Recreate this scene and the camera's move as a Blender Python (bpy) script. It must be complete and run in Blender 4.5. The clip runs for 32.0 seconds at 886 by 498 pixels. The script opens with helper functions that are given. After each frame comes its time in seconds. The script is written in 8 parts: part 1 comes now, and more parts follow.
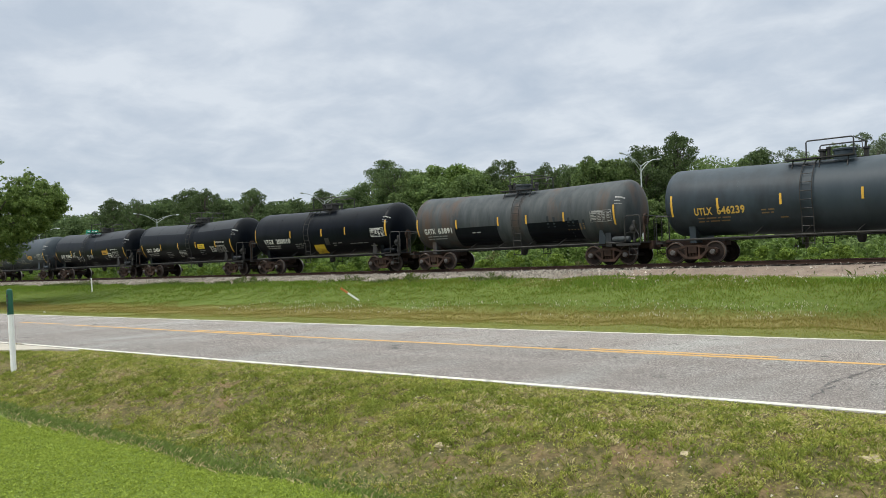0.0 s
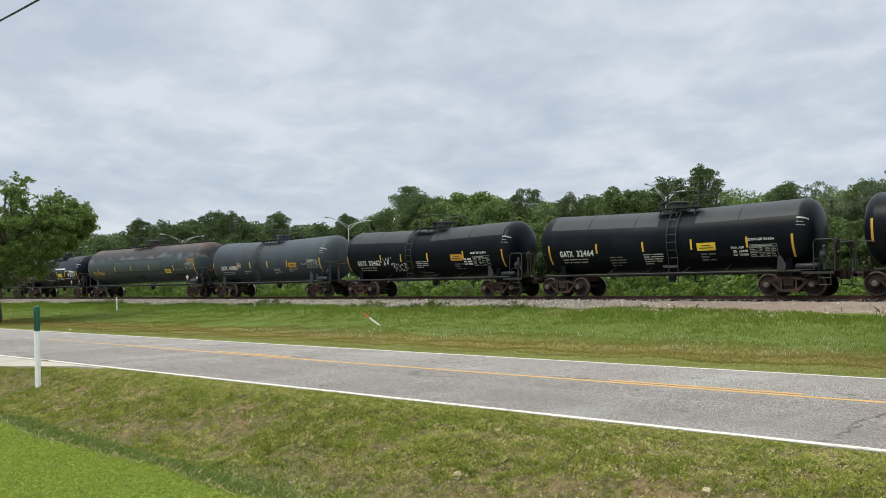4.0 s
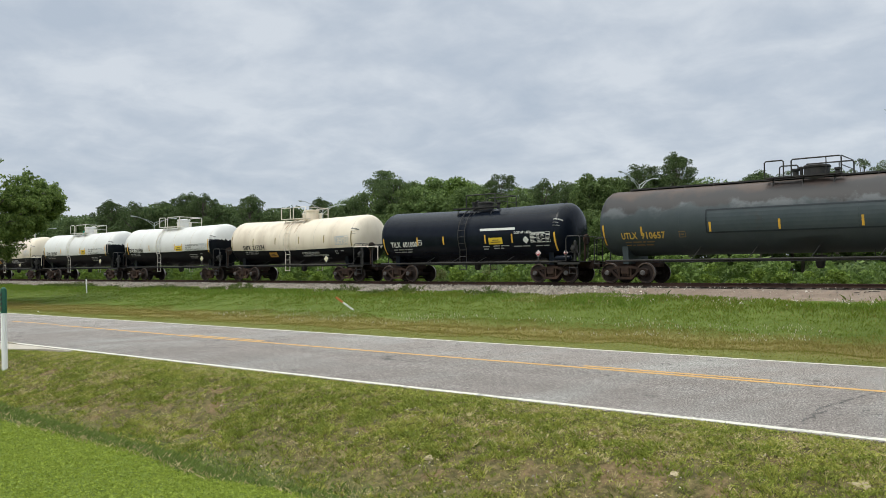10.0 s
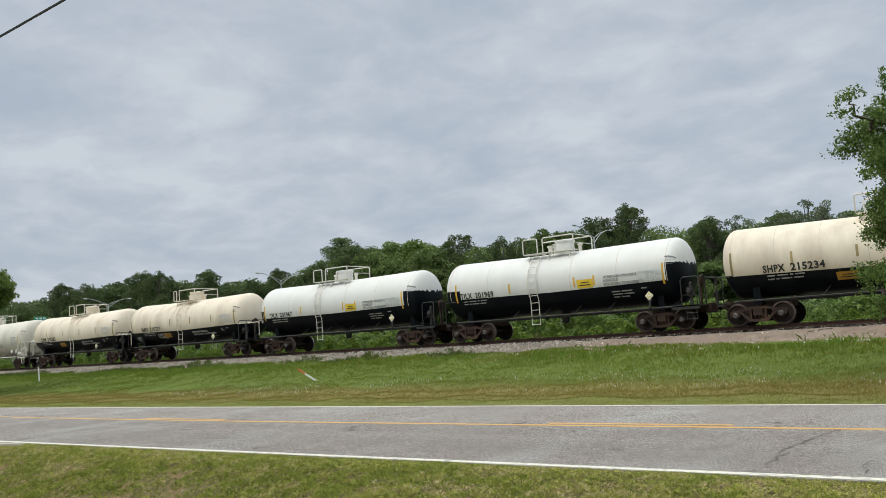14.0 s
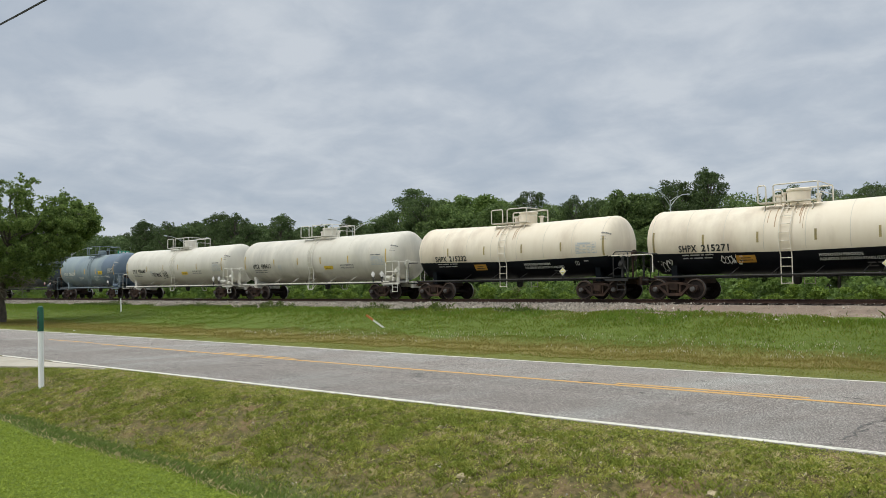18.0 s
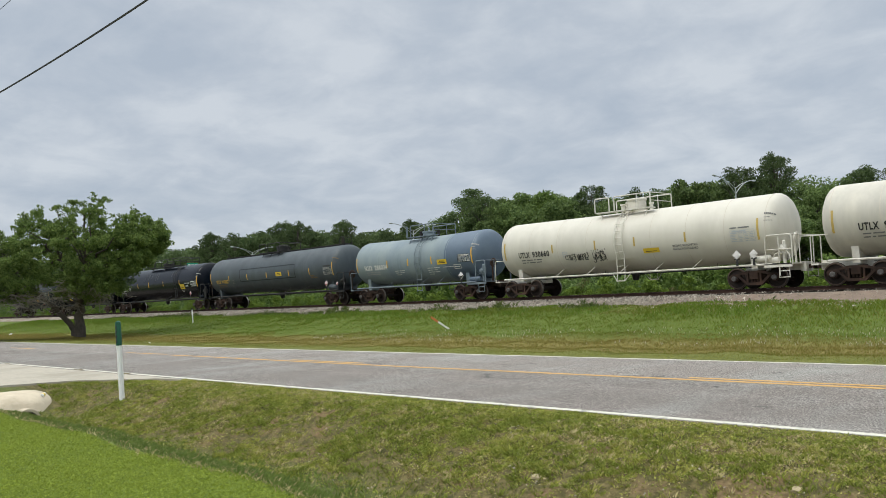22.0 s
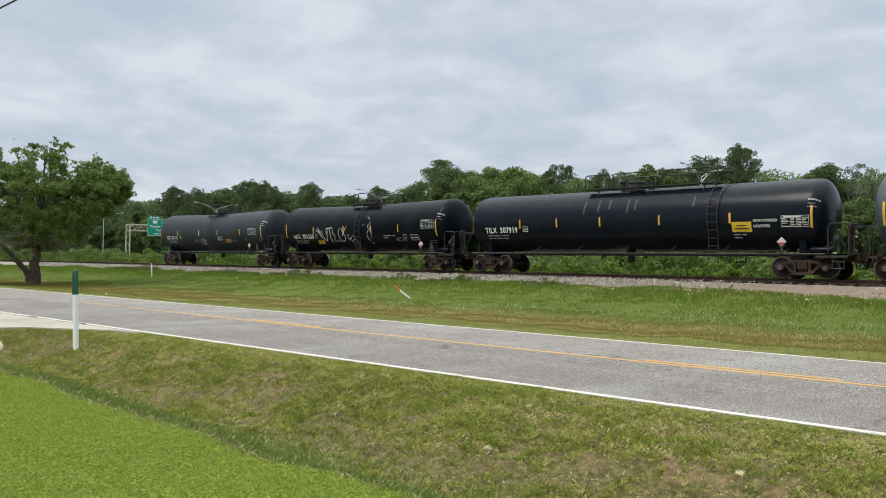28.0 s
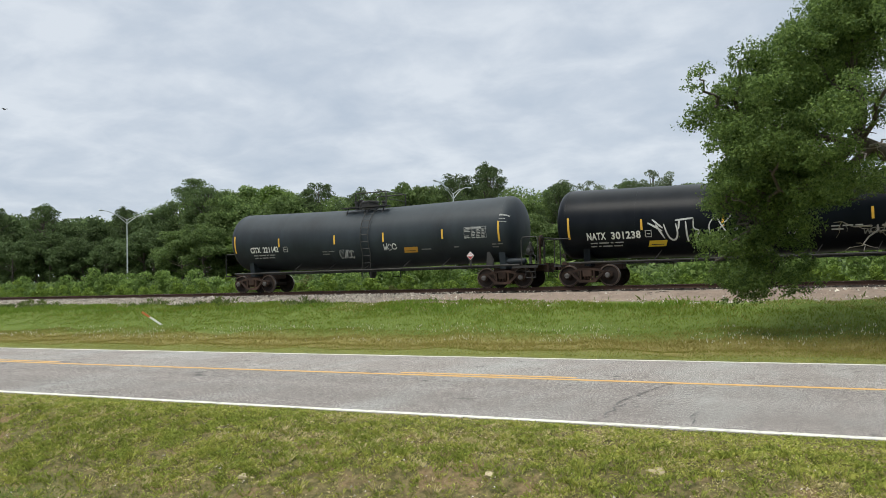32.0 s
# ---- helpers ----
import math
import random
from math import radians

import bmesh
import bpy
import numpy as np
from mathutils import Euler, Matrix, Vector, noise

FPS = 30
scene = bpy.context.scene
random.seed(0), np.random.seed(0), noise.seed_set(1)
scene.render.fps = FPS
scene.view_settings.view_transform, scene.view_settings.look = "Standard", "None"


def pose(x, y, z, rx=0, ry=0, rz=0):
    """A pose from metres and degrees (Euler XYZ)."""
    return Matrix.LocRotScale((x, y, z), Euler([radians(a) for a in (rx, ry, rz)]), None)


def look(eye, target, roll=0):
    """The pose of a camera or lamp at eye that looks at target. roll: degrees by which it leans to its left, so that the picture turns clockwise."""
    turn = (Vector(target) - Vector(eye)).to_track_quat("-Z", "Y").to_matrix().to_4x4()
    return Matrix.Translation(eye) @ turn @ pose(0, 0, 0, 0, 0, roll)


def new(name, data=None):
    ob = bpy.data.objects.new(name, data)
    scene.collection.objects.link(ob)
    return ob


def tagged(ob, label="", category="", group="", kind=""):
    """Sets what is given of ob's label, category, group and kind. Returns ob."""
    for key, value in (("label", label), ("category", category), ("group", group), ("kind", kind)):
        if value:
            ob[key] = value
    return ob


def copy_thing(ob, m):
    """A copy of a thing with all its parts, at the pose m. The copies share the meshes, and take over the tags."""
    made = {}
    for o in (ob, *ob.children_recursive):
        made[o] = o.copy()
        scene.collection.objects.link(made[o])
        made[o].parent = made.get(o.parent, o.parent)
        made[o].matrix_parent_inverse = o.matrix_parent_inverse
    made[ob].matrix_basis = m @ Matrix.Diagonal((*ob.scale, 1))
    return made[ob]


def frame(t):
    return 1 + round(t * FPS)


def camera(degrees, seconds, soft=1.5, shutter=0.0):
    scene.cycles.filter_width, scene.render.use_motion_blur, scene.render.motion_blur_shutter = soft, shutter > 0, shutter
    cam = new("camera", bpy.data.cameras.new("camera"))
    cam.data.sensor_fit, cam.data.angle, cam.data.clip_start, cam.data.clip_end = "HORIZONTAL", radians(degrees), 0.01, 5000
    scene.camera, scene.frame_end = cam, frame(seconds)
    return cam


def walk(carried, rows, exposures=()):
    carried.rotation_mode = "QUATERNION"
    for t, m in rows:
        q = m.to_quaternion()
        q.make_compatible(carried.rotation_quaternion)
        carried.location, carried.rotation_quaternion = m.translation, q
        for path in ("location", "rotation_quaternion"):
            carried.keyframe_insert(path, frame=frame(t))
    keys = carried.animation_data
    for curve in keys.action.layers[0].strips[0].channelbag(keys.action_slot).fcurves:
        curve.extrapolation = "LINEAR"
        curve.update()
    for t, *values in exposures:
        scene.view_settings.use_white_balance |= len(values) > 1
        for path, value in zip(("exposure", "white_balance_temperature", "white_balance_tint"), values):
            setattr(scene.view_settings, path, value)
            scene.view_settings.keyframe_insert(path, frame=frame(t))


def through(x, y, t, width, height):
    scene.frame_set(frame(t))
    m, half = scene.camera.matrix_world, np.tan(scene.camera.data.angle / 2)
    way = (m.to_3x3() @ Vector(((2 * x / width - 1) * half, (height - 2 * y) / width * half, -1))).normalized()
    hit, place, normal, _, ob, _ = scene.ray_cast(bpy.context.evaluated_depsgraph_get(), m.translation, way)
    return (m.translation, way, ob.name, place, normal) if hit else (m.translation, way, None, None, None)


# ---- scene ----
cam = camera(57.26, 32.0, soft=0.5, shutter=0.0)
PATH = [
    (0, 0.018, 0.004, 1.555, 90.90, 1.95, 40.38),
    (0.5, 0.025, -0.004, 1.552, 90.73, 1.67, 40.80),
    (1, 0.027, -0.005, 1.556, 90.78, 1.27, 40.95),
    (1.5, 0.026, -0.005, 1.550, 90.90, 0.86, 41.00),
    (2, 0.025, -0.004, 1.551, 91.25, 0.70, 41.23),
    (2.5, 0.016, 0.000, 1.549, 91.44, 0.63, 41.53),
    (3, 0.015, -0.004, 1.556, 91.77, 0.68, 41.82),
    (3.5, 0.017, -0.005, 1.554, 92.20, 0.70, 41.97),
    (4, 0.026, -0.016, 1.558, 92.83, 0.59, 41.93),
    (4.5, 0.036, -0.020, 1.568, 93.50, 0.47, 41.81),
    (6.5, 0.038, -0.016, 1.566, 93.32, 0.22, 40.66),
    (7, 0.031, -0.009, 1.559, 92.97, 0.03, 40.51),
    (7.5, 0.028, -0.007, 1.561, 92.72, -0.12, 40.44),
    (8, 0.028, -0.013, 1.561, 92.49, -0.27, 40.29),
    (8.5, 0.039, -0.016, 1.562, 92.33, -0.30, 40.11),
    (9, 0.052, -0.028, 1.568, 92.20, -0.17, 39.88),
    (9.5, 0.030, -0.002, 1.556, 91.90, -0.00, 39.91),
    (10, 0.028, -0.001, 1.556, 91.77, 0.12, 40.11),
    (10.5, 0.037, -0.013, 1.558, 91.72, 0.09, 40.46),
    (11, 0.023, -0.001, 1.559, 91.67, -0.04, 40.95),
    (11.5, 0.033, -0.012, 1.558, 91.77, 0.02, 41.02),
    (12, 0.050, -0.059, 1.550, 92.20, 0.42, 40.48),
    (12.5, 0.108, -0.091, 1.563, 92.97, 1.14, 38.48),
    (13, 0.147, -0.089, 1.577, 94.28, 2.11, 36.90),
    (13.5, 0.126, -0.049, 1.590, 95.52, 3.20, 36.67),
    (15.5, 0.044, 0.024, 1.593, 96.50, 4.63, 38.82),
    (16, 0.013, 0.017, 1.540, 95.10, 3.34, 39.84),
    (16.5, 0.002, 0.012, 1.535, 93.88, 1.89, 40.75),
    (17, 0.009, 0.012, 1.538, 92.83, 0.80, 41.08),
    (17.5, 0.022, 0.001, 1.541, 92.59, 0.34, 41.44),
    (18, 0.002, 0.012, 1.540, 93.03, 0.37, 42.20),
    (18.5, -0.064, 0.026, 1.400, 93.77, 0.27, 43.97),
    (19, -0.078, 0.081, 1.290, 94.00, 0.41, 45.65),
    (19.5, -0.109, 0.095, 1.380, 94.22, 0.21, 47.17),
    (20, -0.081, 0.042, 1.549, 93.90, 0.50, 48.16),
    (20.5, -0.071, 0.006, 1.555, 93.35, 0.98, 48.22),
    (21, -0.050, -0.006, 1.554, 93.02, 1.56, 47.80),
    (21.5, -0.044, 0.005, 1.557, 93.01, 2.25, 47.18),
    (22, -0.028, -0.003, 1.562, 93.14, 2.68, 46.63),
    (22.5, -0.033, 0.010, 1.563, 93.37, 3.06, 46.40),
    (23, -0.034, 0.002, 1.562, 93.46, 3.12, 46.28),
    (23.5, -0.035, 0.005, 1.558, 93.54, 2.98, 46.14),
    (24, -0.022, -0.015, 1.562, 93.54, 2.56, 45.89),
    (24.5, -0.031, -0.019, 1.567, 93.42, 1.99, 45.67),
    (25, -0.032, -0.019, 1.561, 93.13, 1.37, 45.38),
    (25.5, -0.028, -0.020, 1.562, 92.73, 0.74, 45.18),
    (26, -0.031, -0.013, 1.560, 92.24, 0.31, 45.00),
    (26.5, -0.027, -0.018, 1.561, 91.75, -0.12, 44.73),
    (28.5, -0.040, -0.021, 1.555, 90.95, -0.96, 43.95),
    (29, -0.041, -0.013, 1.552, 91.15, -0.84, 43.67),
    (29.5, -0.046, -0.009, 1.551, 91.50, -0.77, 42.97),
    (30, -0.039, -0.002, 1.552, 91.66, -0.58, 41.93),
    (30.5, -0.030, 0.001, 1.552, 91.84, -0.30, 40.02),
    (31, -0.080, 0.079, 1.533, 91.97, 0.26, 37.02),
    (31.5, -0.047, 0.090, 1.537, 92.05, 0.93, 32.82),
    (32, 0.007, 0.081, 1.548, 92.21, 1.44, 27.34),
]
walk(cam, [(t, pose(x, y, z, rx, ry, rz)) for t, x, y, z, rx, ry, rz in PATH],
     exposures=((0.0, 0.14), (3.0, 0.13), (9.0, 0.02), (12.0, -0.02), (16.0, -0.18), (20.0, -0.12), (24.0, -0.03), (26.0, 0.03), (29.0, 0.12), (31.0, 0.12), (32.0, 0.14)))

# ---- sky, sun ----
TRACK_Y, RAIL_Z, SPEED = 34.6, 1.14, 9.08
SKEW = 0.032            # the road runs this much off the track's line

world = bpy.data.worlds.new("world")
scene.world = world
world.use_nodes = True
scene.view_settings.exposure = 0.0


def build_sky():
    nt = world.node_tree
    nt.nodes.clear()
    N, L = nt.nodes.new, nt.links.new
    out, bg = N("ShaderNodeOutputWorld"), N("ShaderNodeBackground")
    sky = N("ShaderNodeTexSky")
    sky.sky_type, sky.sun_disc = 'NISHITA', False
    sky.sun_elevation, sky.sun_rotation = radians(58), radians(200)
    tc, sep = N("ShaderNodeTexCoord"), N("ShaderNodeSeparateXYZ")
    L(tc.outputs["Generated"], sep.inputs[0])
    # cloud layer: the direction is projected on a flat deck, so that bands crowd towards the horizon
    lift = N("ShaderNodeMath"); lift.operation = 'ADD'; lift.inputs[1].default_value = 0.24
    L(sep.outputs["Z"], lift.inputs[0])
    mx = N("ShaderNodeMath"); mx.operation = 'MAXIMUM'; mx.inputs[1].default_value = 0.05
    L(lift.outputs[0], mx.inputs[0])
    comb = N("ShaderNodeCombineXYZ")
    for k, a in enumerate("XY"):
        d = N("ShaderNodeMath"); d.operation = 'DIVIDE'
        L(sep.outputs[a], d.inputs[0]); L(mx.outputs[0], d.inputs[1]); L(d.outputs[0], comb.inputs[k])
    n1, n2 = N("ShaderNodeTexNoise"), N("ShaderNodeTexNoise")
    n1.inputs["Scale"].default_value, n1.inputs["Detail"].default_value, n1.inputs["Roughness"].default_value = 4.6, 9.0, 0.56
    n1.inputs["Distortion"].default_value = 0.25
    n2.inputs["Scale"].default_value, n2.inputs["Detail"].default_value = 1.5, 3.0
    L(comb.outputs[0], n1.inputs["Vector"]); L(comb.outputs[0], n2.inputs["Vector"])
    mixn = N("ShaderNodeMath"); mixn.operation = 'MULTIPLY_ADD'; mixn.inputs[1].default_value = 0.6
    L(n2.outputs["Fac"], mixn.inputs[0]); 
    half = N("ShaderNodeMath"); half.operation = 'MULTIPLY'; half.inputs[1].default_value = 0.7
    L(n1.outputs["Fac"], half.inputs[0]); L(half.outputs[0], mixn.inputs[2])
    ramp = N("ShaderNodeValToRGB")
    e = ramp.color_ramp.elements
    e[0].position, e[0].color = 0.50, (0.438, 0.502, 0.585, 1)
    e[1].position, e[1].color = 0.80, (0.615, 0.663, 0.718, 1)
    m = e.new(0.63); m.color = (0.50, 0.557, 0.630, 1)
    L(mixn.outputs[0], ramp.inputs[0])
    # an overcast sky is brighter overhead than at the rim
    up = N("ShaderNodeMapRange"); up.interpolation_type = 'SMOOTHSTEP'
    for k, v in (("From Min", 0.38), ("From Max", 0.95), ("To Min", 1.0), ("To Max", 3.1)):
        up.inputs[k].default_value = v
    L(sep.outputs["Z"], up.inputs["Value"])
    # overhead the deck is thinner, and its light a little warmer
    warm = N("ShaderNodeMix"); warm.data_type = 'RGBA'
    wf = N("ShaderNodeMapRange"); wf.inputs["From Min"].default_value, wf.inputs["From Max"].default_value = 0.40, 0.8
    L(sep.outputs["Z"], wf.inputs["Value"]); L(wf.outputs[0], warm.inputs["Factor"])
    L(ramp.outputs[0], warm.inputs["A"]); warm.inputs["B"].default_value = (0.60, 0.635, 0.62, 1)
    mul = N("ShaderNodeVectorMath"); mul.operation = 'SCALE'
    L(warm.outputs["Result"], mul.inputs[0]); L(up.outputs[0], mul.inputs["Scale"])
    dim = N("ShaderNodeVectorMath"); dim.operation = 'SCALE'; dim.inputs["Scale"].default_value = 0.008
    L(sky.outputs[0], dim.inputs[0])
    add = N("ShaderNodeVectorMath"); add.operation = 'ADD'
    L(mul.outputs[0], add.inputs[0]); L(dim.outputs[0], add.inputs[1])
    L(add.outputs[0], bg.inputs[0]); bg.inputs[1].default_value = 1.0
    L(bg.outputs[0], out.inputs[0])


build_sky()
sun = new("sun", bpy.data.lights.new("sun", 'SUN'))
sun.data.energy, sun.data.angle, sun.data.color = 1.5, radians(24), (1.0, 0.95, 0.86)
sun.matrix_world = look((0, 0, 0), (0.25, 0.62, -1.0))


# ---- materials ----
def rgba(c):
    return (c[0], c[1], c[2], 1.0)


def surface(name, a, b=None, scale=3.0, rough=0.6, metal=0.0, dirt=None, dirt_scale=0.7, dirt_at=(0.5, 0.75), bump=0.0, bump_scale=60.0,
            rand=0.0, island=0.0, spec=0.5, stretch=(1, 1, 1), detail=6.0):
    """Two tones by fine noise, a third by coarse noise, relief by a finest one; rand: the spread of brightness from object to object."""
    m = bpy.data.materials.new(name)
    m.use_nodes = True
    nt = m.node_tree
    N, L = nt.nodes.new, nt.links.new
    p = nt.nodes["Principled BSDF"]
    p.inputs["Roughness"].default_value, p.inputs["Metallic"].default_value = rough, metal
    p.inputs["Specular IOR Level"].default_value = spec
    tc, mp = N("ShaderNodeTexCoord"), N("ShaderNodeMapping")
    mp.inputs["Scale"].default_value = stretch
    L(tc.outputs["Object"], mp.inputs[0])

    def noise_fac(s, det, lo, hi):
        n = N("ShaderNodeTexNoise")
        n.inputs["Scale"].default_value, n.inputs["Detail"].default_value, n.inputs["Roughness"].default_value = s, det, 0.62
        L(mp.outputs[0], n.inputs["Vector"])
        r = N("ShaderNodeMapRange"); r.inputs["From Min"].default_value, r.inputs["From Max"].default_value = lo, hi
        L(n.outputs["Fac"], r.inputs["Value"])
        return r.outputs[0], n

    def mix(fac, c1, c2):
        x = N("ShaderNodeMix"); x.data_type = 'RGBA'
        L(fac, x.inputs["Factor"])
        for v, s in ((c1, x.inputs["A"]), (c2, x.inputs["B"])):
            if isinstance(v, tuple):
                s.default_value = rgba(v)
            else:
                L(v, s)
        return x.outputs["Result"]

    col = a
    if b:
        f, n = noise_fac(scale, detail, 0.35, 0.65)
        col = mix(f, a, b)
    if dirt:
        f, _ = noise_fac(dirt_scale, 5.0, *dirt_at)
        col = mix(f, col, dirt)
    if rand or island:
        if rand:
            src = N("ShaderNodeObjectInfo").outputs["Random"]
        else:
            src = N("ShaderNodeNewGeometry").outputs["Random Per Island"]
        r = N("ShaderNodeMapRange")
        w = rand or island
        r.inputs["To Min"].default_value, r.inputs["To Max"].default_value = 1 - w, 1 + w
        L(src, r.inputs["Value"])
        v = N("ShaderNodeVectorMath"); v.operation = 'SCALE'
        if isinstance(col, tuple):
            v.inputs[0].default_value = col
        else:
            L(col, v.inputs[0])
        L(r.outputs[0], v.inputs["Scale"])
        col = v.outputs[0]
    if isinstance(col, tuple):
        p.inputs["Base Color"].default_value = rgba(col)
    else:
        L(col, p.inputs["Base Color"])
    if bump:
        n = N("ShaderNodeTexNoise"); n.inputs["Scale"].default_value, n.inputs["Detail"].default_value = bump_scale, 4.0
        L(mp.outputs[0], n.inputs["Vector"])
        bp = N("ShaderNodeBump"); bp.inputs["Strength"].default_value, bp.inputs["Distance"].default_value = bump, 0.02
        L(n.outputs["Fac"], bp.inputs["Height"])
        L(bp.outputs[0], p.inputs["Normal"])
    return m


def leafy(name, a, b, spread=0.35, through=0.25):
    """Leaves: colour by island, some light passing through."""
    m = bpy.data.materials.new(name)
    m.use_nodes = True
    nt = m.node_tree
    N, L = nt.nodes.new, nt.links.new
    p = nt.nodes["Principled BSDF"]
    p.inputs["Roughness"].default_value = 0.55
    p.inputs["Specular IOR Level"].default_value = 0.12
    g = N("ShaderNodeNewGeometry")
    x = N("ShaderNodeMix"); x.data_type = 'RGBA'
    x.inputs["A"].default_value, x.inputs["B"].default_value = rgba(a), rgba(b)
    L(g.outputs["Random Per Island"], x.inputs["Factor"])
    oi = N("ShaderNodeObjectInfo")
    r = N("ShaderNodeMapRange")
    r.inputs["To Min"].default_value, r.inputs["To Max"].default_value = 1 - spread, 1 + spread
    L(oi.outputs["Random"], r.inputs["Value"])
    v = N("ShaderNodeVectorMath"); v.operation = 'SCALE'
    L(x.outputs["Result"], v.inputs[0]); L(r.outputs[0], v.inputs["Scale"])
    L(v.outputs[0], p.inputs["Base Color"])
    t = N("ShaderNodeBsdfTranslucent")
    L(v.outputs[0], t.inputs["Color"])
    ms = N("ShaderNodeMixShader"); ms.inputs[0].default_value = through
    L(p.outputs[0], ms.inputs[1]); L(t.outputs[0], ms.inputs[2])
    L(ms.outputs[0], nt.nodes["Material Output"].inputs["Surface"])
    return m


M = {}


def paints():
    black = dict(rough=0.33, bump=0.05, bump_scale=14, spec=0.11)
    M["tank_black"] = surface("black_tank_paint", (0.003, 0.0045, 0.007), (0.005, 0.007, 0.011), 1.2, dirt=(0.011, 0.013, 0.017), dirt_scale=0.5, stretch=(1, 1, 0.35), **black)
    M["tank_gloss"] = surface("glossy_black_tank_paint", (0.005, 0.0075, 0.014), (0.008, 0.011, 0.018), 1.2, rough=0.24, spec=0.16, bump=0.02, bump_scale=9)
    M["tank_grey"] = surface("dark_grey_tank_paint", (0.018, 0.025, 0.032), (0.025, 0.033, 0.041), 1.4, rough=0.5, spec=0.3, dirt=(0.011, 0.014, 0.018), dirt_scale=0.5, bump=0.04, bump_scale=16, stretch=(1, 1, 0.35))
    M["tank_mid"] = surface("mid_slate_tank_paint", (0.040, 0.052, 0.065), (0.050, 0.063, 0.077), 1.6, rough=0.48, spec=0.3, dirt=(0.026, 0.033, 0.040), dirt_scale=0.5, bump=0.04, bump_scale=16, stretch=(1, 1, 0.35))
    M["tank_slate"] = surface("slate_grey_tank_paint", (0.032, 0.046, 0.060), (0.042, 0.057, 0.072), 1.6, rough=0.5, spec=0.3, dirt=(0.016, 0.021, 0.027), dirt_scale=0.5, bump=0.04, bump_scale=16, stretch=(1, 1, 0.35))
    M["tank_pale_slate"] = surface("pale_slate_tank_paint", (0.064, 0.079, 0.093), (0.085, 0.101, 0.115), 1.6, rough=0.5, spec=0.35, dirt=(0.055, 0.066, 0.078), dirt_scale=0.5, bump=0.04, bump_scale=16, stretch=(1, 1, 0.35))
    M["tank_panel"] = surface("scuffed_slate_panel_paint", (0.042, 0.058, 0.066), (0.056, 0.072, 0.080), 1.6, rough=0.5, spec=0.35, dirt=(0.06, 0.05, 0.045), dirt_scale=0.6, dirt_at=(0.6, 0.75), bump=0.04, bump_scale=16)
    M["tank_rusty"] = surface("rust_stained_grey_tank_paint", (0.036, 0.044, 0.050), (0.070, 0.078, 0.082), 1.7, rough=0.6, spec=0.3, dirt=(0.082, 0.056, 0.044), dirt_scale=0.55, dirt_at=(0.53, 0.68), bump=0.05, bump_scale=18, stretch=(1.6, 1, 0.3))
    M["tank_cream"] = surface("cream_tank_paint", (0.70, 0.612, 0.490), (0.75, 0.67, 0.550), 1.3, rough=0.55, dirt=(0.50, 0.41, 0.32), dirt_scale=0.6, dirt_at=(0.52, 0.8), bump=0.03, bump_scale=12, stretch=(1, 1, 0.3))
    M["tank_white"] = surface("white_tank_paint", (0.63, 0.63, 0.615), (0.68, 0.68, 0.665), 1.3, rough=0.45, dirt=(0.62, 0.60, 0.54), dirt_scale=0.6, dirt_at=(0.6, 0.9), bump=0.03, bump_scale=12, stretch=(1, 1, 0.3))
    M["tank_bone"] = surface("bone_white_tank_paint", (0.600, 0.568, 0.500), (0.655, 0.622, 0.555), 1.1, rough=0.5, dirt=(0.50, 0.475, 0.42), dirt_scale=0.5, dirt_at=(0.55, 0.85), bump=0.03, bump_scale=12, stretch=(1, 1, 0.25))
    M["seam_pale"] = surface("dirty_pale_seam", (0.60, 0.55, 0.47), (0.53, 0.48, 0.41), 3.0, rough=0.7)
    M["rust_streak"] = surface("rust_run_on_pale_paint", (0.50, 0.37, 0.25), (0.36, 0.23, 0.14), 5.0, rough=0.7, stretch=(1, 1, 0.2))
    M["yellow_faded"] = surface("faded_reflective_tape", (0.36, 0.28, 0.11), (0.26, 0.21, 0.10), 6.0, rough=0.5, rand=0.2)
    M["yellow_pale"] = surface("sun_bleached_reflective_tape", (0.56, 0.40, 0.10), (0.48, 0.34, 0.10), 6.0, rough=0.5, rand=0.12)
    M["tank_ivory"] = surface("weathered_ivory_tank_paint", (0.575, 0.540, 0.470), (0.655, 0.620, 0.548), 1.1, rough=0.55, dirt=(0.40, 0.385, 0.35), dirt_scale=0.5, dirt_at=(0.5, 0.8), bump=0.03, bump_scale=12, stretch=(1, 1, 0.25))
    M["tank_blue"] = surface("faded_blue_grey_tank_paint", (0.155, 0.205, 0.245), (0.195, 0.245, 0.285), 1.1, rough=0.55, dirt=(0.26, 0.31, 0.32), dirt_scale=0.4, dirt_at=(0.45, 0.75), bump=0.03, bump_scale=12, stretch=(1, 1, 0.25))
    M["tank_blue_dark"] = surface("blue_tank_paint", (0.10, 0.14, 0.20), (0.12, 0.165, 0.225), 1.1, rough=0.5, bump=0.03, bump_scale=12)
    M["top_sheen"] = surface("worn_black_tank_top", (0.018, 0.021, 0.026), (0.026, 0.029, 0.034), 1.4, rough=0.45, spec=0.3, dirt=(0.012, 0.014, 0.018), bump=0.04, bump_scale=14)
    M["steel_black"] = surface("black_painted_steel", (0.014, 0.014, 0.015), (0.03, 0.027, 0.025), 4.0, rough=0.6, bump=0.1, bump_scale=30)
    M["steel_white"] = surface("white_painted_steel", (0.72, 0.70, 0.64), (0.60, 0.57, 0.5), 3.0, rough=0.5)
    M["steel_cream"] = surface("cream_painted_steel", (0.74, 0.70, 0.62), (0.62, 0.55, 0.45), 3.0, rough=0.55)
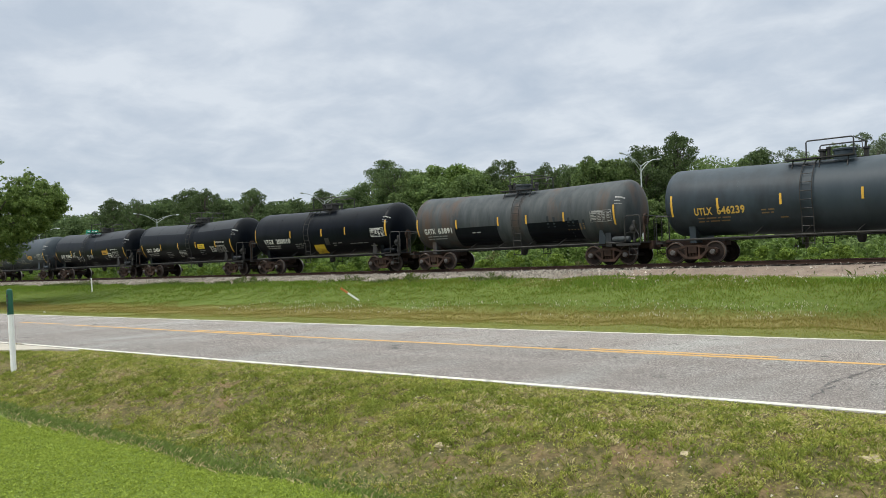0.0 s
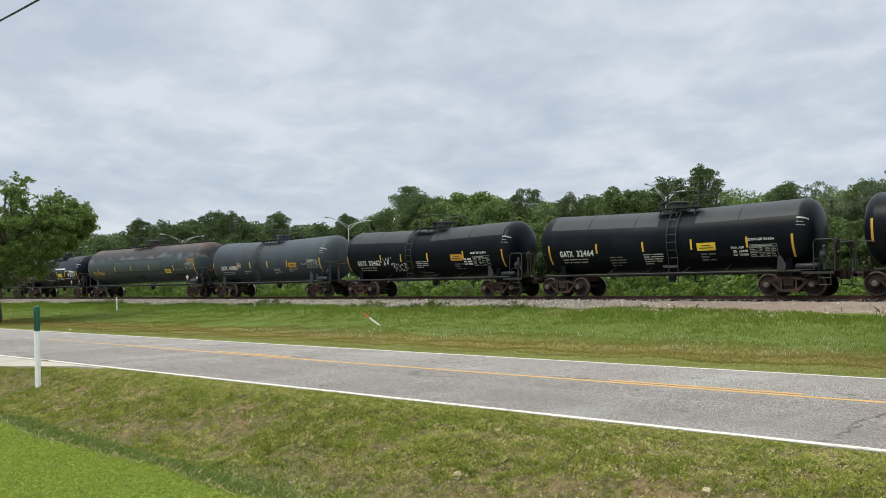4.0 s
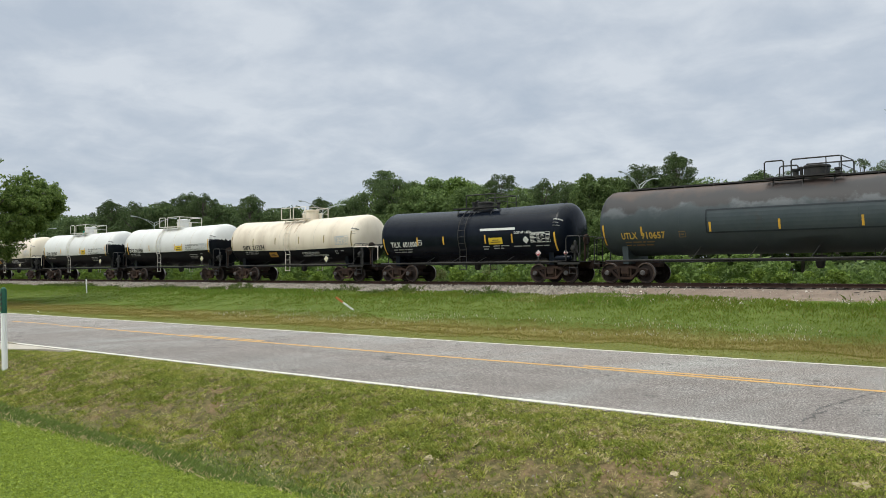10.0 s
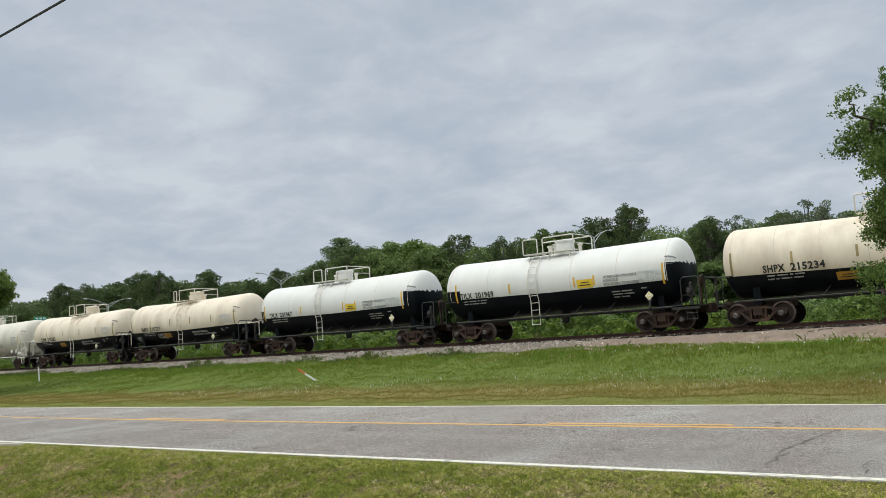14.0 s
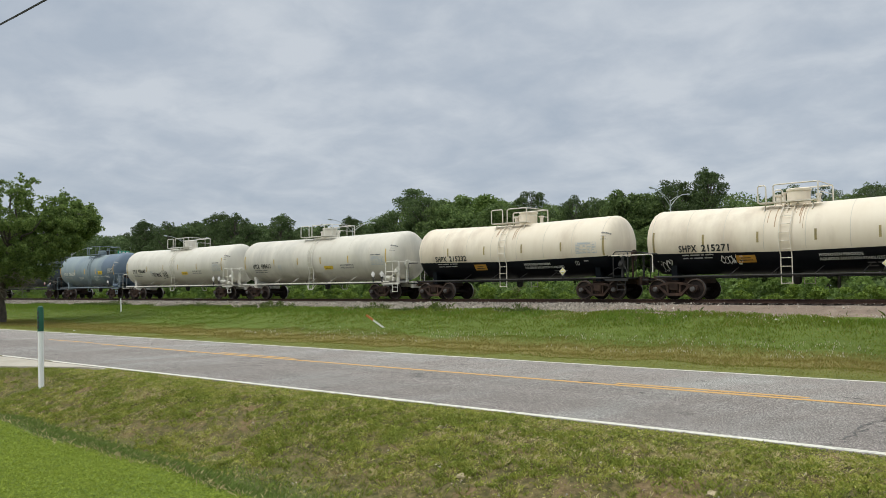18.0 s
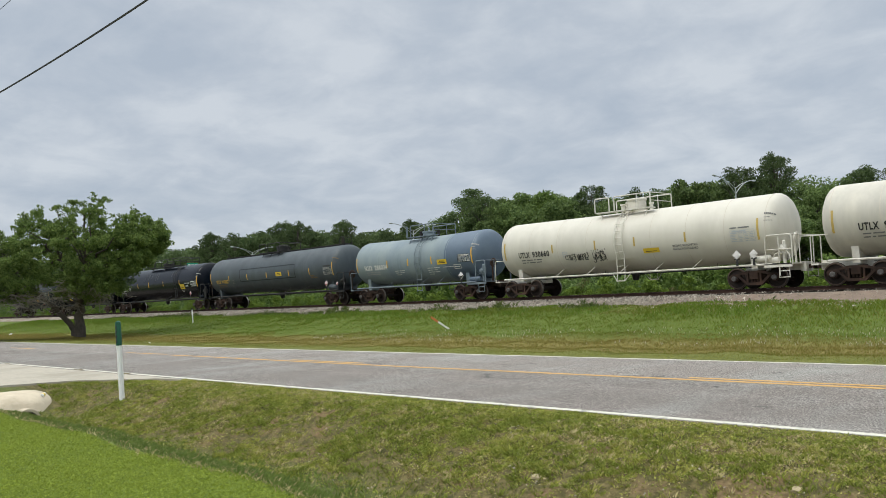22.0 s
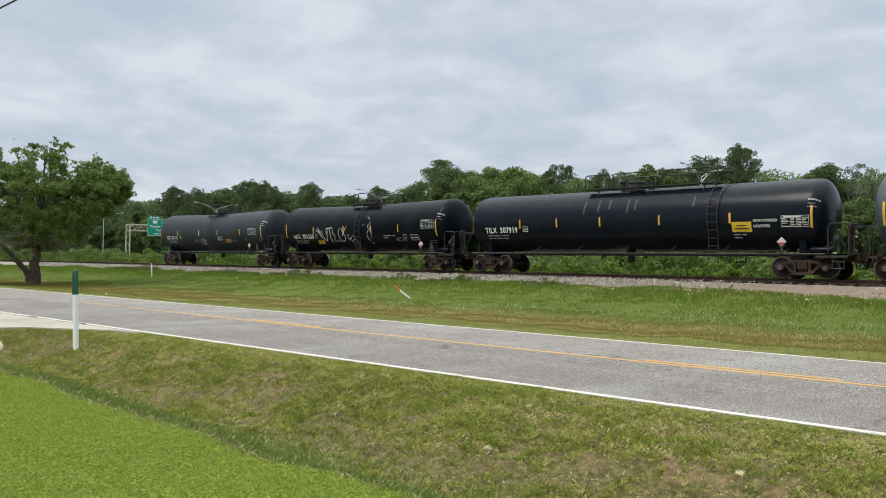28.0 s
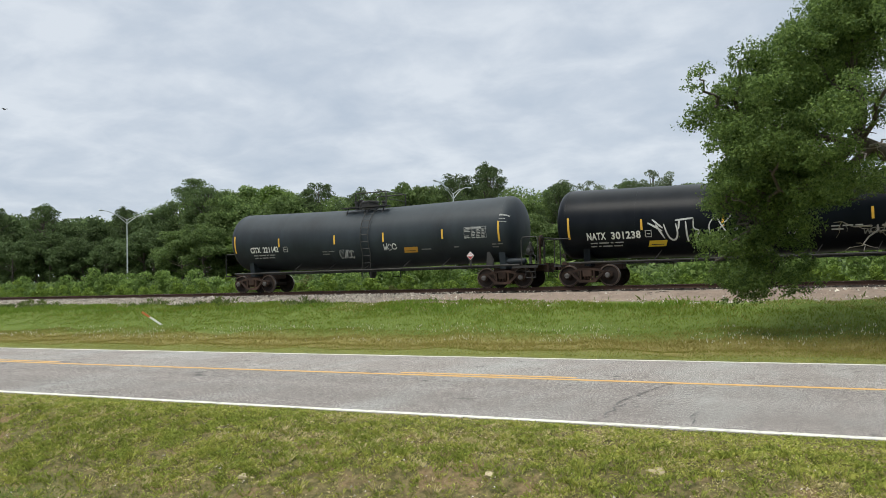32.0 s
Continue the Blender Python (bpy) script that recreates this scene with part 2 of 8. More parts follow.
    M["truck"] = surface("rusty_cast_steel", (0.058, 0.036, 0.027), (0.032, 0.023, 0.020), 5.0, rough=0.85, spec=0.2, dirt=(0.095, 0.054, 0.037), dirt_scale=2.5, bump=0.3, bump_scale=40, rand=0.3)
    M["wheel"] = surface("brown_steel_wheel", (0.040, 0.028, 0.024), (0.022, 0.018, 0.017), 4.0, rough=0.8, spec=0.2, bump=0.1)
    M["wheel_rim"] = surface("rust_tan_wheel_rim", (0.115, 0.080, 0.062), (0.070, 0.050, 0.041), 6.0, rough=0.7, spec=0.3)
    M["tread"] = surface("bright_wheel_rim", (0.30, 0.28, 0.27), (0.2, 0.18, 0.17), 6.0, rough=0.4, metal=0.8)
    M["cap"] = surface("bearing_cap", (0.17, 0.16, 0.155), (0.09, 0.082, 0.078), 8.0, rough=0.5, metal=0.3)
    M["yellow"] = surface("yellow_reflective_tape", (0.72, 0.42, 0.05), (0.62, 0.36, 0.05), 6.0, rough=0.45, dirt=(0.40, 0.26, 0.07), dirt_scale=1.5, dirt_at=(0.55, 0.85), rand=0.15)
    M["label_yellow"] = surface("yellow_label", (0.75, 0.52, 0.03), (0.68, 0.46, 0.04), 5.0, rough=0.5)
    M["label_orange"] = surface("orange_label", (0.55, 0.28, 0.03), (0.48, 0.25, 0.04), 5.0, rough=0.5)
    M["ink_white"] = surface("white_stencil_paint", (0.74, 0.74, 0.72), (0.60, 0.60, 0.58), 7.0, rough=0.6)
    M["ink_dim"] = surface("faded_white_stencil_paint", (0.42, 0.42, 0.41), (0.30, 0.30, 0.30), 7.0, rough=0.6)
    M["ink_grey"] = surface("grey_stencil_paint", (0.20, 0.20, 0.20), (0.14, 0.14, 0.14), 7.0, rough=0.6)
    M["ink_yellow"] = surface("yellow_stencil_paint", (0.62, 0.40, 0.07), (0.50, 0.32, 0.07), 7.0, rough=0.6)
    M["ink_rust"] = surface("rusty_yellow_stencil_paint", (0.24, 0.15, 0.06), (0.16, 0.11, 0.05), 7.0, rough=0.7)
    M["ink_black"] = surface("black_stencil_paint", (0.02, 0.02, 0.02), (0.035, 0.035, 0.035), 7.0, rough=0.6)
    M["ink_pale"] = surface("pale_blue_grey_stencil_paint", (0.50, 0.53, 0.56), (0.42, 0.45, 0.48), 7.0, rough=0.6)
    M["tank_dust"] = surface("dusty_streak", (0.030, 0.033, 0.038), (0.02, 0.022, 0.027), 5.0, rough=0.6)
    M["steel_bluegrey"] = surface("blue_grey_painted_steel", (0.20, 0.25, 0.29), (0.14, 0.17, 0.2), 4.0, rough=0.6)
    M["placard"] = surface("white_placard", (0.78, 0.76, 0.75), (0.7, 0.68, 0.67), 7.0, rough=0.5)
    M["placard_red"] = surface("red_placard", (0.50, 0.05, 0.06), (0.42, 0.05, 0.06), 7.0, rough=0.5)
    M["placard_cream"] = surface("pale_yellow_placard", (0.72, 0.66, 0.30), (0.64, 0.58, 0.26), 7.0, rough=0.5)
    M["placard_pink"] = surface("pale_pink_placard", (0.66, 0.44, 0.46), (0.58, 0.38, 0.40), 7.0, rough=0.5)
    M["chalk"] = surface("white_spray_paint", (0.62, 0.62, 0.62), (0.40, 0.40, 0.41), 3.0, rough=0.7)
    M["rail"] = surface("rusty_rail", (0.062, 0.034, 0.025), (0.040, 0.024, 0.019), 3.0, rough=0.75, dirt=(0.085, 0.05, 0.036), dirt_scale=0.6, spec=0.2, bump=0.1)
    M["rail_top"] = surface("worn_rail_head", (0.42, 0.39, 0.36), (0.3, 0.27, 0.25), 3.0, rough=0.35, metal=0.9)
    M["tie"] = surface("weathered_timber", (0.085, 0.070, 0.058), (0.05, 0.042, 0.036), 4.0, rough=0.9, stretch=(1, 0.2, 1), island=0.25)
    M["galv"] = surface("galvanised_steel", (0.52, 0.54, 0.54), (0.42, 0.44, 0.44), 3.0, rough=0.45, metal=0.35)
    M["gantry_steel"] = surface("weathered_pale_steel", (0.50, 0.47, 0.40), (0.38, 0.33, 0.26), 2.0, rough=0.6, dirt=(0.30, 0.21, 0.13), dirt_scale=0.8)
    M["sign_green"] = surface("green_sign_sheeting", (0.0, 0.30, 0.20), (0.0, 0.27, 0.18), 1.0, rough=0.4)
    M["sign_white"] = surface("white_sign_sheeting", (0.80, 0.82, 0.80), (0.74, 0.76, 0.74), 1.0, rough=0.4)
    M["sign_yellow"] = surface("yellow_sign_sheeting", (0.80, 0.52, 0.02), (0.74, 0.48, 0.02), 1.0, rough=0.4)
    M["post_white"] = surface("white_plastic_post", (0.85, 0.85, 0.83), (0.80, 0.80, 0.78), 5.0, rough=0.5, dirt=(0.66, 0.62, 0.54), dirt_scale=3.0, dirt_at=(0.62, 0.9))
    M["post_green"] = surface("green_plastic_cap", (0.004, 0.085, 0.045), (0.003, 0.065, 0.035), 5.0, rough=0.45)
    M["post_orange"] = surface("orange_plastic_band", (0.62, 0.19, 0.05), (0.50, 0.16, 0.05), 5.0, rough=0.5)
    M["wood_pole"] = surface("weathered_pole", (0.16, 0.13, 0.10), (0.10, 0.08, 0.065), 3.0, rough=0.9, stretch=(4, 4, 0.3), bump=0.3)
    M["cable"] = surface("black_cable", (0.015, 0.015, 0.016), rough=0.6)
    M["bark"] = surface("grey_bark", (0.13, 0.11, 0.09), (0.07, 0.06, 0.05), 6.0, rough=0.95, stretch=(1, 1, 0.3), bump=0.6, bump_scale=25)
    M["twig"] = surface("dead_twig", (0.32, 0.29, 0.26), (0.21, 0.185, 0.16), 5.0, rough=0.9)
    M["leaf_oak"] = leafy("oak_leaf", (0.060, 0.104, 0.032), (0.190, 0.268, 0.074), 0.1, 0.45)
    M["leaf_field_oak"] = leafy("field_oak_leaf", (0.082, 0.134, 0.041), (0.250, 0.335, 0.097), 0.1, 0.5)
    M["leaf_mid"] = leafy("hardwood_leaf", (0.072, 0.115, 0.041), (0.178, 0.243, 0.080), 0.28, 0.4)
    M["leaf_light"] = leafy("fresh_leaf", (0.090, 0.150, 0.038), (0.195, 0.275, 0.074), 0.2, 0.4)
    M["leaf_pine"] = leafy("pine_needle", (0.060, 0.096, 0.040), (0.132, 0.180, 0.070), 0.2, 0.35)
    M["leaf_airy"] = leafy("thin_pale_leaf", (0.125, 0.165, 0.095), (0.20, 0.24, 0.145), 0.15, 0.4)
    M["leaf_hedge"] = leafy("shrub_leaf", (0.085, 0.140, 0.025), (0.212, 0.295, 0.056), 0.2, 0.35)
    M["leaf_dry"] = leafy("dry_shrub_leaf", (0.15, 0.13, 0.06), (0.10, 0.14, 0.04), 0.2)


def stained_top():
    """Grey paint whose upper third has gone to rust and soot in ragged patches."""
    m = surface("rust_topped_grey_tank_paint", (0.040, 0.054, 0.061), (0.051, 0.065, 0.072), 1.4, rough=0.55, spec=0.35, bump=0.05, bump_scale=16)
    nt = m.node_tree
    N, L = nt.nodes.new, nt.links.new
    p = nt.nodes["Principled BSDF"]
    col = p.inputs["Base Color"].links[0].from_socket
    tc, sep = N("ShaderNodeTexCoord"), N("ShaderNodeSeparateXYZ")
    L(tc.outputs["Object"], sep.inputs[0])

    def cover(scale, stretch, amount, lo, hi, colour, under):
        mp = N("ShaderNodeMapping"); mp.inputs["Scale"].default_value = stretch
        L(tc.outputs["Object"], mp.inputs[0])
        n = N("ShaderNodeTexNoise"); n.inputs["Scale"].default_value, n.inputs["Detail"].default_value, n.inputs["Roughness"].default_value = scale, 6.0, 0.6
        L(mp.outputs[0], n.inputs["Vector"])
        a = N("ShaderNodeMath"); a.operation = 'MULTIPLY_ADD'; a.inputs[1].default_value = amount
        L(n.outputs["Fac"], a.inputs[0]); L(sep.outputs["Z"], a.inputs[2])
        r = N("ShaderNodeMapRange"); r.inputs["From Min"].default_value, r.inputs["From Max"].default_value = lo, hi
        L(a.outputs[0], r.inputs["Value"])
        x = N("ShaderNodeMix"); x.data_type = 'RGBA'
        L(r.outputs[0], x.inputs["Factor"]); L(under, x.inputs["A"]); x.inputs["B"].default_value = rgba(colour)
        return x.outputs["Result"]

    col = cover(0.5, (1, 1, 1.5), 2.6, 4.3, 4.6, (0.105, 0.115, 0.125), col)
    col = cover(0.9, (1, 1, 1), 2.2, 4.25, 4.5, (0.036, 0.034, 0.036), col)
    col = cover(0.42, (1, 1, 0.6), 2.0, 4.72, 5.05, (0.080, 0.055, 0.046), col)
    L(col, p.inputs["Base Color"])
    M["tank_rust_top"] = m


paints()
stained_top()


# ---- mesh helpers ----
class Mesh:
    """Collects points and faces of one part."""

    def __init__(self):
        self.v, self.f, self.m = [], [], []

    def add(self, pts, faces, mat=0):
        k = len(self.v)
        self.v += [tuple(p) for p in pts]
        self.f += [tuple(i + k for i in q) for q in faces]
        self.m += [mat] * len(faces)
        return self

    def box(self, x0, x1, y0, y1, z0, z1, mat=0, bevel=0.0):
        if bevel:
            b = bevel
            ring = [(x0 + b, y0), (x1 - b, y0), (x1, y0 + b), (x1, y1 - b), (x1 - b, y1), (x0 + b, y1), (x0, y1 - b), (x0, y0 + b)]
            pts = [(x, y, z) for z in (z0, z1) for x, y in ring]
            n = 8
        else:
            ring = [(x0, y0), (x1, y0), (x1, y1), (x0, y1)]
            pts = [(x, y, z) for z in (z0, z1) for x, y in ring]
            n = 4
        faces = [tuple(range(n))[::-1], tuple(range(n, 2 * n))] + [(i, (i + 1) % n, n + (i + 1) % n, n + i) for i in range(n)]
        return self.add(pts, faces, mat)

    def tube(self, path, r, n=6, mat=0, cap=True):
        """A round bar along a row of points; r may be one radius or one for each point."""
        path = [Vector(p) for p in path]
        rs = [r] * len(path) if not isinstance(r, (list, tuple)) else r
        pts, side = [], None
        for i, p in enumerate(path):
            d = (path[min(i + 1, len(path) - 1)] - path[max(i - 1, 0)]).normalized()
            if side is None:
                side = d.orthogonal().normalized()
            side = (side - d * side.dot(d)).normalized()
            up = d.cross(side)
            for k in range(n):
                a = 2 * math.pi * k / n
                pts.append(p + (side * math.cos(a) + up * math.sin(a)) * rs[i])
        faces = [(i * n + k, i * n + (k + 1) % n, (i + 1) * n + (k + 1) % n, (i + 1) * n + k) for i in range(len(path) - 1) for k in range(n)]
        if cap:
            faces += [tuple(range(n))[::-1], tuple(range((len(path) - 1) * n, len(path) * n))]
        return self.add(pts, faces, mat)

    def lathe(self, prof, centre=(0, 0, 0), axis="z", n=24, mat=0):
        """Turns a row of (distance along the axis, radius) round an axis."""
        pts = []
        for h, r in prof:
            for k in range(n):
                a = 2 * math.pi * k / n
                c, s = r * math.cos(a), r * math.sin(a)
                q = {"z": (c, s, h), "x": (h, c, s), "y": (s, h, c)}[axis]
                pts.append((q[0] + centre[0], q[1] + centre[1], q[2] + centre[2]))
        faces = [(i * n + k, i * n + (k + 1) % n, (i + 1) * n + (k + 1) % n, (i + 1) * n + k) for i in range(len(prof) - 1) for k in range(n)]
        faces += [tuple(range(n))[::-1], tuple(range((len(prof) - 1) * n, len(prof) * n))]
        return self.add(pts, faces, mat)

    def extrude(self, outline, y0, y1, mat=0, plane="xz"):
        """A plate: an outline in x, z pushed from y0 to y1."""
        n = len(outline)
        pts = [(a, y, b) for y in (y0, y1) for a, b in outline]
        if plane == "yz":
            pts = [(y, a, b) for y in (y0, y1) for a, b in outline]
        faces = [tuple(range(n)), tuple(range(n, 2 * n))[::-1]] + [(i, n + i, n + (i + 1) % n, (i + 1) % n) for i in range(n)]
        return self.add(pts, faces, mat)

    def data(self, name, mats, smooth=35):
        me = bpy.data.meshes.new(name)
        me.from_pydata(self.v, [], self.f)
        for m in mats if isinstance(mats, (list, tuple)) else [mats]:
            me.materials.append(m)
        me.polygons.foreach_set("material_index", self.m)
        if smooth:
            me.polygons.foreach_set("use_smooth", [True] * len(self.f))
            me.set_sharp_from_angle(angle=radians(smooth))
        me.update()
        return me


def part(name, mesh, mats, parent=None, label="", at=None, smooth=35):
    """Links a mesh as one object, under a thing or a part."""
    ob = new(name, mesh.data(name, mats, smooth) if isinstance(mesh, Mesh) else mesh)
    if parent:
        ob.parent = parent
    if at:
        ob.location = at
    return tagged(ob, label)


def thing(name, label, category, group="", at=(0, 0, 0), kind=""):
    ob = new(name)
    ob.empty_display_size = 0.2
    ob.location = at
    return tagged(ob, label, category, group, kind)


def cloud_mesh(name, verts, faces_per, mats, mat_index=None):
    """A mesh from arrays: verts (n, k, 3), each row one face of k corners."""
    n, k, _ = verts.shape
    me = bpy.data.meshes.new(name)
    me.vertices.add(n * k)
    me.vertices.foreach_set("co", verts.astype(np.float32).ravel())
    me.loops.add(n * k)
    me.loops.foreach_set("vertex_index", np.arange(n * k, dtype=np.int32))
    me.polygons.add(n)
    me.polygons.foreach_set("loop_start", np.arange(0, n * k, k, dtype=np.int32))
    for m in mats if isinstance(mats, (list, tuple)) else [mats]:
        me.materials.append(m)
    if mat_index is not None:
        me.polygons.foreach_set("material_index", mat_index.astype(np.int32))
    me.update(calc_edges=True)
    me.validate()
    return me


rng = np.random.default_rng(7)


def leaf_quads(centres, size, out=None, flat=0.5, narrow=0.55):
    """A bent leaf of four corners at each centre, turned at random, facing outwards by 'flat'."""
    n = len(centres)
    nor = rng.normal(size=(n, 3))
    nor /= np.linalg.norm(nor, axis=1)[:, None]
    if out is not None:
        nor = nor * (1 - flat) + out * flat
        nor /= np.linalg.norm(nor, axis=1)[:, None] + 1e-9
    ref = rng.normal(size=(n, 3))
    u = np.cross(nor, ref)
    u /= np.linalg.norm(u, axis=1)[:, None] + 1e-9
    w = np.cross(nor, u)
    s = size * rng.uniform(0.6, 1.35, n)[:, None]
    tip, side = u * s, w * s * narrow
    lift = nor * s * 0.18
    return np.stack([centres - tip, centres + side + lift, centres + tip * 1.1, centres - side + lift], 1)


def leaf_tris(centres, size, out=None, flat=0.5, narrow=0.5):
    """The same for small or far leaves: three corners each."""
    q = leaf_quads(centres, size, out, flat, narrow)
    return np.stack([q[:, 1] - (q[:, 2] - q[:, 0]) * 0.2, q[:, 3] - (q[:, 2] - q[:, 0]) * 0.2, q[:, 2]], 1)


# ---- ground ----
def smooth(a, b, x):
    t = np.clip((x - a) / (b - a), 0, 1)
    return t * t * (3 - 2 * t)


def ground_z(x, y):
    """Lawn, ditch, road bank, verge, track bed and the flat land behind."""
    v = y - SKEW * x
    z = np.full(np.shape(x), -0.14) if np.shape(x) else np.array(-0.14)
    ditch = 5.2 + 0.06 * np.sin(x * 0.4)
    side = np.where(y < ditch, 0.68, 1.2)
    z = z - 0.42 * np.exp(-np.abs((y - ditch) / side) ** 2.2) * smooth(-19.6, -17.8, x) * smooth(30, 12, x)
    z = z + 0.085 * smooth(-16.6, -19.0, x) * smooth(3.6, 5.0, y) * smooth(9.0, 8.0, v)
    z = z + 0.133 * smooth(6.2, 8.2, v)
    z = z - 0.16 * smooth(15.6, 19.5, v) + 0.16 * smooth(20, 24, y) + 0.62 * smooth(22.5, 31.0, y)
    z = z + 0.10 * smooth(38.5, 42, y)
    z = z - 0.085 * np.exp(-((x + 16.2) / 1.8) ** 2 - ((y - 6.45) / 0.8) ** 2)
    bumps = 0.025 * np.sin(x * 1.7 + y * 0.6) + 0.02 * np.sin(x * 0.6 - y * 2.3) + 0.015 * np.sin(3.1 * x + 1.3 * y)
    hummock = 0.020 * np.sin(6.1 * x + 2.3 * y) * np.sin(7.3 * y - 1.7 * x) + 0.016 * np.sin(11.3 * x - 4.1 * y + 1) * np.sin(9.7 * y + 5.3 * x) + 0.010 * np.sin(19 * x + 7 * y) * np.sin(17 * y - 8 * x)
    bumps = bumps + hummock * smooth(5.0, 5.5, y) * smooth(8.6, 7.9, v) * smooth(-19, -16, x)
    onroad = smooth(8.44, 8.6, v) * smooth(15.75, 15.3, v)
    calm = np.where(v < 12, smooth(8.3, 7.6, v), smooth(15.4, 16.8, v))
    z = z + bumps * (1 - onroad) * calm * smooth(60, 40, np.abs(x)) - 0.06 * onroad
    return np.where((x < -16.4) & (x > -38) & (v < 8.5) & (y > -13), np.minimum(z, -0.05), z)


def build_ground():
    xs = np.concatenate([[-3000, -1500, -700, -400, -250, -180], np.arange(-140, -60, 4), np.arange(-60, -25, 1.0), np.arange(-25, -17, 0.35), np.arange(-17, 5, 0.11), np.arange(5, 14, 0.35), np.arange(14, 40, 2.0), [60, 100, 200, 500, 1500, 3000]])
    ys = np.concatenate([[-3000, -1000, -300, -80, -30, -12, -6], np.arange(-4, 5.0, 0.2), np.arange(5, 9.0, 0.09), np.arange(9, 15, 1.0), np.arange(15, 36, 0.4), np.arange(36, 60, 2.0), [80, 110, 150, 250, 600, 1500, 3000]])
    X, Y = np.meshgrid(xs, ys)
    Z = ground_z(X, Y)
    nx, ny = len(xs), len(ys)
    me = bpy.data.meshes.new("ground")
    verts = np.stack([X, Y, Z], -1).reshape(-1, 3)
    i = np.arange(nx * (ny - 1)).reshape(ny - 1, nx)[:, :-1].ravel()
    faces = np.stack([i, i + 1, i + nx + 1, i + nx], 1)
    me.from_pydata(verts.tolist(), [], faces.tolist())
    me.polygons.foreach_set("use_smooth", [True] * len(faces))
    me.materials.append(ground_material())
    tagged(new("ground", me), "uneven grassy ground with a mown lawn, ditch and bare soil patches", "ground", kind="structure")


def ground_material():
    m = bpy.data.materials.new("soil_and_turf")
    m.use_nodes = True
    nt = m.node_tree
    N, L = nt.nodes.new, nt.links.new
    p = nt.nodes["Principled BSDF"]
    p.inputs["Roughness"].default_value, p.inputs["Specular IOR Level"].default_value = 0.95, 0.15
    tc, sep = N("ShaderNodeTexCoord"), N("ShaderNodeSeparateXYZ")
    L(tc.outputs["Object"], sep.inputs[0])
    wob = N("ShaderNodeTexNoise"); wob.inputs["Scale"].default_value, wob.inputs["Detail"].default_value = 0.8, 4.0
    L(tc.outputs["Object"], wob.inputs["Vector"])
    ma = N("ShaderNodeMath"); ma.operation = 'MULTIPLY_ADD'; ma.inputs[1].default_value = 1.0
    L(wob.outputs["Fac"], ma.inputs[0]); L(sep.outputs["Y"], ma.inputs[2])

    def tone(c1, c2, s):
        n = N("ShaderNodeTexNoise"); n.inputs["Scale"].default_value, n.inputs["Detail"].default_value, n.inputs["Roughness"].default_value = s, 8.0, 0.7
        L(tc.outputs["Object"], n.inputs["Vector"])
        r = N("ShaderNodeMapRange"); r.inputs["From Min"].default_value, r.inputs["From Max"].default_value = 0.38, 0.62
        L(n.outputs["Fac"], r.inputs["Value"])
        x = N("ShaderNodeMix"); x.data_type = 'RGBA'
        x.inputs["A"].default_value, x.inputs["B"].default_value = rgba(c1), rgba(c2)
        L(r.outputs[0], x.inputs["Factor"])
        return x.outputs["Result"]

    calm = N("ShaderNodeMath"); calm.operation = 'MULTIPLY_ADD'; calm.inputs[1].default_value = 0.16
    L(wob.outputs["Fac"], calm.inputs[0]); L(sep.outputs["Y"], calm.inputs[2])

    def step(at, width, below, above, wavy=True):
        r = N("ShaderNodeMapRange"); r.interpolation_type = 'SMOOTHSTEP'
        r.inputs["From Min"].default_value, r.inputs["From Max"].default_value = at + (0.5 if wavy else 0.08) - width / 2, at + (0.5 if wavy else 0.08) + width / 2
        L((ma if wavy else calm).outputs[0], r.inputs["Value"])
        x = N("ShaderNodeMix"); x.data_type = 'RGBA'
        L(r.outputs[0], x.inputs["Factor"]); L(below, x.inputs["A"]); L(above, x.inputs["B"])
        return x.outputs["Result"]

    def spots(under, colour, s, lo, hi):
        n = N("ShaderNodeTexNoise"); n.inputs["Scale"].default_value, n.inputs["Detail"].default_value = s, 5.0
        L(tc.outputs["Object"], n.inputs["Vector"])
        r = N("ShaderNodeMapRange"); r.inputs["From Min"].default_value, r.inputs["From Max"].default_value = lo, hi
        L(n.outputs["Fac"], r.inputs["Value"])
        x = N("ShaderNodeMix"); x.data_type = 'RGBA'
        L(r.outputs[0], x.inputs["Factor"]); L(under, x.inputs["A"]); x.inputs["B"].default_value = rgba(colour)
        return x.outputs["Result"]

    lawn = tone((0.118, 0.166, 0.027), (0.150, 0.198, 0.036), 14.0)
    ditch = tone((0.085, 0.110, 0.032), (0.120, 0.130, 0.044), 4.0)
    bank = spots(tone((0.062, 0.060, 0.022), (0.165, 0.132, 0.062), 11.0), (0.165, 0.115, 0.062), 2.4, 0.54, 0.66)
    verge = tone((0.125, 0.138, 0.033), (0.162, 0.170, 0.046), 1.2)
    seeding = tone((0.165, 0.140, 0.044), (0.215, 0.185, 0.060), 1.0)
    green = tone((0.085, 0.120, 0.020), (0.110, 0.146, 0.029), 0.9)
    dirt = tone((0.165, 0.135, 0.108), (0.23, 0.196, 0.16), 1.4)
    far = tone((0.06, 0.09, 0.03), (0.09, 0.11, 0.04), 0.5)
    c = step(4.08, 0.16, lawn, ditch, False)
    c = step(5.5, 0.8, c, bank)
    c = step(12.0, 1.0, c, verge)
    c = step(16.6, 1.2, c, seeding)
    c = step(21.4, 2.4, c, green)
    c = step(30.2, 1.0, c, dirt)
    c = step(38.5, 1.5, c, far)
    # blade-sized grain over everything
    g = N("ShaderNodeTexNoise"); g.inputs["Scale"].default_value, g.inputs["Detail"].default_value, g.inputs["Roughness"].default_value = 16.0, 5.0, 0.85
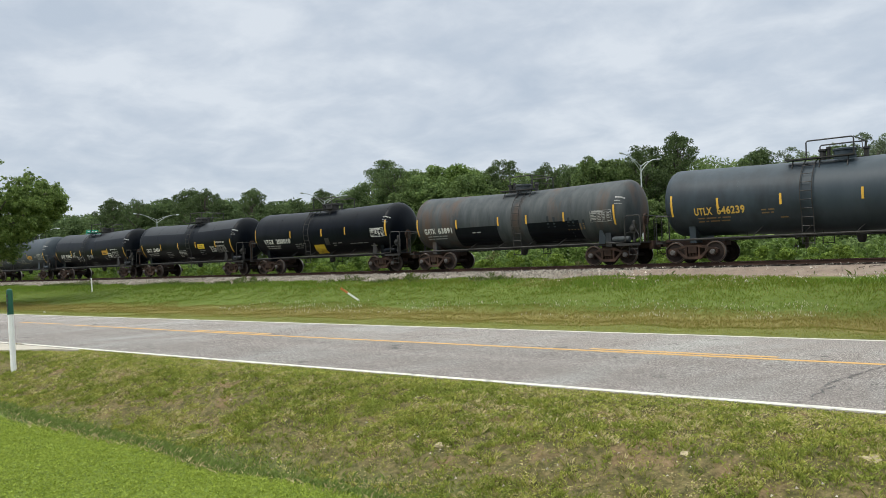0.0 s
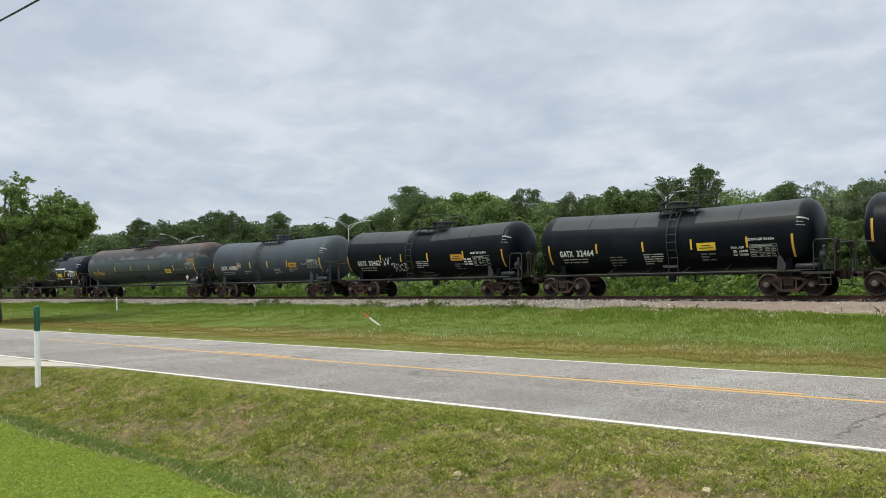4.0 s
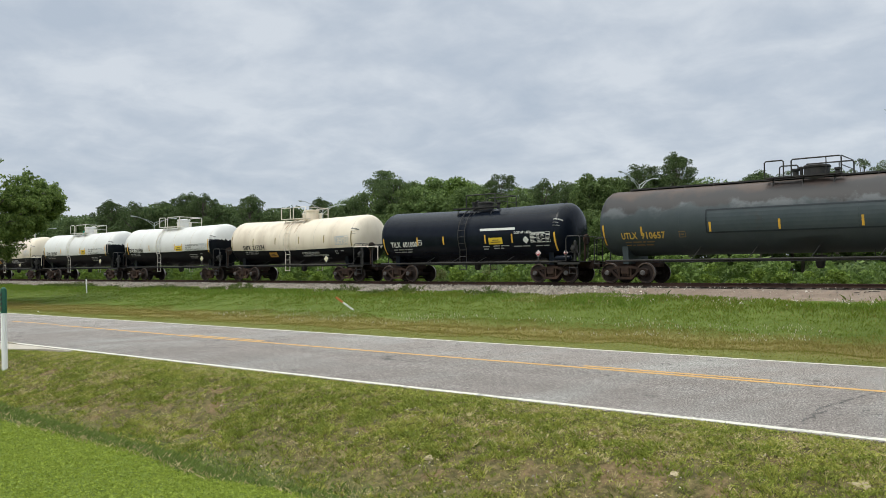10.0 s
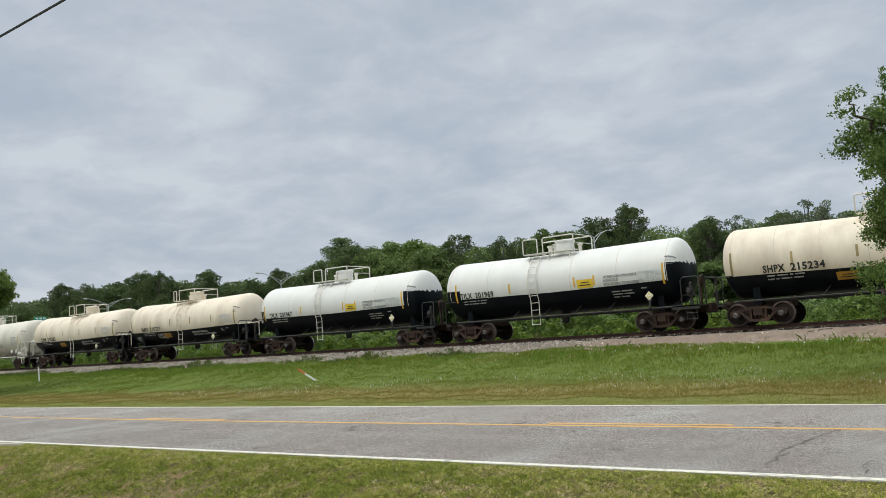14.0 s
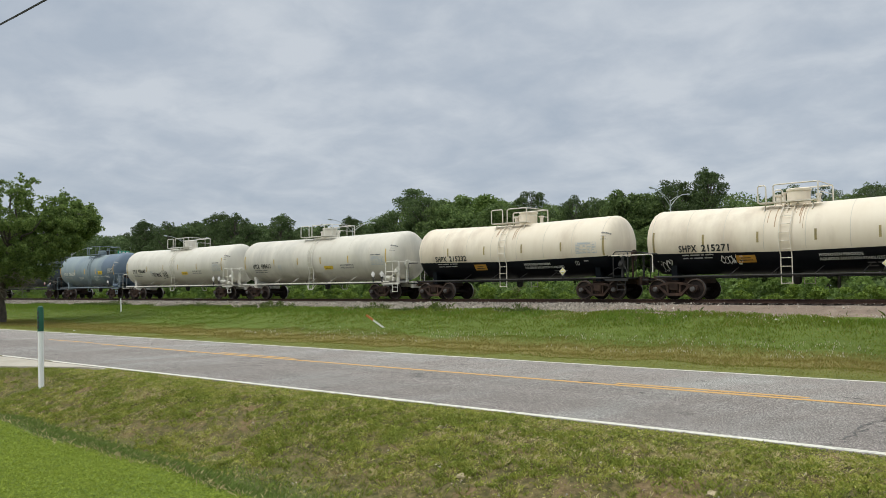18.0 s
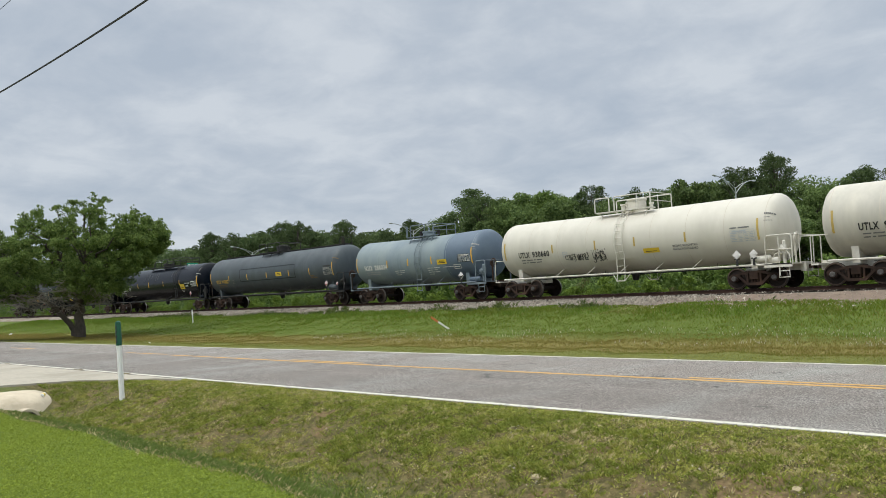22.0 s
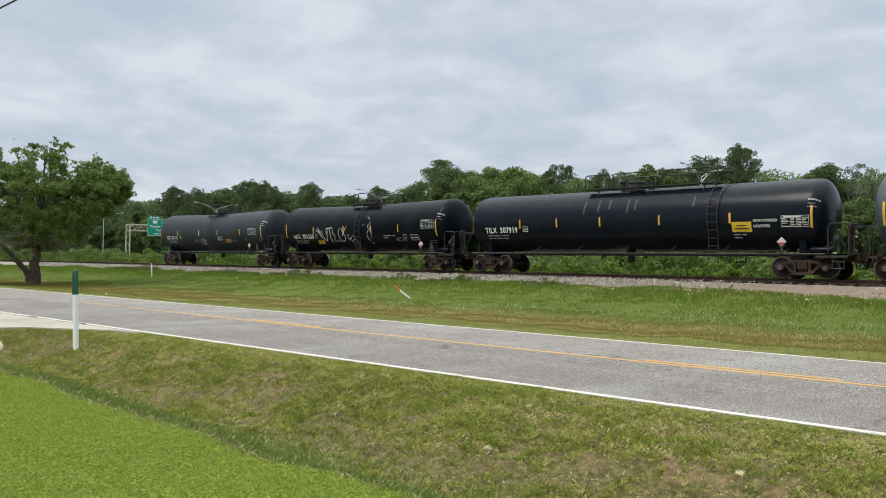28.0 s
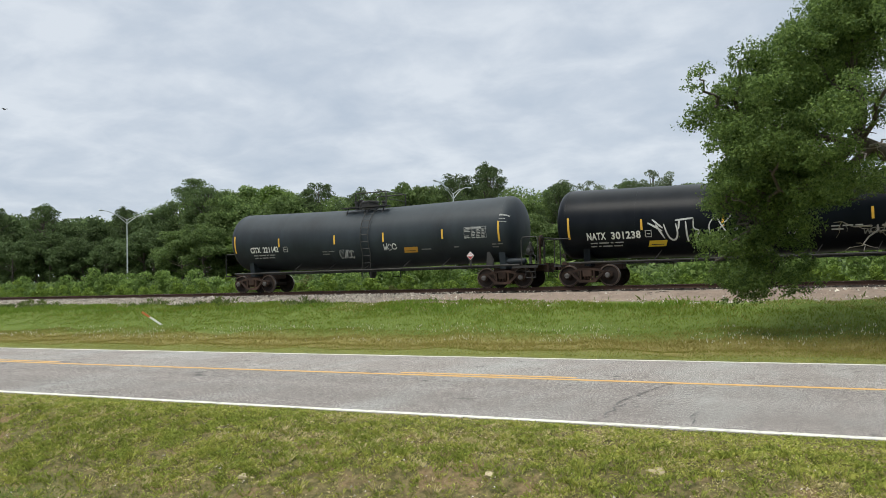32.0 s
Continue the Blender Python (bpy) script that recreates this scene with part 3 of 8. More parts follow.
    L(tc.outputs["Object"], g.inputs["Vector"])
    r = N("ShaderNodeMapRange")
    for k, val in (("From Min", 0.36), ("From Max", 0.64), ("To Min", 0.58), ("To Max", 1.42)):
        r.inputs[k].default_value = val
    L(g.outputs["Fac"], r.inputs["Value"])
    sc = N("ShaderNodeVectorMath"); sc.operation = 'SCALE'
    L(c, sc.inputs[0]); L(r.outputs[0], sc.inputs["Scale"])
    L(sc.outputs[0], p.inputs["Base Color"])
    n = N("ShaderNodeTexNoise"); n.inputs["Scale"].default_value, n.inputs["Detail"].default_value = 25.0, 5.0
    L(tc.outputs["Object"], n.inputs["Vector"])
    b = N("ShaderNodeBump"); b.inputs["Strength"].default_value, b.inputs["Distance"].default_value = 0.6, 0.03
    L(n.outputs["Fac"], b.inputs["Height"]); L(b.outputs[0], p.inputs["Normal"])
    return m


def road_point(x, v, z):
    return (x, v + SKEW * x, z)


def strip(x0, x1, v0, v1, z0, z1, step=2.0, crown=None, wav=0.0):
    """A slab that follows the road's line."""
    m = Mesh()
    n = max(2, int((x1 - x0) / step))
    xs = np.linspace(x0, x1, n)
    vs = np.linspace(v0, v1, 5) if v1 - v0 > 1 else np.array([v0, v1])
    k = len(vs)
    top = [road_point(x, v + (wav * math.sin(x * 2.1 + v) if j in (0, k - 1) else 0), z1 + (crown(v) if crown else 0)) for x in xs for j, v in enumerate(vs)]
    faces = [(i * k + j, (i + 1) * k + j, (i + 1) * k + j + 1, i * k + j + 1) for i in range(n - 1) for j in range(k - 1)]
    m.add(top, faces)
    a, b = [road_point(x, v0, z0) for x in xs], [road_point(x, v1, z0) for x in xs]
    ta, tb = [top[i * k] for i in range(n)], [top[i * k + k - 1] for i in range(n)]
    m.add(a + ta, [(i, i + 1, n + i + 1, n + i) for i in range(n - 1)])
    m.add(b + tb, [(i + 1, i, n + i, n + i + 1) for i in range(n - 1)])
    return m


def crown(v):
    return 0.012 * (1 - ((v - 11.8) / 3.6) ** 2)


def asphalt_material():
    """Grey worn asphalt: stone speckle, lengthwise wear, and a net of hair cracks."""
    m = surface("worn_asphalt", (0.275, 0.247, 0.230), (0.225, 0.202, 0.189), 7.0, rough=0.92, dirt=(0.31, 0.30, 0.285), dirt_scale=0.5, dirt_at=(0.45, 0.7), bump=0.5, bump_scale=90, spec=0.15, detail=3.0, stretch=(1.5, 0.5, 1))
    nt = m.node_tree
    N, L = nt.nodes.new, nt.links.new
    p = nt.nodes["Principled BSDF"]
    col = p.inputs["Base Color"].links[0].from_socket
    tc = N("ShaderNodeTexCoord")

    def noise(scale, detail, stretch=(1, 1, 1), rough=0.7):
        mp = N("ShaderNodeMapping"); mp.inputs["Scale"].default_value = stretch
        L(tc.outputs["Object"], mp.inputs[0])
        n = N("ShaderNodeTexNoise"); n.inputs["Scale"].default_value, n.inputs["Detail"].default_value, n.inputs["Roughness"].default_value = scale, detail, rough
        L(mp.outputs[0], n.inputs["Vector"])
        return n.outputs["Fac"]

    def scaled(col, fac, lo, hi, a, b):
        r = N("ShaderNodeMapRange")
        for k, v in (("From Min", lo), ("From Max", hi), ("To Min", a), ("To Max", b)):
            r.inputs[k].default_value = v
        L(fac, r.inputs["Value"])
        v = N("ShaderNodeVectorMath"); v.operation = 'SCALE'
        L(col, v.inputs[0]); L(r.outputs[0], v.inputs["Scale"])
        return v.outputs[0]

    col = scaled(col, noise(26, 1.5, (2.4, 0.55, 1), 0.65), 0.30, 0.70, 0.60, 1.40)
    col = scaled(col, noise(75, 0.0, (1.5, 0.35, 1)), 0.28, 0.72, 0.50, 1.50)
    col = scaled(col, noise(0.9, 4, (0.05, 1, 1)), 0.38, 0.62, 0.93, 1.05)
    # the far lane is the paler one
    sep = N("ShaderNodeSeparateXYZ")
    L(tc.outputs["Object"], sep.inputs[0])
    lane = N("ShaderNodeMath"); lane.operation = 'MULTIPLY_ADD'; lane.inputs[1].default_value = -SKEW
    L(sep.outputs["X"], lane.inputs[0]); L(sep.outputs["Y"], lane.inputs[2])
    col = scaled(col, lane.outputs[0], 11.6, 12.3, 0.89, 1.03)
    # hair cracks: cell edges bent by noise, here and there
    warp = N("ShaderNodeTexNoise"); warp.inputs["Scale"].default_value, warp.inputs["Detail"].default_value = 2.5, 5.0
    L(tc.outputs["Object"], warp.inputs["Vector"])
    off = N("ShaderNodeVectorMath"); off.operation = 'MULTIPLY_ADD'; off.inputs[1].default_value = (0.9, 0.9, 0)
    L(warp.outputs["Color"], off.inputs[0]); L(tc.outputs["Object"], off.inputs[2])
    vo = N("ShaderNodeTexVoronoi"); vo.feature = 'DISTANCE_TO_EDGE'; vo.inputs["Scale"].default_value = 0.8
    L(off.outputs[0], vo.inputs["Vector"])
    near = N("ShaderNodeMapRange")
    for k, v in (("From Min", 0.004), ("From Max", 0.016), ("To Min", 1.0), ("To Max", 0.0)):
        near.inputs[k].default_value = v
    L(vo.outputs["Distance"], near.inputs["Value"])
    some = N("ShaderNodeMapRange"); some.inputs["From Min"].default_value, some.inputs["From Max"].default_value = 0.50, 0.62
    L(noise(0.55, 3), some.inputs["Value"])
    f = N("ShaderNodeMath"); f.operation = 'MULTIPLY'
    L(near.outputs[0], f.inputs[0]); L(some.outputs[0], f.inputs[1])
    x = N("ShaderNodeMix"); x.data_type = 'RGBA'
    L(f.outputs[0], x.inputs["Factor"]); L(col, x.inputs["A"]); x.inputs["B"].default_value = (0.09, 0.087, 0.085, 1)
    L(x.outputs["Result"], p.inputs["Base Color"])
    return m


def build_road():
    asphalt = asphalt_material()
    road = part("road", strip(-420, 160, 8.46, 15.17, -0.12, -0.006, 1.0, crown, 0.03), asphalt, label="grey weathered two-lane asphalt road with fine cracks")
    tagged(road, category="road", kind="structure")
    white = surface("worn_white_line", (0.70, 0.68, 0.60), (0.54, 0.52, 0.45), 14.0, rough=0.8, dirt=(0.30, 0.29, 0.28), dirt_scale=7.0, dirt_at=(0.52, 0.72))
    yellow = surface("worn_yellow_line", (0.67, 0.375, 0.095), (0.52, 0.315, 0.11), 14.0, rough=0.8, dirt=(0.30, 0.25, 0.17), dirt_scale=5.0, dirt_at=(0.60, 0.85))
    z = -0.002
    for v in (8.565, 15.05):
        o = part("edge_line", strip(-420, 160, v - 0.056, v + 0.056, z - 0.003, z, 1.0, crown), white, road, "worn white edge line")
    def centre(x):
        return float(np.interp(x, [-60, -23.4, -19, -14, -5, 0], [12.36, 12.30, 12.15, 12.03, 11.97, 11.93]))

    def stroke(x0, x1, shift, label, half=0.068):
        m = Mesh()
        xs = np.linspace(x0, x1, max(3, int(x1 - x0) + 1))
        rim = [(float(x), centre(x) + shift + w) for x in xs for w in (-half, half)]
        m.add([road_point(x, v, z + crown(v)) for x, v in rim], [(2 * i, 2 * i + 2, 2 * i + 3, 2 * i + 1) for i in range(len(xs) - 1)])
        part("centre_line", m, yellow, road, label, smooth=0)

    stroke(-25.0, 160.0, 0.0, "solid yellow centre line")
    for x in (-3.95, -15.4, -25.5, -37.7, -49.9, 8.3, 20.5):
        stroke(x - 3.05, x, 0.25 if x > -20 else 0.16, "short yellow centre line dash", 0.060)
    # cracks
    tar = surface("crack_shadow", (0.06, 0.058, 0.056), (0.13, 0.125, 0.12), 9.0, rough=0.95)
    rnd = random.Random(5)

    def crack(a, b, w):
        pts, n = [], max(6, int((Vector(b) - Vector(a)).length / 0.12))
        for i in range(n + 1):
            t = i / n
            pts.append((a[0] + (b[0] - a[0]) * t + rnd.uniform(-0.05, 0.05), a[1] + (b[1] - a[1]) * t + rnd.uniform(-0.04, 0.04)))
        m = Mesh()
        ws = [w * rnd.uniform(0.4, 1.3) for _ in pts]
        v3 = [(x + s * q, y, z + 0.001 + crown(y - SKEW * x) - 0.0015) for (x, y), q in zip(pts, ws) for s in (-1, 1)]
        m.add(v3, [(2 * i, 2 * i + 1, 2 * i + 3, 2 * i + 2) for i in range(len(pts) - 1)])
        part("crack", m, tar, road, smooth=0)

    crack((-2.68, 8.50), (-2.58, 8.95), 0.008)
    crack((-2.58, 8.95), (-2.66, 9.75), 0.012)
    crack((-2.66, 9.75), (-2.70, 10.30), 0.016)
    crack((-2.70, 10.30), (-2.62, 10.70), 0.013)
    crack((-2.62, 10.70), (-2.46, 11.85), 0.010)
    crack((-2.62, 9.80), (-2.52, 9.55), 0.012)
    crack((-1.73, 9.47), (-1.64, 8.76), 0.011)
    for x, v, w in ((-12.0, 10.6, 0.4), (-7.4, 10.3, 0.9), (-16.0, 13.6, 0.5), (0.8, 10.2, 0.4), (-19, 10.5, 0.5), (-14.4, 13.6, 0.8), (-4.35, 10.35, 0.45), (-0.9, 9.75, 0.25)):
        crack((x, v + SKEW * x), (x + w, v + SKEW * x + 0.05), 0.012)


def build_driveway():
    con = surface("pale_concrete", (0.46, 0.415, 0.345), (0.38, 0.345, 0.29), 6.0, rough=0.9, dirt=(0.30, 0.27, 0.22), dirt_scale=0.5, bump=0.2, bump_scale=50)
    m = Mesh()
    out = [(-15.9, 8.02), (-16.6, 7.86), (-17.5, 7.72), (-18.2, 7.25), (-19.2, 6.6), (-19.9, 5.2), (-20.2, 2.0), (-20.2, -12.0), (-34.0, -12.0), (-34.0, 4.0), (-35.0, 6.6), (-37.0, 7.2), (-37.5, 7.36)]
    top = [(x, y, -0.008) for x, y in out]
    bot = [(x, y, -0.35) for x, y in out]
    n = len(out)
    m.add(top + bot, [tuple(range(n)), *[(i, n + i, n + (i + 1) % n, (i + 1) % n) for i in range(n)]])
    tagged(part("driveway", m, con, label="pale concrete driveway apron joining the road", smooth=0), category="driveway", kind="structure")
    # culvert: a sloped concrete apron with a pipe mouth towards the ditch
    cr = surface("cream_concrete", (0.62, 0.54, 0.42), (0.54, 0.46, 0.35), 4.0, rough=0.9, dirt=(0.36, 0.30, 0.22), dirt_scale=1.2, bump=0.25, bump_scale=40)
    cul = thing("culvert", "cream concrete culvert headwall with a round pipe mouth in the ditch", "culvert")
    m = Mesh()
    prof = [(-21.5, -0.13), (-19.0, -0.13), (-18.3, -0.22), (-17.75, -0.45), (-17.7, -0.62), (-21.5, -0.62)]
    ys = [4.15, 4.35, 4.6, 4.9, 5.2, 5.5, 5.75]
    for a, b in zip(ys[:-1], ys[1:]):
        m.extrude(prof, a, b)
    m2 = Mesh()
    rows = []
    nx, ny = 16, 15
    for i in range(ny):
        y = 3.85 + 2.1 * i / (ny - 1)
        e = abs((y - 4.9) / 1.05)
        tip = -17.80 - 0.55 * e ** 3 + 0.05 * math.sin(5 * y) + 0.03 * math.sin(13 * y)
        for j in range(nx):
            u = j / (nx - 1)
            x = -21.5 + (tip + 21.5) * u ** 0.55
            w = max(0.0, (x - (tip - 0.95)) / 0.95)
            z = -0.09 - 0.30 * w ** 2.6 - 0.10 * e ** 4 + 0.008 * math.sin(9 * x + 4 * y) - (0.4 if j == nx - 1 else 0)
            rows.append((x, y, z))
    m2.add(rows, [(i * nx + j, i * nx + j + 1, (i + 1) * nx + j + 1, (i + 1) * nx + j) for i in range(ny - 1) for j in range(nx - 1)])
    part("apron", m2, cr, cul, smooth=80)
    ring = Mesh()
    n = 20
    for r0, r1, xa, xb in ((0.20, 0.25, -18.6, -17.62),):
        pts = [(x, 5.12 + r * math.cos(2 * math.pi * k / n), -0.60 + r * math.sin(2 * math.pi * k / n)) for x, r in ((xa, r0), (xb, r0), (xb, r1), (xa, r1)) for k in range(n)]
        ring.add(pts, [(j * n + k, j * n + (k + 1) % n, (j + 1) * n + (k + 1) % n, (j + 1) * n + k) for j in range(3) for k in range(n)])
    part("pipe", ring, cr, cul, "round concrete pipe end")
    back = Mesh()
    back.add([(-18.2, 5.05 + 0.21 * math.cos(2 * math.pi * k / n), -0.60 + 0.21 * math.sin(2 * math.pi * k / n)) for k in range(n)], [tuple(range(n))])
    part("pipe_inside", back, M["steel_black"], cul, "dark inside of the pipe")


def build_track():
    # ballast bed: a ridge along the track with rounded shoulders
    stone = surface("ballast_stone", (0.36, 0.325, 0.275), (0.22, 0.195, 0.16), 14.0, rough=0.95, dirt=(0.24, 0.19, 0.155), dirt_scale=0.35, dirt_at=(0.42, 0.6), bump=1.0, bump_scale=22, spec=0.2)
    T = TRACK_Y
    prof = [(-4.6, 0.28), (-3.6, 0.56), (-2.7, 0.84), (-1.9, 0.93), (-1.45, 0.90), (0, 0.93), (1.75, 0.945), (2.7, 0.86), (3.8, 0.5), (4.6, 0.2)]
    xs = np.concatenate([[-900, -500, -300, -200], np.arange(-140, 30, 1.0), [40, 80, 200, 500]])
    m = Mesh()
    k = len(prof)
    pts = [(x, T + y + (0.25 * math.sin(0.31 * x) + 0.15 * math.sin(1.3 * x) if i == 0 else 0), z + (0.02 * math.sin(2.9 * x + 5 * y))) for x in xs for i, (y, z) in enumerate(prof)]
    for j in range(k - 1):
        m.f += [(i * k + j, (i + 1) * k + j, (i + 1) * k + j + 1, i * k + j + 1) for i in range(len(xs) - 1)]
        m.m += [1 if j in (3, 4, 5) else 0] * (len(xs) - 1)
    m.v += pts
    oily = surface("oil_darkened_ballast", (0.095, 0.072, 0.06), (0.055, 0.043, 0.037), 14.0, rough=0.95, dirt=(0.13, 0.10, 0.085), dirt_scale=1.2, bump=1.0, bump_scale=22, spec=0.2)
    bed = tagged(part("track_bed", m, [stone, oily], label="pale crushed stone ballast bed under the railway", smooth=60), category="ballast", kind="structure")
    # loose stones on the near shoulder
    n = 26000
    x = -95 * rng.random(n) ** 1.25 + 4
    w = rng.random(n)
    y = T - 1.85 - w * 2.75
    zb = np.interp(-(y - T), [0, 1.75, 2.7, 3.6, 4.6], [0.95, 0.98, 0.86, 0.56, 0.30])
    keep = (rng.random(n) < np.clip((4.35 - (T - y)) / 1.0 + 0.15 * np.sin(x), 0.05, 1))
    keep &= rng.random(n) < 1.0 - 0.85 * smooth(-20, -13, x)
    x, y, zb = x[keep], y[keep], zb[keep]
    n = len(x)
    s = rng.uniform(0.03, 0.08, n) * (1 - 0.5 * smooth(-20, -13, x))
    base = np.array([[1, 0, -0.4], [-0.5, 0.87, -0.4], [-0.5, -0.87, -0.4], [0.1, 0.1, 0.8]])
    tri = np.array([[0, 1, 3], [1, 2, 3], [2, 0, 3]])
    rot = rng.random(n) * 6.28
    jit = base[None] + rng.normal(0, 0.25, (n, 4, 3))
    c, sn = np.cos(rot)[:, None], np.sin(rot)[:, None]
    px = (jit[:, :, 0] * c - jit[:, :, 1] * sn) * s[:, None] + x[:, None]
    py = (jit[:, :, 0] * sn + jit[:, :, 1] * c) * s[:, None] + y[:, None]
    pz = jit[:, :, 2] * s[:, None] * 0.8 + zb[:, None] + 0.02 + 0.03 * smooth(-20, -15, x)[:, None]
    P = np.stack([px, py, pz], -1)[:, tri].reshape(-1, 3, 3)
    rock = surface("loose_ballast", (0.40, 0.365, 0.315), (0.23, 0.20, 0.17), 1.3, rough=0.95, island=0.45, spec=0.2)
    tagged(new("ballast_stones", cloud_mesh("ballast_stones", P, 3, rock)), "loose pale and pinkish crushed stones", "ballast", kind="stuff")
    # bare earth over the shoulder where the stone has sunk in
    xs2, ys2 = np.arange(-20, 40, 0.5), np.linspace(29.9, 32.7, 9)
    m = Mesh()
    for x in xs2:
        for j, yy in enumerate(ys2):
            e = 1.0 if j in (0, 8) else 0.0
            zz = float(np.interp(T - yy, [1.45, 1.9, 2.7, 3.6, 4.6], [0.90, 0.93, 0.84, 0.56, 0.30]))
            up = 0.05 * float(smooth(-20, -15, np.array(x))) * (1 - e) + 0.02 * math.sin(3.7 * x + 2 * yy) * math.sin(1.9 * x) - 0.04 * e - 0.03
            m.v.append((float(x), float(yy) + 0.12 * math.sin(2.3 * x) * e, max(zz, float(ground_z(np.array(x), np.array(yy)))) + up + 0.02))
    w = len(ys2)
    m.f = [(i * w + j, (i + 1) * w + j, (i + 1) * w + j + 1, i * w + j + 1) for i in range(len(xs2) - 1) for j in range(w - 1)]
    m.m = [0] * len(m.f)
    earth = surface("brown_stony_earth", (0.26, 0.20, 0.16), (0.20, 0.155, 0.125), 3.0, rough=0.95, dirt=(0.31, 0.255, 0.21), dirt_scale=0.9, bump=0.8, bump_scale=30, spec=0.15)
    tagged(part("earth_shoulder", m, earth, label="bare brown stony earth beside the track", smooth=60), category="ground", kind="structure")
    # sleepers
    m = Mesh()
    for i in range(290):
        x = -150 + i * 0.56
        m.box(x - 0.11, x + 0.11, T - 1.3, T + 1.3, 0.80, 0.985)
    tagged(part("sleepers", m, M["tie"], label="weathered timber sleepers bedded in ballast", smooth=0), category="sleepers", kind="stuff")
    # rails
    prof = [(-0.07, 0), (0.07, 0), (0.07, 0.012), (0.01, 0.03), (0.01, 0.115), (0.036, 0.125), (0.036, 0.15), (0.03, 0.157), (-0.03, 0.157), (-0.036, 0.15), (-0.036, 0.125), (-0.01, 0.115), (-0.01, 0.03), (-0.07, 0.012)]
    for side in (-1, 1):
        m = Mesh()
        xs = list(np.linspace(-700, 300, 60))
        y0 = T + side * 0.755
        k = len(prof)
        m.add([(x, y0 + a, RAIL_Z - 0.157 + b) for x in xs for a, b in prof], [])
        for i in range(len(xs) - 1):
            for j in range(k):
                q = (i * k + j, (i + 1) * k + j, (i + 1) * k + (j + 1) % k, i * k + (j + 1) % k)
                m.f.append(q)
                m.m.append(1 if j == 7 else 0)
        tagged(part("rail", m, [M["rail"], M["rail_top"]], label="rust-brown steel rail with a worn bright head"), category="rail", kind="structure")


build_ground()
build_road()
build_driveway()
build_track()


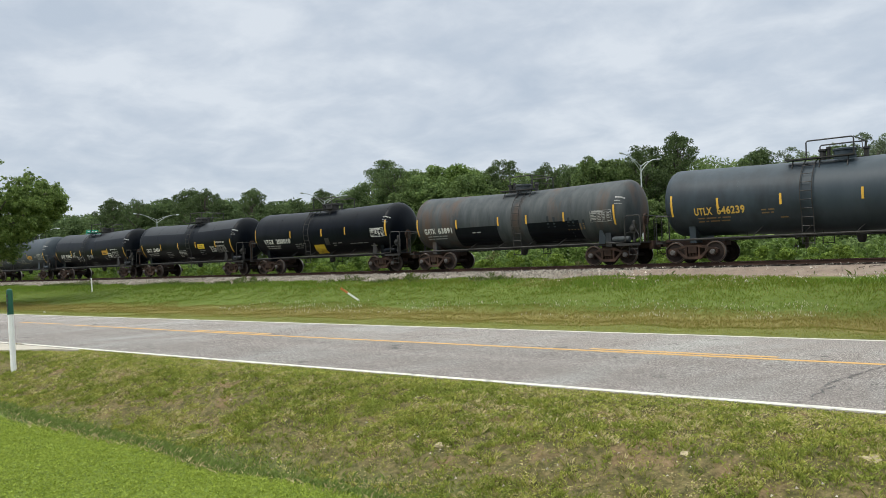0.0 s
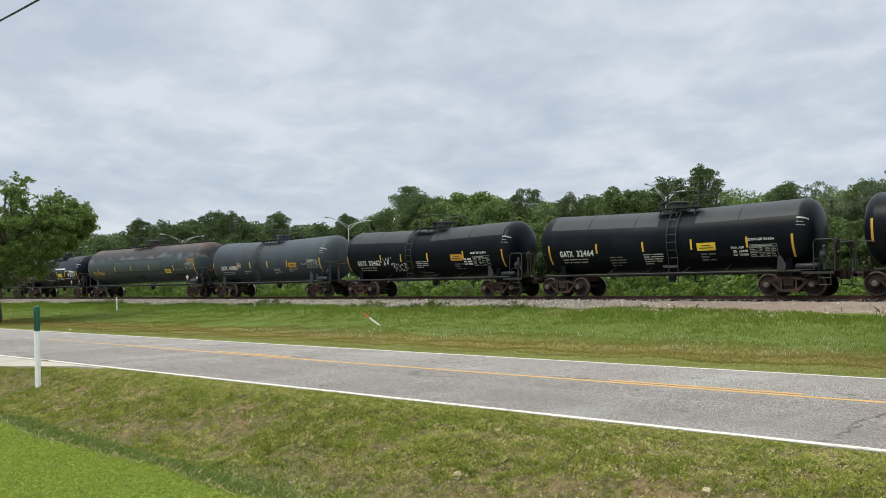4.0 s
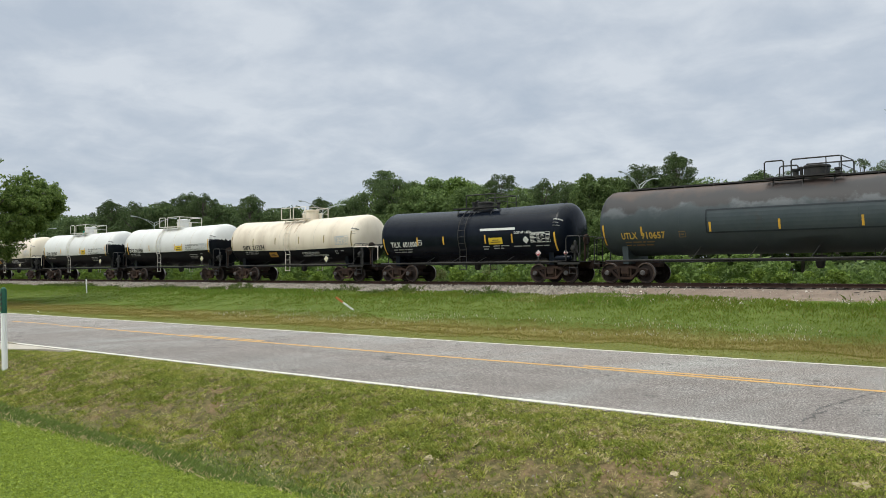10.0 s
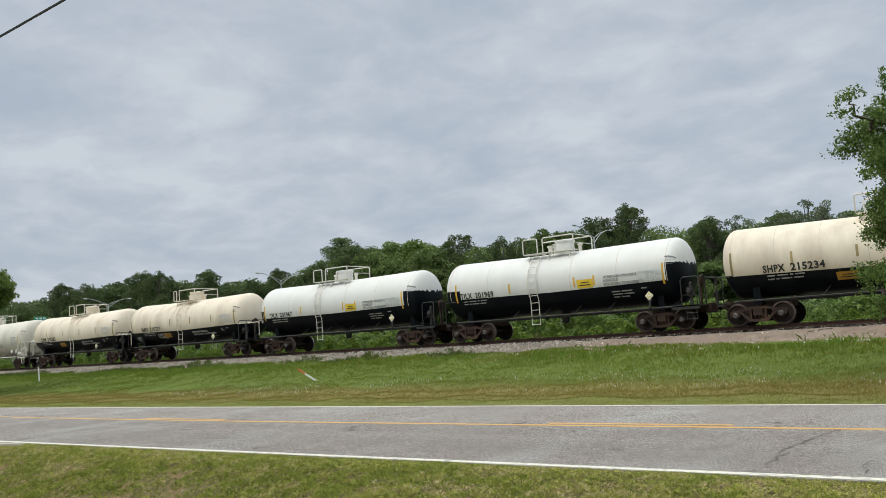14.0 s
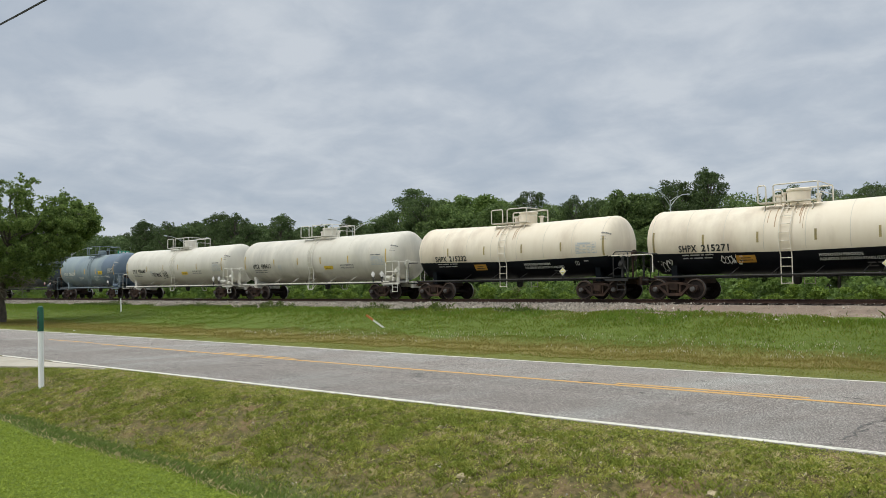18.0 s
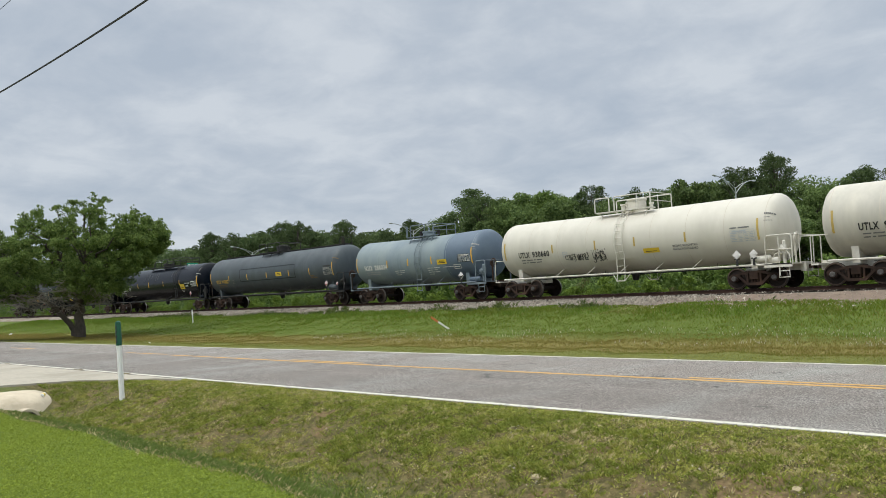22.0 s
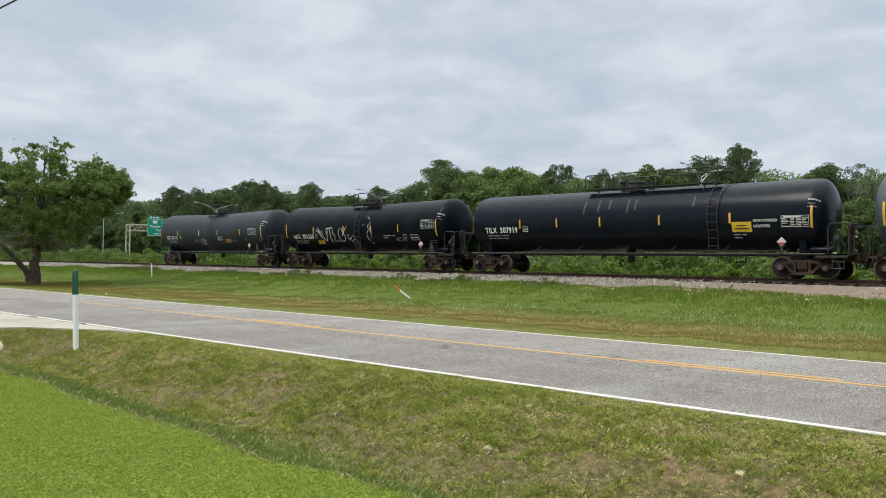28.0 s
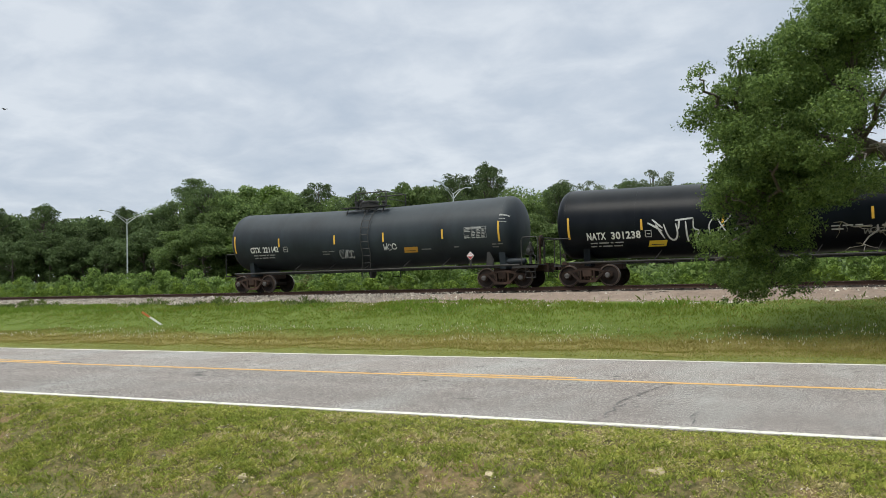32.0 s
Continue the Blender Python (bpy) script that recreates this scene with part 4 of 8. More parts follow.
# ---- the train ----
class Tank:
    """The barrel's form: a round shell, sunk a little at mid-length, with domed heads."""

    def __init__(self, x0, x1, radius, top, sag, dome=0.62):
        self.x0, self.x1, self.r, self.top, self.sag, self.dome = x0, x1, radius, top, sag, dome

    def zc(self, x):
        u = (x - self.x0) / (self.x1 - self.x0)
        return self.top - self.r - self.sag * (1 - abs(2 * u - 1))

    def radius(self, x):
        d = min(x - self.x0, self.x1 - x)
        if d >= self.dome:
            return self.r
        q = max(0.0, 1 - d / self.dome)
        return self.r * max(0.0, 1 - q ** 2.3) ** 0.5

    def on(self, x, z, off=0.012, side=-1):
        """The point of the shell at that height, on the side that faces the road or on the other."""
        s = max(-0.98, min(0.98, (z - self.zc(x)) / self.r))
        a = math.asin(s)
        r = self.radius(x) + off
        return (x, side * r * math.cos(a), self.zc(x) + r * math.sin(a))

    def shell(self, tone, n=64, cuts=()):
        m = Mesh()
        d = self.dome
        xs = [self.x0 + d * (1 - math.cos(a)) for a in np.linspace(0, math.pi / 2, 9)]
        xs[0] += 0.004
        mid = (self.x0 + self.x1) / 2
        body = sorted({*np.linspace(self.x0 + d, self.x1 - d, 15)[1:-1], mid, *cuts})
        xs = xs + body + [self.x0 + self.x1 - x for x in xs[::-1]]
        for x in xs:
            r, zc = self.radius(x), self.zc(x)
            for k in range(n):
                a = 2 * math.pi * k / n
                m.v.append((x, -r * math.cos(a), zc + r * math.sin(a)))
        for i in range(len(xs) - 1):
            for k in range(n):
                q = (i * n + k, i * n + (k + 1) % n, (i + 1) * n + (k + 1) % n, (i + 1) * n + k)
                m.f.append(q)
                a = 2 * math.pi * (k + 0.5) / n
                xm = (xs[i] + xs[i + 1]) / 2
                m.m.append(tone(xm, math.sin(a) * (self.radius(xm) / self.r)))
        m.f += [tuple(range(n)), tuple(range((len(xs) - 1) * n, len(xs) * n))[::-1]]
        m.m += [tone(self.x0, 0), tone(self.x1, 0)]
        return m

    def patch(self, m, x0, x1, z0, z1, mat=0, off=0.012, lean=0.0, side=-1):
        nx, nz = max(1, int((x1 - x0) / 0.5)), max(1, int(abs(z1 - z0) / 0.15))
        pts = [self.on(x0 + (x1 - x0) * i / nx + lean * j / nz, z0 + (z1 - z0) * j / nz, off, side) for j in range(nz + 1) for i in range(nx + 1)]
        w = nx + 1
        m.add(pts, [(j * w + i, j * w + i + 1, (j + 1) * w + i + 1, (j + 1) * w + i) for j in range(nz) for i in range(nx)], mat)

    def diamond(self, m, x, z, s, mat=0, off=0.014):
        c = [self.on(x - s, z, off), self.on(x, z - s, off), self.on(x + s, z, off), self.on(x, z + s, off)]
        m.add(c, [(0, 1, 2, 3)], mat)

    def band(self, m, x, w, off, mat=0, a0=-1.45, a1=4.6, n=40):
        pts = []
        for i in range(n + 1):
            a = a0 + (a1 - a0) * i / n
            for xx, o in ((x - w, 0.0), (x - w, off), (x + w, off), (x + w, 0.0)):
                r = self.radius(xx) + o
                pts.append((xx, -r * math.cos(a), self.zc(xx) + r * math.sin(a)))
        m.add(pts, [(4 * i + j, 4 * i + j + 1, 4 * i + j + 5, 4 * i + j + 4) for i in range(n) for j in range(3)], mat)

    def line(self, m, pts, w, mat=0):
        """A painted stroke along points (x, z) of the near side."""
        for (xa, za), (xb, zb) in zip(pts[:-1], pts[1:]):
            d = Vector((xb - xa, zb - za))
            if d.length < 1e-4:
                continue
            s = Vector((-d.y, d.x)).normalized() * w
            q = [self.on(xa + s.x, za + s.y, 0.013), self.on(xa - s.x, za - s.y, 0.013), self.on(xb - s.x, zb - s.y, 0.013), self.on(xb + s.x, zb + s.y, 0.013)]
            m.add(q, [(0, 1, 2, 3)], mat)


def letters(text, height, spread=1.0):
    """The flat outline mesh of a line of text: points (x, y) and faces, with its lower left at 0, 0."""
    cu = bpy.data.curves.new("writing", 'FONT')
    cu.body, cu.size, cu.resolution_u = text, height / 0.7, 3
    cu.space_character = 1.1
    cu.offset = height * 0.045
    ob = bpy.data.objects.new("writing", cu)
    me = ob.to_mesh()
    pts = [(v.co.x * spread, v.co.y) for v in me.vertices]
    faces = [tuple(p.vertices) for p in me.polygons]
    ob.to_mesh_clear()
    bpy.data.objects.remove(ob)
    bpy.data.curves.remove(cu)
    return pts, faces


def tank_writing(tank, text, x, z, height, width=None, off=0.016):
    pts, faces = letters(text, height)
    if width:
        k = width / max(p[0] for p in pts)
        pts = [(a * k, b) for a, b in pts]
    m = Mesh()
    m.add([tank.on(x + a, z + b, off) for a, b in pts], faces)
    return m


def bars(tank, m, x, z, widths, h=0.045, gap=0.10, mat=0):
    """Lines of small writing that cannot be read: short bars."""
    for i, row in enumerate(widths):
        xx = x
        for w in row:
            tank.patch(m, xx, xx + w, z - i * gap, z - i * gap + h, mat)
            xx += w + 0.07


def side_frame_mesh(side):
    """A cast frame: an arched top chord, two slanting legs to the spring seat, pedestals over the bearings."""
    m = Mesh()
    y0, y1 = (side * 1.02 - 0.075, side * 1.02 + 0.075)
    top = [(-1.12, 0.47), (-1.13, 0.57), (-1.00, 0.635), (-0.72, 0.655), (-0.46, 0.735), (-0.28, 0.775), (0.28, 0.775), (0.46, 0.735), (0.72, 0.655), (1.00, 0.635), (1.13, 0.57), (1.12, 0.47),
           (1.02, 0.535), (0.74, 0.555), (0.50, 0.625), (0.26, 0.675), (-0.26, 0.675), (-0.50, 0.625), (-0.74, 0.555), (-1.02, 0.535)]
    m.extrude(top, y0, y1)
    for s in (-1, 1):
        m.extrude([(s * 0.76, 0.57), (s * 0.64, 0.585), (s * 0.30, 0.27), (s * 0.36, 0.17)][::s], y0, y1)
        m.extrude([(s * 0.25, 0.26), (s * 0.25, 0.69), (s * 0.33, 0.68), (s * 0.33, 0.28)][::s], y0, y1)
        m.extrude([(s * 0.715, 0.40), (s * 0.73, 0.57), (s * 0.79, 0.59), (s * 0.785, 0.40)][::s], y0, y1)
        m.extrude([(s * 1.02, 0.40), (s * 0.99, 0.60), (s * 1.11, 0.58), (s * 1.09, 0.42)][::s], y0, y1)
        m.lathe([(side * 1.02 - side * 0.06, 0.155), (side * 1.02 + side * 0.055, 0.155)], centre=(s * 0.889, 0, 0.457), axis="y", n=14)
    m.extrude([(-0.36, 0.16), (0.36, 0.16), (0.41, 0.23), (0.31, 0.275), (-0.31, 0.275), (-0.41, 0.23)], y0, y1)
    return m.data("side_frame", M["truck"], 40)


def wheelset_mesh():
    m = Mesh()
    m.tube([(0, -1.1, 0), (0, 1.1, 0)], 0.085, 10)
    n = 32
    for s in (-1, 1):
        prof = [(s * 0.69, 0.10), (s * 0.70, 0.17), (s * 0.735, 0.19), (s * 0.74, 0.36), (s * 0.70, 0.385), (s * 0.69, 0.475), (s * 0.72, 0.485), (s * 0.73, 0.46), (s * 0.835, 0.452), (s * 0.842, 0.435), (s * 0.84, 0.40), (s * 0.79, 0.375), (s * 0.775, 0.20), (s * 0.84, 0.17), (s * 0.84, 0.10)]
        k = len(m.m)
        m.lathe(prof, axis="y", n=n)
        for i, mat in ((7, 1), (8, 3), (9, 3)):
            for j in range(n):
                m.m[k + i * n + j] = mat
        m.lathe([(s * 1.08, 0.115), (s * 1.13, 0.115), (s * 1.155, 0.09), (s * 1.16, 0.03)], axis="y", n=14, mat=2)
        for j in range(3):
            a = 2 * math.pi * j / 3
            m.box(-0.02 + 0.06 * math.cos(a), 0.02 + 0.06 * math.cos(a), *sorted((s * 1.155, s * 1.175)), -0.02 + 0.06 * math.sin(a), 0.02 + 0.06 * math.sin(a), mat=2)
    return m.data("wheelset", [M["wheel"], M["tread"], M["cap"], M["wheel_rim"]], 35)


def bolster_mesh():
    m = Mesh()
    m.box(-0.20, 0.20, -1.12, 1.12, 0.42, 0.70, bevel=0.03)
    for s in (-1, 1):
        for dx in (-0.13, 0.0, 0.13):
            m.lathe([(0.30, 0.055), (0.42, 0.055)], centre=(dx, s * 1.0, 0), n=10)
    m.lathe([(0.70, 0.36), (0.80, 0.36)], n=18)
    return m.data("bolster", M["truck"], 35)


SHARED = {}
SPINS = []


def bogie(car, x):
    """A truck: two side frames, a bolster and two turning wheelsets."""
    if not SHARED:
        SHARED.update(near=side_frame_mesh(-1), far=side_frame_mesh(1), wheels=wheelset_mesh(), bolster=bolster_mesh())
    b = part("truck", SHARED["bolster"], None, car, "rusty cast steel truck with two wheelsets", at=(x, 0, 0))
    part("side_frame", SHARED["near"], None, b)
    part("side_frame", SHARED["far"], None, b)
    for s in (-0.889, 0.889):
        w = part("wheelset", SHARED["wheels"], None, b, "brown steel wheels with polished treads", at=(s, 0, 0.457))
        SPINS.append((w, (s, 0, 0.457)))
    return b


def rail_loop(m, pts, r=0.022):
    m.tube(pts, r, 6)


def tank_car(name, label, x_left, L, body, style="plain", steel="steel_black", sag=0.12, radius=1.5, top=4.0, ladder=None, fittings=None,
             tone=None, stripes=(), mark=None, extra=None, group="tank cars of the train", sill_z=1.0, tall_rails=False, x0=0.72, x1=None, cuts=(), plat=None, man=None, zs=2.46, ze=2.46, seams=6, below=None, ends=(0.0, 0.0), tape="yellow"):
    car = thing(name, label, "tank car", group)
    tank = Tank(x0 + ends[0], (x1 or L - 1.1) + ends[1], radius, top, sag)
    ladder = ladder or L * 0.47
    plat = plat or (ladder - 0.6, ladder + 2.0)
    fit = (plat[0] + plat[1]) / 2
    man = man or fit
    st = M[steel]
    low = M["steel_black"] if style == "cream" else st
    mats = body if isinstance(body, list) else [body]
    shell = part("tank", tank.shell(tone or (lambda x, s: 0), 144 if style == "cream" else 64, cuts), [M[b] for b in mats], car, smooth=50)
    # weld seams and jacket bands
    for x in np.linspace(tank.x0 + tank.dome, tank.x1 - tank.dome, seams):
        m = Mesh()
        two = len(mats) > 1 and style == "cream"
        pale = style in ("cream", "white")
        tank.band(m, float(x), 0.012 if pale else 0.018, 0.006, a0=-0.33 if two else -1.45, a1=3.47 if two else 4.6)
        part("band", m, M["seam_pale"] if pale else M[mats[0]], shell)
    # saddles over the trucks
    tx = (2.0 + 0.7 * min(0.0, ends[0]), L - 2.25)
    for x in tx:
        m = Mesh()
        zc = tank.zc(x)
        ang = np.linspace(math.radians(-46), math.radians(-134), 15)
        out = [(radius * math.cos(a) * 1.005, zc + radius * math.sin(a) * 1.005) for a in ang]
        out = out + [(-0.95, 0.86), (0.95, 0.86)]
        m.extrude(out, x - 0.14, x + 0.14, plane="yz")
        part("saddle", m, M[mats[-1]] if style == "cream" else M[mats[0]] if style != "white" else st, car)
    # stub sills, draft gear and couplers
    for s, xa in ((1, 0.0), (-1, L)):
        m = Mesh()
        a, b = sorted((xa + s * 0.45, xa + s * 3.0))
        m.box(a, b, -0.30, 0.30, 0.72, 1.02, bevel=0.03)
        a, b = sorted((xa + s * 0.30, xa + s * 0.55))
        m.box(a, b, -0.36, 0.36, 0.66, 1.06, bevel=0.03)
        part("sill", m, M["truck"] if style != "white" else st, car)
        c = Mesh()
        a, b = sorted((xa + s * 0.02, xa + s * 0.45))
        c.box(a, b, -0.10, 0.10, 0.78, 0.94, bevel=0.02)
        a, b = sorted((xa - s * 0.10, xa + s * 0.16))
        c.box(a, b, -0.17, 0.14, 0.74, 0.98, bevel=0.04)
        c.tube([(xa + s * 0.4, 0.25, 0.7), (xa + s * 0.2, 0.3, 0.42), (xa, 0.25, 0.36)], 0.016, 6)
        part("coupler", c, M["truck"], car)
    for x in tx:
        bogie(car, x)
    # running sill along the sides, with struts up to the shell
    for side in (-1, 1):
        m = Mesh()
        y = side * (radius - 0.06)
        m.tube([(1.0, y, sill_z), (L - 1.25, y, sill_z)], 0.045, 6)
        k = 5 if L < 16 else 6
        for i in range(1, k):
            x = 2.6 + (L - 5.6) * i / k
            m.tube([(x, y, sill_z), (x + 0.22, *tank.on(x + 0.22, tank.zc(x) - radius * 0.80, 0, side)[1:])], 0.02, 5)
        part("side_rail", m, low, car)
    # rods and pipes under the belly
    m = Mesh()
    m.tube([(2.4, -0.5, 0.93), (L - 2.6, -0.5, 0.93)], 0.018, 5)
    m.tube([(2.4, 0.35, 0.97), (L - 2.6, 0.35, 0.97)], 0.025, 5)
    for x in np.linspace(4.0, L - 4.2, 4):
        m.tube([(float(x), -0.5, 0.92), (float(x), -0.5, tank.zc(float(x)) - radius + 0.15)], 0.014, 5)
    part("brake_pipe", m, M["steel_black"], car)
    m = Mesh()
    mid = (tank.x0 + tank.x1) / 2
    m.lathe([(0.62, 0.10), (0.70, 0.16), (0.95, 0.20), (1.15, 0.26)], centre=(mid, 0, 0), n=14)
    part("outlet_valve", m, M["steel_black"], car)
    # air reservoir and brake cylinder beside the end platform
    m = Mesh()
    xr = L - (2.05 if style == "lpg" else 1.5)
    if style != "cream":
        rr = 0.2 if style == "lpg" else 0.14
        m.lathe([(xr - 0.45, 0.05), (xr - 0.42, rr * 0.8), (xr - 0.36, rr), (xr + 0.36, rr), (xr + 0.42, rr * 0.8), (xr + 0.45, 0.05)], centre=(0, -1.12, sill_z + 0.03 + rr), axis="x", n=14)
        part("air_reservoir", m, M[mats[-1]] if style != "white" else st, car)
    # end platform with hand rails and a brake wheel
    m = Mesh()
    m.box(L - 1.62, L - 0.42, -1.45, 1.45, sill_z - 0.03, sill_z + 0.02)
    for side in (-1, 1):
        y = side * 1.42
        m.box(L - 1.62, L - 0.42, y - 0.03, y + 0.03, sill_z - 0.14, sill_z + 0.02)
        for x in (L - 0.98, L - 0.55):
            m.tube([(x, y, sill_z - 0.05), (x, y, sill_z - 0.58)], 0.018, 5)
        for z in (sill_z - 0.56, sill_z - 0.30):
            m.tube([(L - 0.98, y, z), (L - 0.55, y, z)], 0.018, 5)
    part("end_platform", m, low, car)
    for side in (-1, 1):
        m = Mesh()
        y = side * 1.47
        xa = L - (1.5 if style == "white" else 1.14)
        rail_loop(m, [(xa, y, sill_z), (xa, y, sill_z + 1.08), (xa + 0.10, y, sill_z + 1.2), (L - 0.46, y, sill_z + 1.2), (L - 0.38, y, sill_z + 1.12), (L - 0.38, y, sill_z - 0.05)], 0.026)
        part("side_hand_rail", m, low, car)
    m = Mesh()
    rail_loop(m, [(L - 0.40, -1.43, sill_z + 1.19), (L - 0.38, 0, sill_z + 1.19), (L - 0.40, 1.43, sill_z + 1.19)])
    end = part("end_rail", m, low, car)
    for y in (-0.7, 0.7):
        m = Mesh()
        rail_loop(m, [(L - 0.39, y, sill_z + 1.19), (L - 0.40, y, sill_z)])
        part("rail_post", m, low, end)
    if style == "white":
        m = Mesh()
        rail_loop(m, [(L - 1.55, -1.43, sill_z + 0.6), (L - 0.4, -1.43, sill_z + 0.6)])
        part("middle_rail", m, st, car)
        m = Mesh()
        rail_loop(m, [(L - 0.95, -1.43, sill_z + 1.2), (L - 0.95, -1.43, sill_z - 0.5)])
        part("rail_post", m, st, car)
    m = Mesh()
    rail_loop(m, [(0.35, -1.40, 0.9), (0.35, -1.40, sill_z + 1.0), (0.42, -1.40, sill_z + 1.05), (1.05, -1.40, sill_z + 1.05)])
    m.box(0.32, 0.62, -1.42, 1.42, 0.86, 0.93)
    part("end_step", m, low, car)
    m = Mesh()
    m.lathe([(L - 0.56, 0.02), (L - 0.56, 0.24), (L - 0.50, 0.27), (L - 0.47, 0.24), (L - 0.47, 0.02)], centre=(0, -0.62, sill_z + 1.05), axis="x", n=16)
    m.tube([(L - 0.6, -0.62, sill_z), (L - 0.6, -0.62, sill_z + 1.15)], 0.05, 8)
    part("brake_wheel", m, st if style == "white" else M["truck"], car)
    # brake control valve, its pipes and the rigging lever beside the platform
    m = Mesh()
    xv = L - 0.86
    m.box(xv - 0.14, xv + 0.12, -1.22, -0.98, sill_z + 0.42, sill_z + 0.80, bevel=0.03)
    m.lathe([(-1.34, 0.05), (-1.32, 0.11), (-1.20, 0.11)], centre=(xv - 0.02, 0, sill_z + 0.62), axis="y", n=12)
    m.lathe([(sill_z + 0.80, 0.07), (sill_z + 0.95, 0.07), (sill_z + 1.0, 0.03)], centre=(xv, -1.1, 0), n=10)
    m.box(xv - 0.05, xv + 0.05, -1.15, -1.05, sill_z, sill_z + 0.45)
    m.tube([(xv - 0.12, -1.14, sill_z + 0.5), (xv - 0.36, -1.2, sill_z + 0.42), (xv - 0.5, -1.2, sill_z + 0.2), (xv - 0.75, -1.12, sill_z + 0.12)], 0.02, 5)
    m.tube([(xv + 0.10, -1.14, sill_z + 0.55), (xv + 0.28, -1.25, sill_z + 0.35), (xv + 0.30, -1.25, sill_z - 0.10)], 0.02, 5)
    part("brake_valve", m, st if style in ("white", "grey") else M["steel_black"], car)
    # ladders, one each side
    for side in (-1, 1) if style != "lpg" else ():
        m = Mesh()
        w = 0.22
        rows = []
        for a in np.linspace(math.radians(78), math.radians(-28), 12):
            r = radius + 0.10
            rows.append((side * r * math.cos(a), tank.zc(ladder) + r * math.sin(a)))
        foot = rows[-1][0]
        rows += [(foot, 1.05), (foot, 0.62)] if style != "white" else [(foot * 1.02, 0.95), (foot * 1.06, 0.60)]
        for s in (-w, w):
            m.tube([(ladder + s, y, z) for y, z in rows], 0.022, 5)
        rung_z = np.arange(0.66, tank.top - 0.15, 0.34)
        for z in rung_z:
            s = (z - tank.zc(ladder)) / (radius + 0.10)
            if s < -0.469:
                y = foot
            else:
                y = side * (radius + 0.10) * math.cos(math.asin(min(0.98, s)))
            m.tube([(ladder - w, y, float(z)), (ladder + w, y, float(z))], 0.016, 5)
        if style == "white":
            m.tube([(ladder - 0.5, foot * 0.99, 1.0), (ladder - w, foot * 1.06, 0.62), (ladder + w, foot * 1.06, 0.62), (ladder + 0.55, foot * 0.99, 1.0)], 0.02, 5)
        part("ladder", m, st, car)
    # top: walkway, manway and fittings
    zt = tank.top - tank.sag * 0.9
    half = (plat[1] - plat[0]) / 2
    for side in (-1, 1):
        m = Mesh()
        m.box(fit - half, fit + half, *sorted((side * 0.52, side * 0.95)), zt + 0.02, zt + 0.07)
        for x in (fit - half * 0.8, fit, fit + half * 0.8):
            m.tube([(x, side * 0.7, zt + 0.04), (x, side * 0.95, tank.zc(x) + 1.1)], 0.025, 5)
        part("walkway", m, st, car)
    h = 0.76 if tall_rails else 0.72
    m = Mesh()
    for side in (-1, 1):
        y = side * 0.95
        if style in ("white", "lpg") or tall_rails or plat[1] - plat[0] > 4:
            spans = ((plat[0], man - 1.0), (man - 0.7, plat[1]))
        else:
            spans = ((fit - half * 0.35, fit + half),)
        for a, b in spans:
            rail_loop(m, [(a, y, zt + 0.05), (a, y, zt + h - 0.06), (a + 0.06, y, zt + h), (b - 0.06, y, zt + h), (b, y, zt + h - 0.06), (b, y, zt + 0.05)], 0.03)
            for x in np.arange(a + 1.3, b - 0.5, 1.3):
                rail_loop(m, [(float(x), y, zt + h), (float(x), y, zt + 0.05)], 0.022)
    for x in (fit + half,):
        rail_loop(m, [(x, -0.95, zt + h), (x, 0.95, zt + h)], 0.022)
        rail_loop(m, [(x, -0.95, zt + h * 0.5), (x, 0.95, zt + h * 0.5)], 0.018)
    part("hand_rail", m, st, car)
    hs = Mesh()
    hr, hz = (0.45, 0.52) if style in ("white", "cream") else (0.48, 0.42) if style == "lpg" else (0.40, 0.30)
    hs.lathe([(zt - 0.25, hr), (zt + hz, hr), (zt + hz + 0.005, hr + 0.04), (zt + hz + 0.07, hr + 0.045), (zt + hz + 0.10, hr + 0.01), (zt + hz + 0.12, hr * 0.5), (zt + hz + 0.125, 0.05)], centre=(man, 0, 0), n=20)
    part("manway", hs, M[mats[0]] if style in ("white", "cream") else M["steel_black"] if style != "grey" else M[mats[0]], car)
    for dx, s, hh in ((-0.85, 0.12, 0.35), (0.75, 0.09, 0.28), (-0.62, 0.07, 0.42)):
        hs = Mesh()
        hs.lathe([(zt - 0.2, s), (zt + hh, s), (zt + hh + 0.03, s * 1.4), (zt + hh + 0.10, s * 1.4), (zt + hh + 0.12, 0.02)], centre=(man + dx, 0.1, 0), n=10)
        part("valve", hs, M["steel_black"] if style not in ("white", "cream") else st, car)
    if style == "lpg":
        m = Mesh()
        m.box(x0 + 0.9, tank.x1 - 0.6, -0.32, 0.32, tank.top + 0.02, tank.top + 0.08)
        for x in np.linspace(x0 + 1.0, tank.x1 - 0.8, 14):
            m.box(float(x) - 0.03, float(x) + 0.03, -0.34, 0.34, tank.top - 0.08, tank.top + 0.03)
        part("top_walkway", m, M["steel_black"], car)
        for y in (-0.32, 0.32):
            m = Mesh()
            rail_loop(m, [(tank.x1 - 1.2, y, tank.top + 0.05), (tank.x1 - 1.2, y, tank.top + 0.48), (tank.x1 - 1.1, y, tank.top + 0.55), (tank.x1 - 0.75, y, tank.top + 0.55), (tank.x1 - 0.65, y, tank.top + 0.48), (tank.x1 - 0.65, y, tank.top - 0.25)], 0.025)
            part("end_grab", m, M["steel_black"], car)
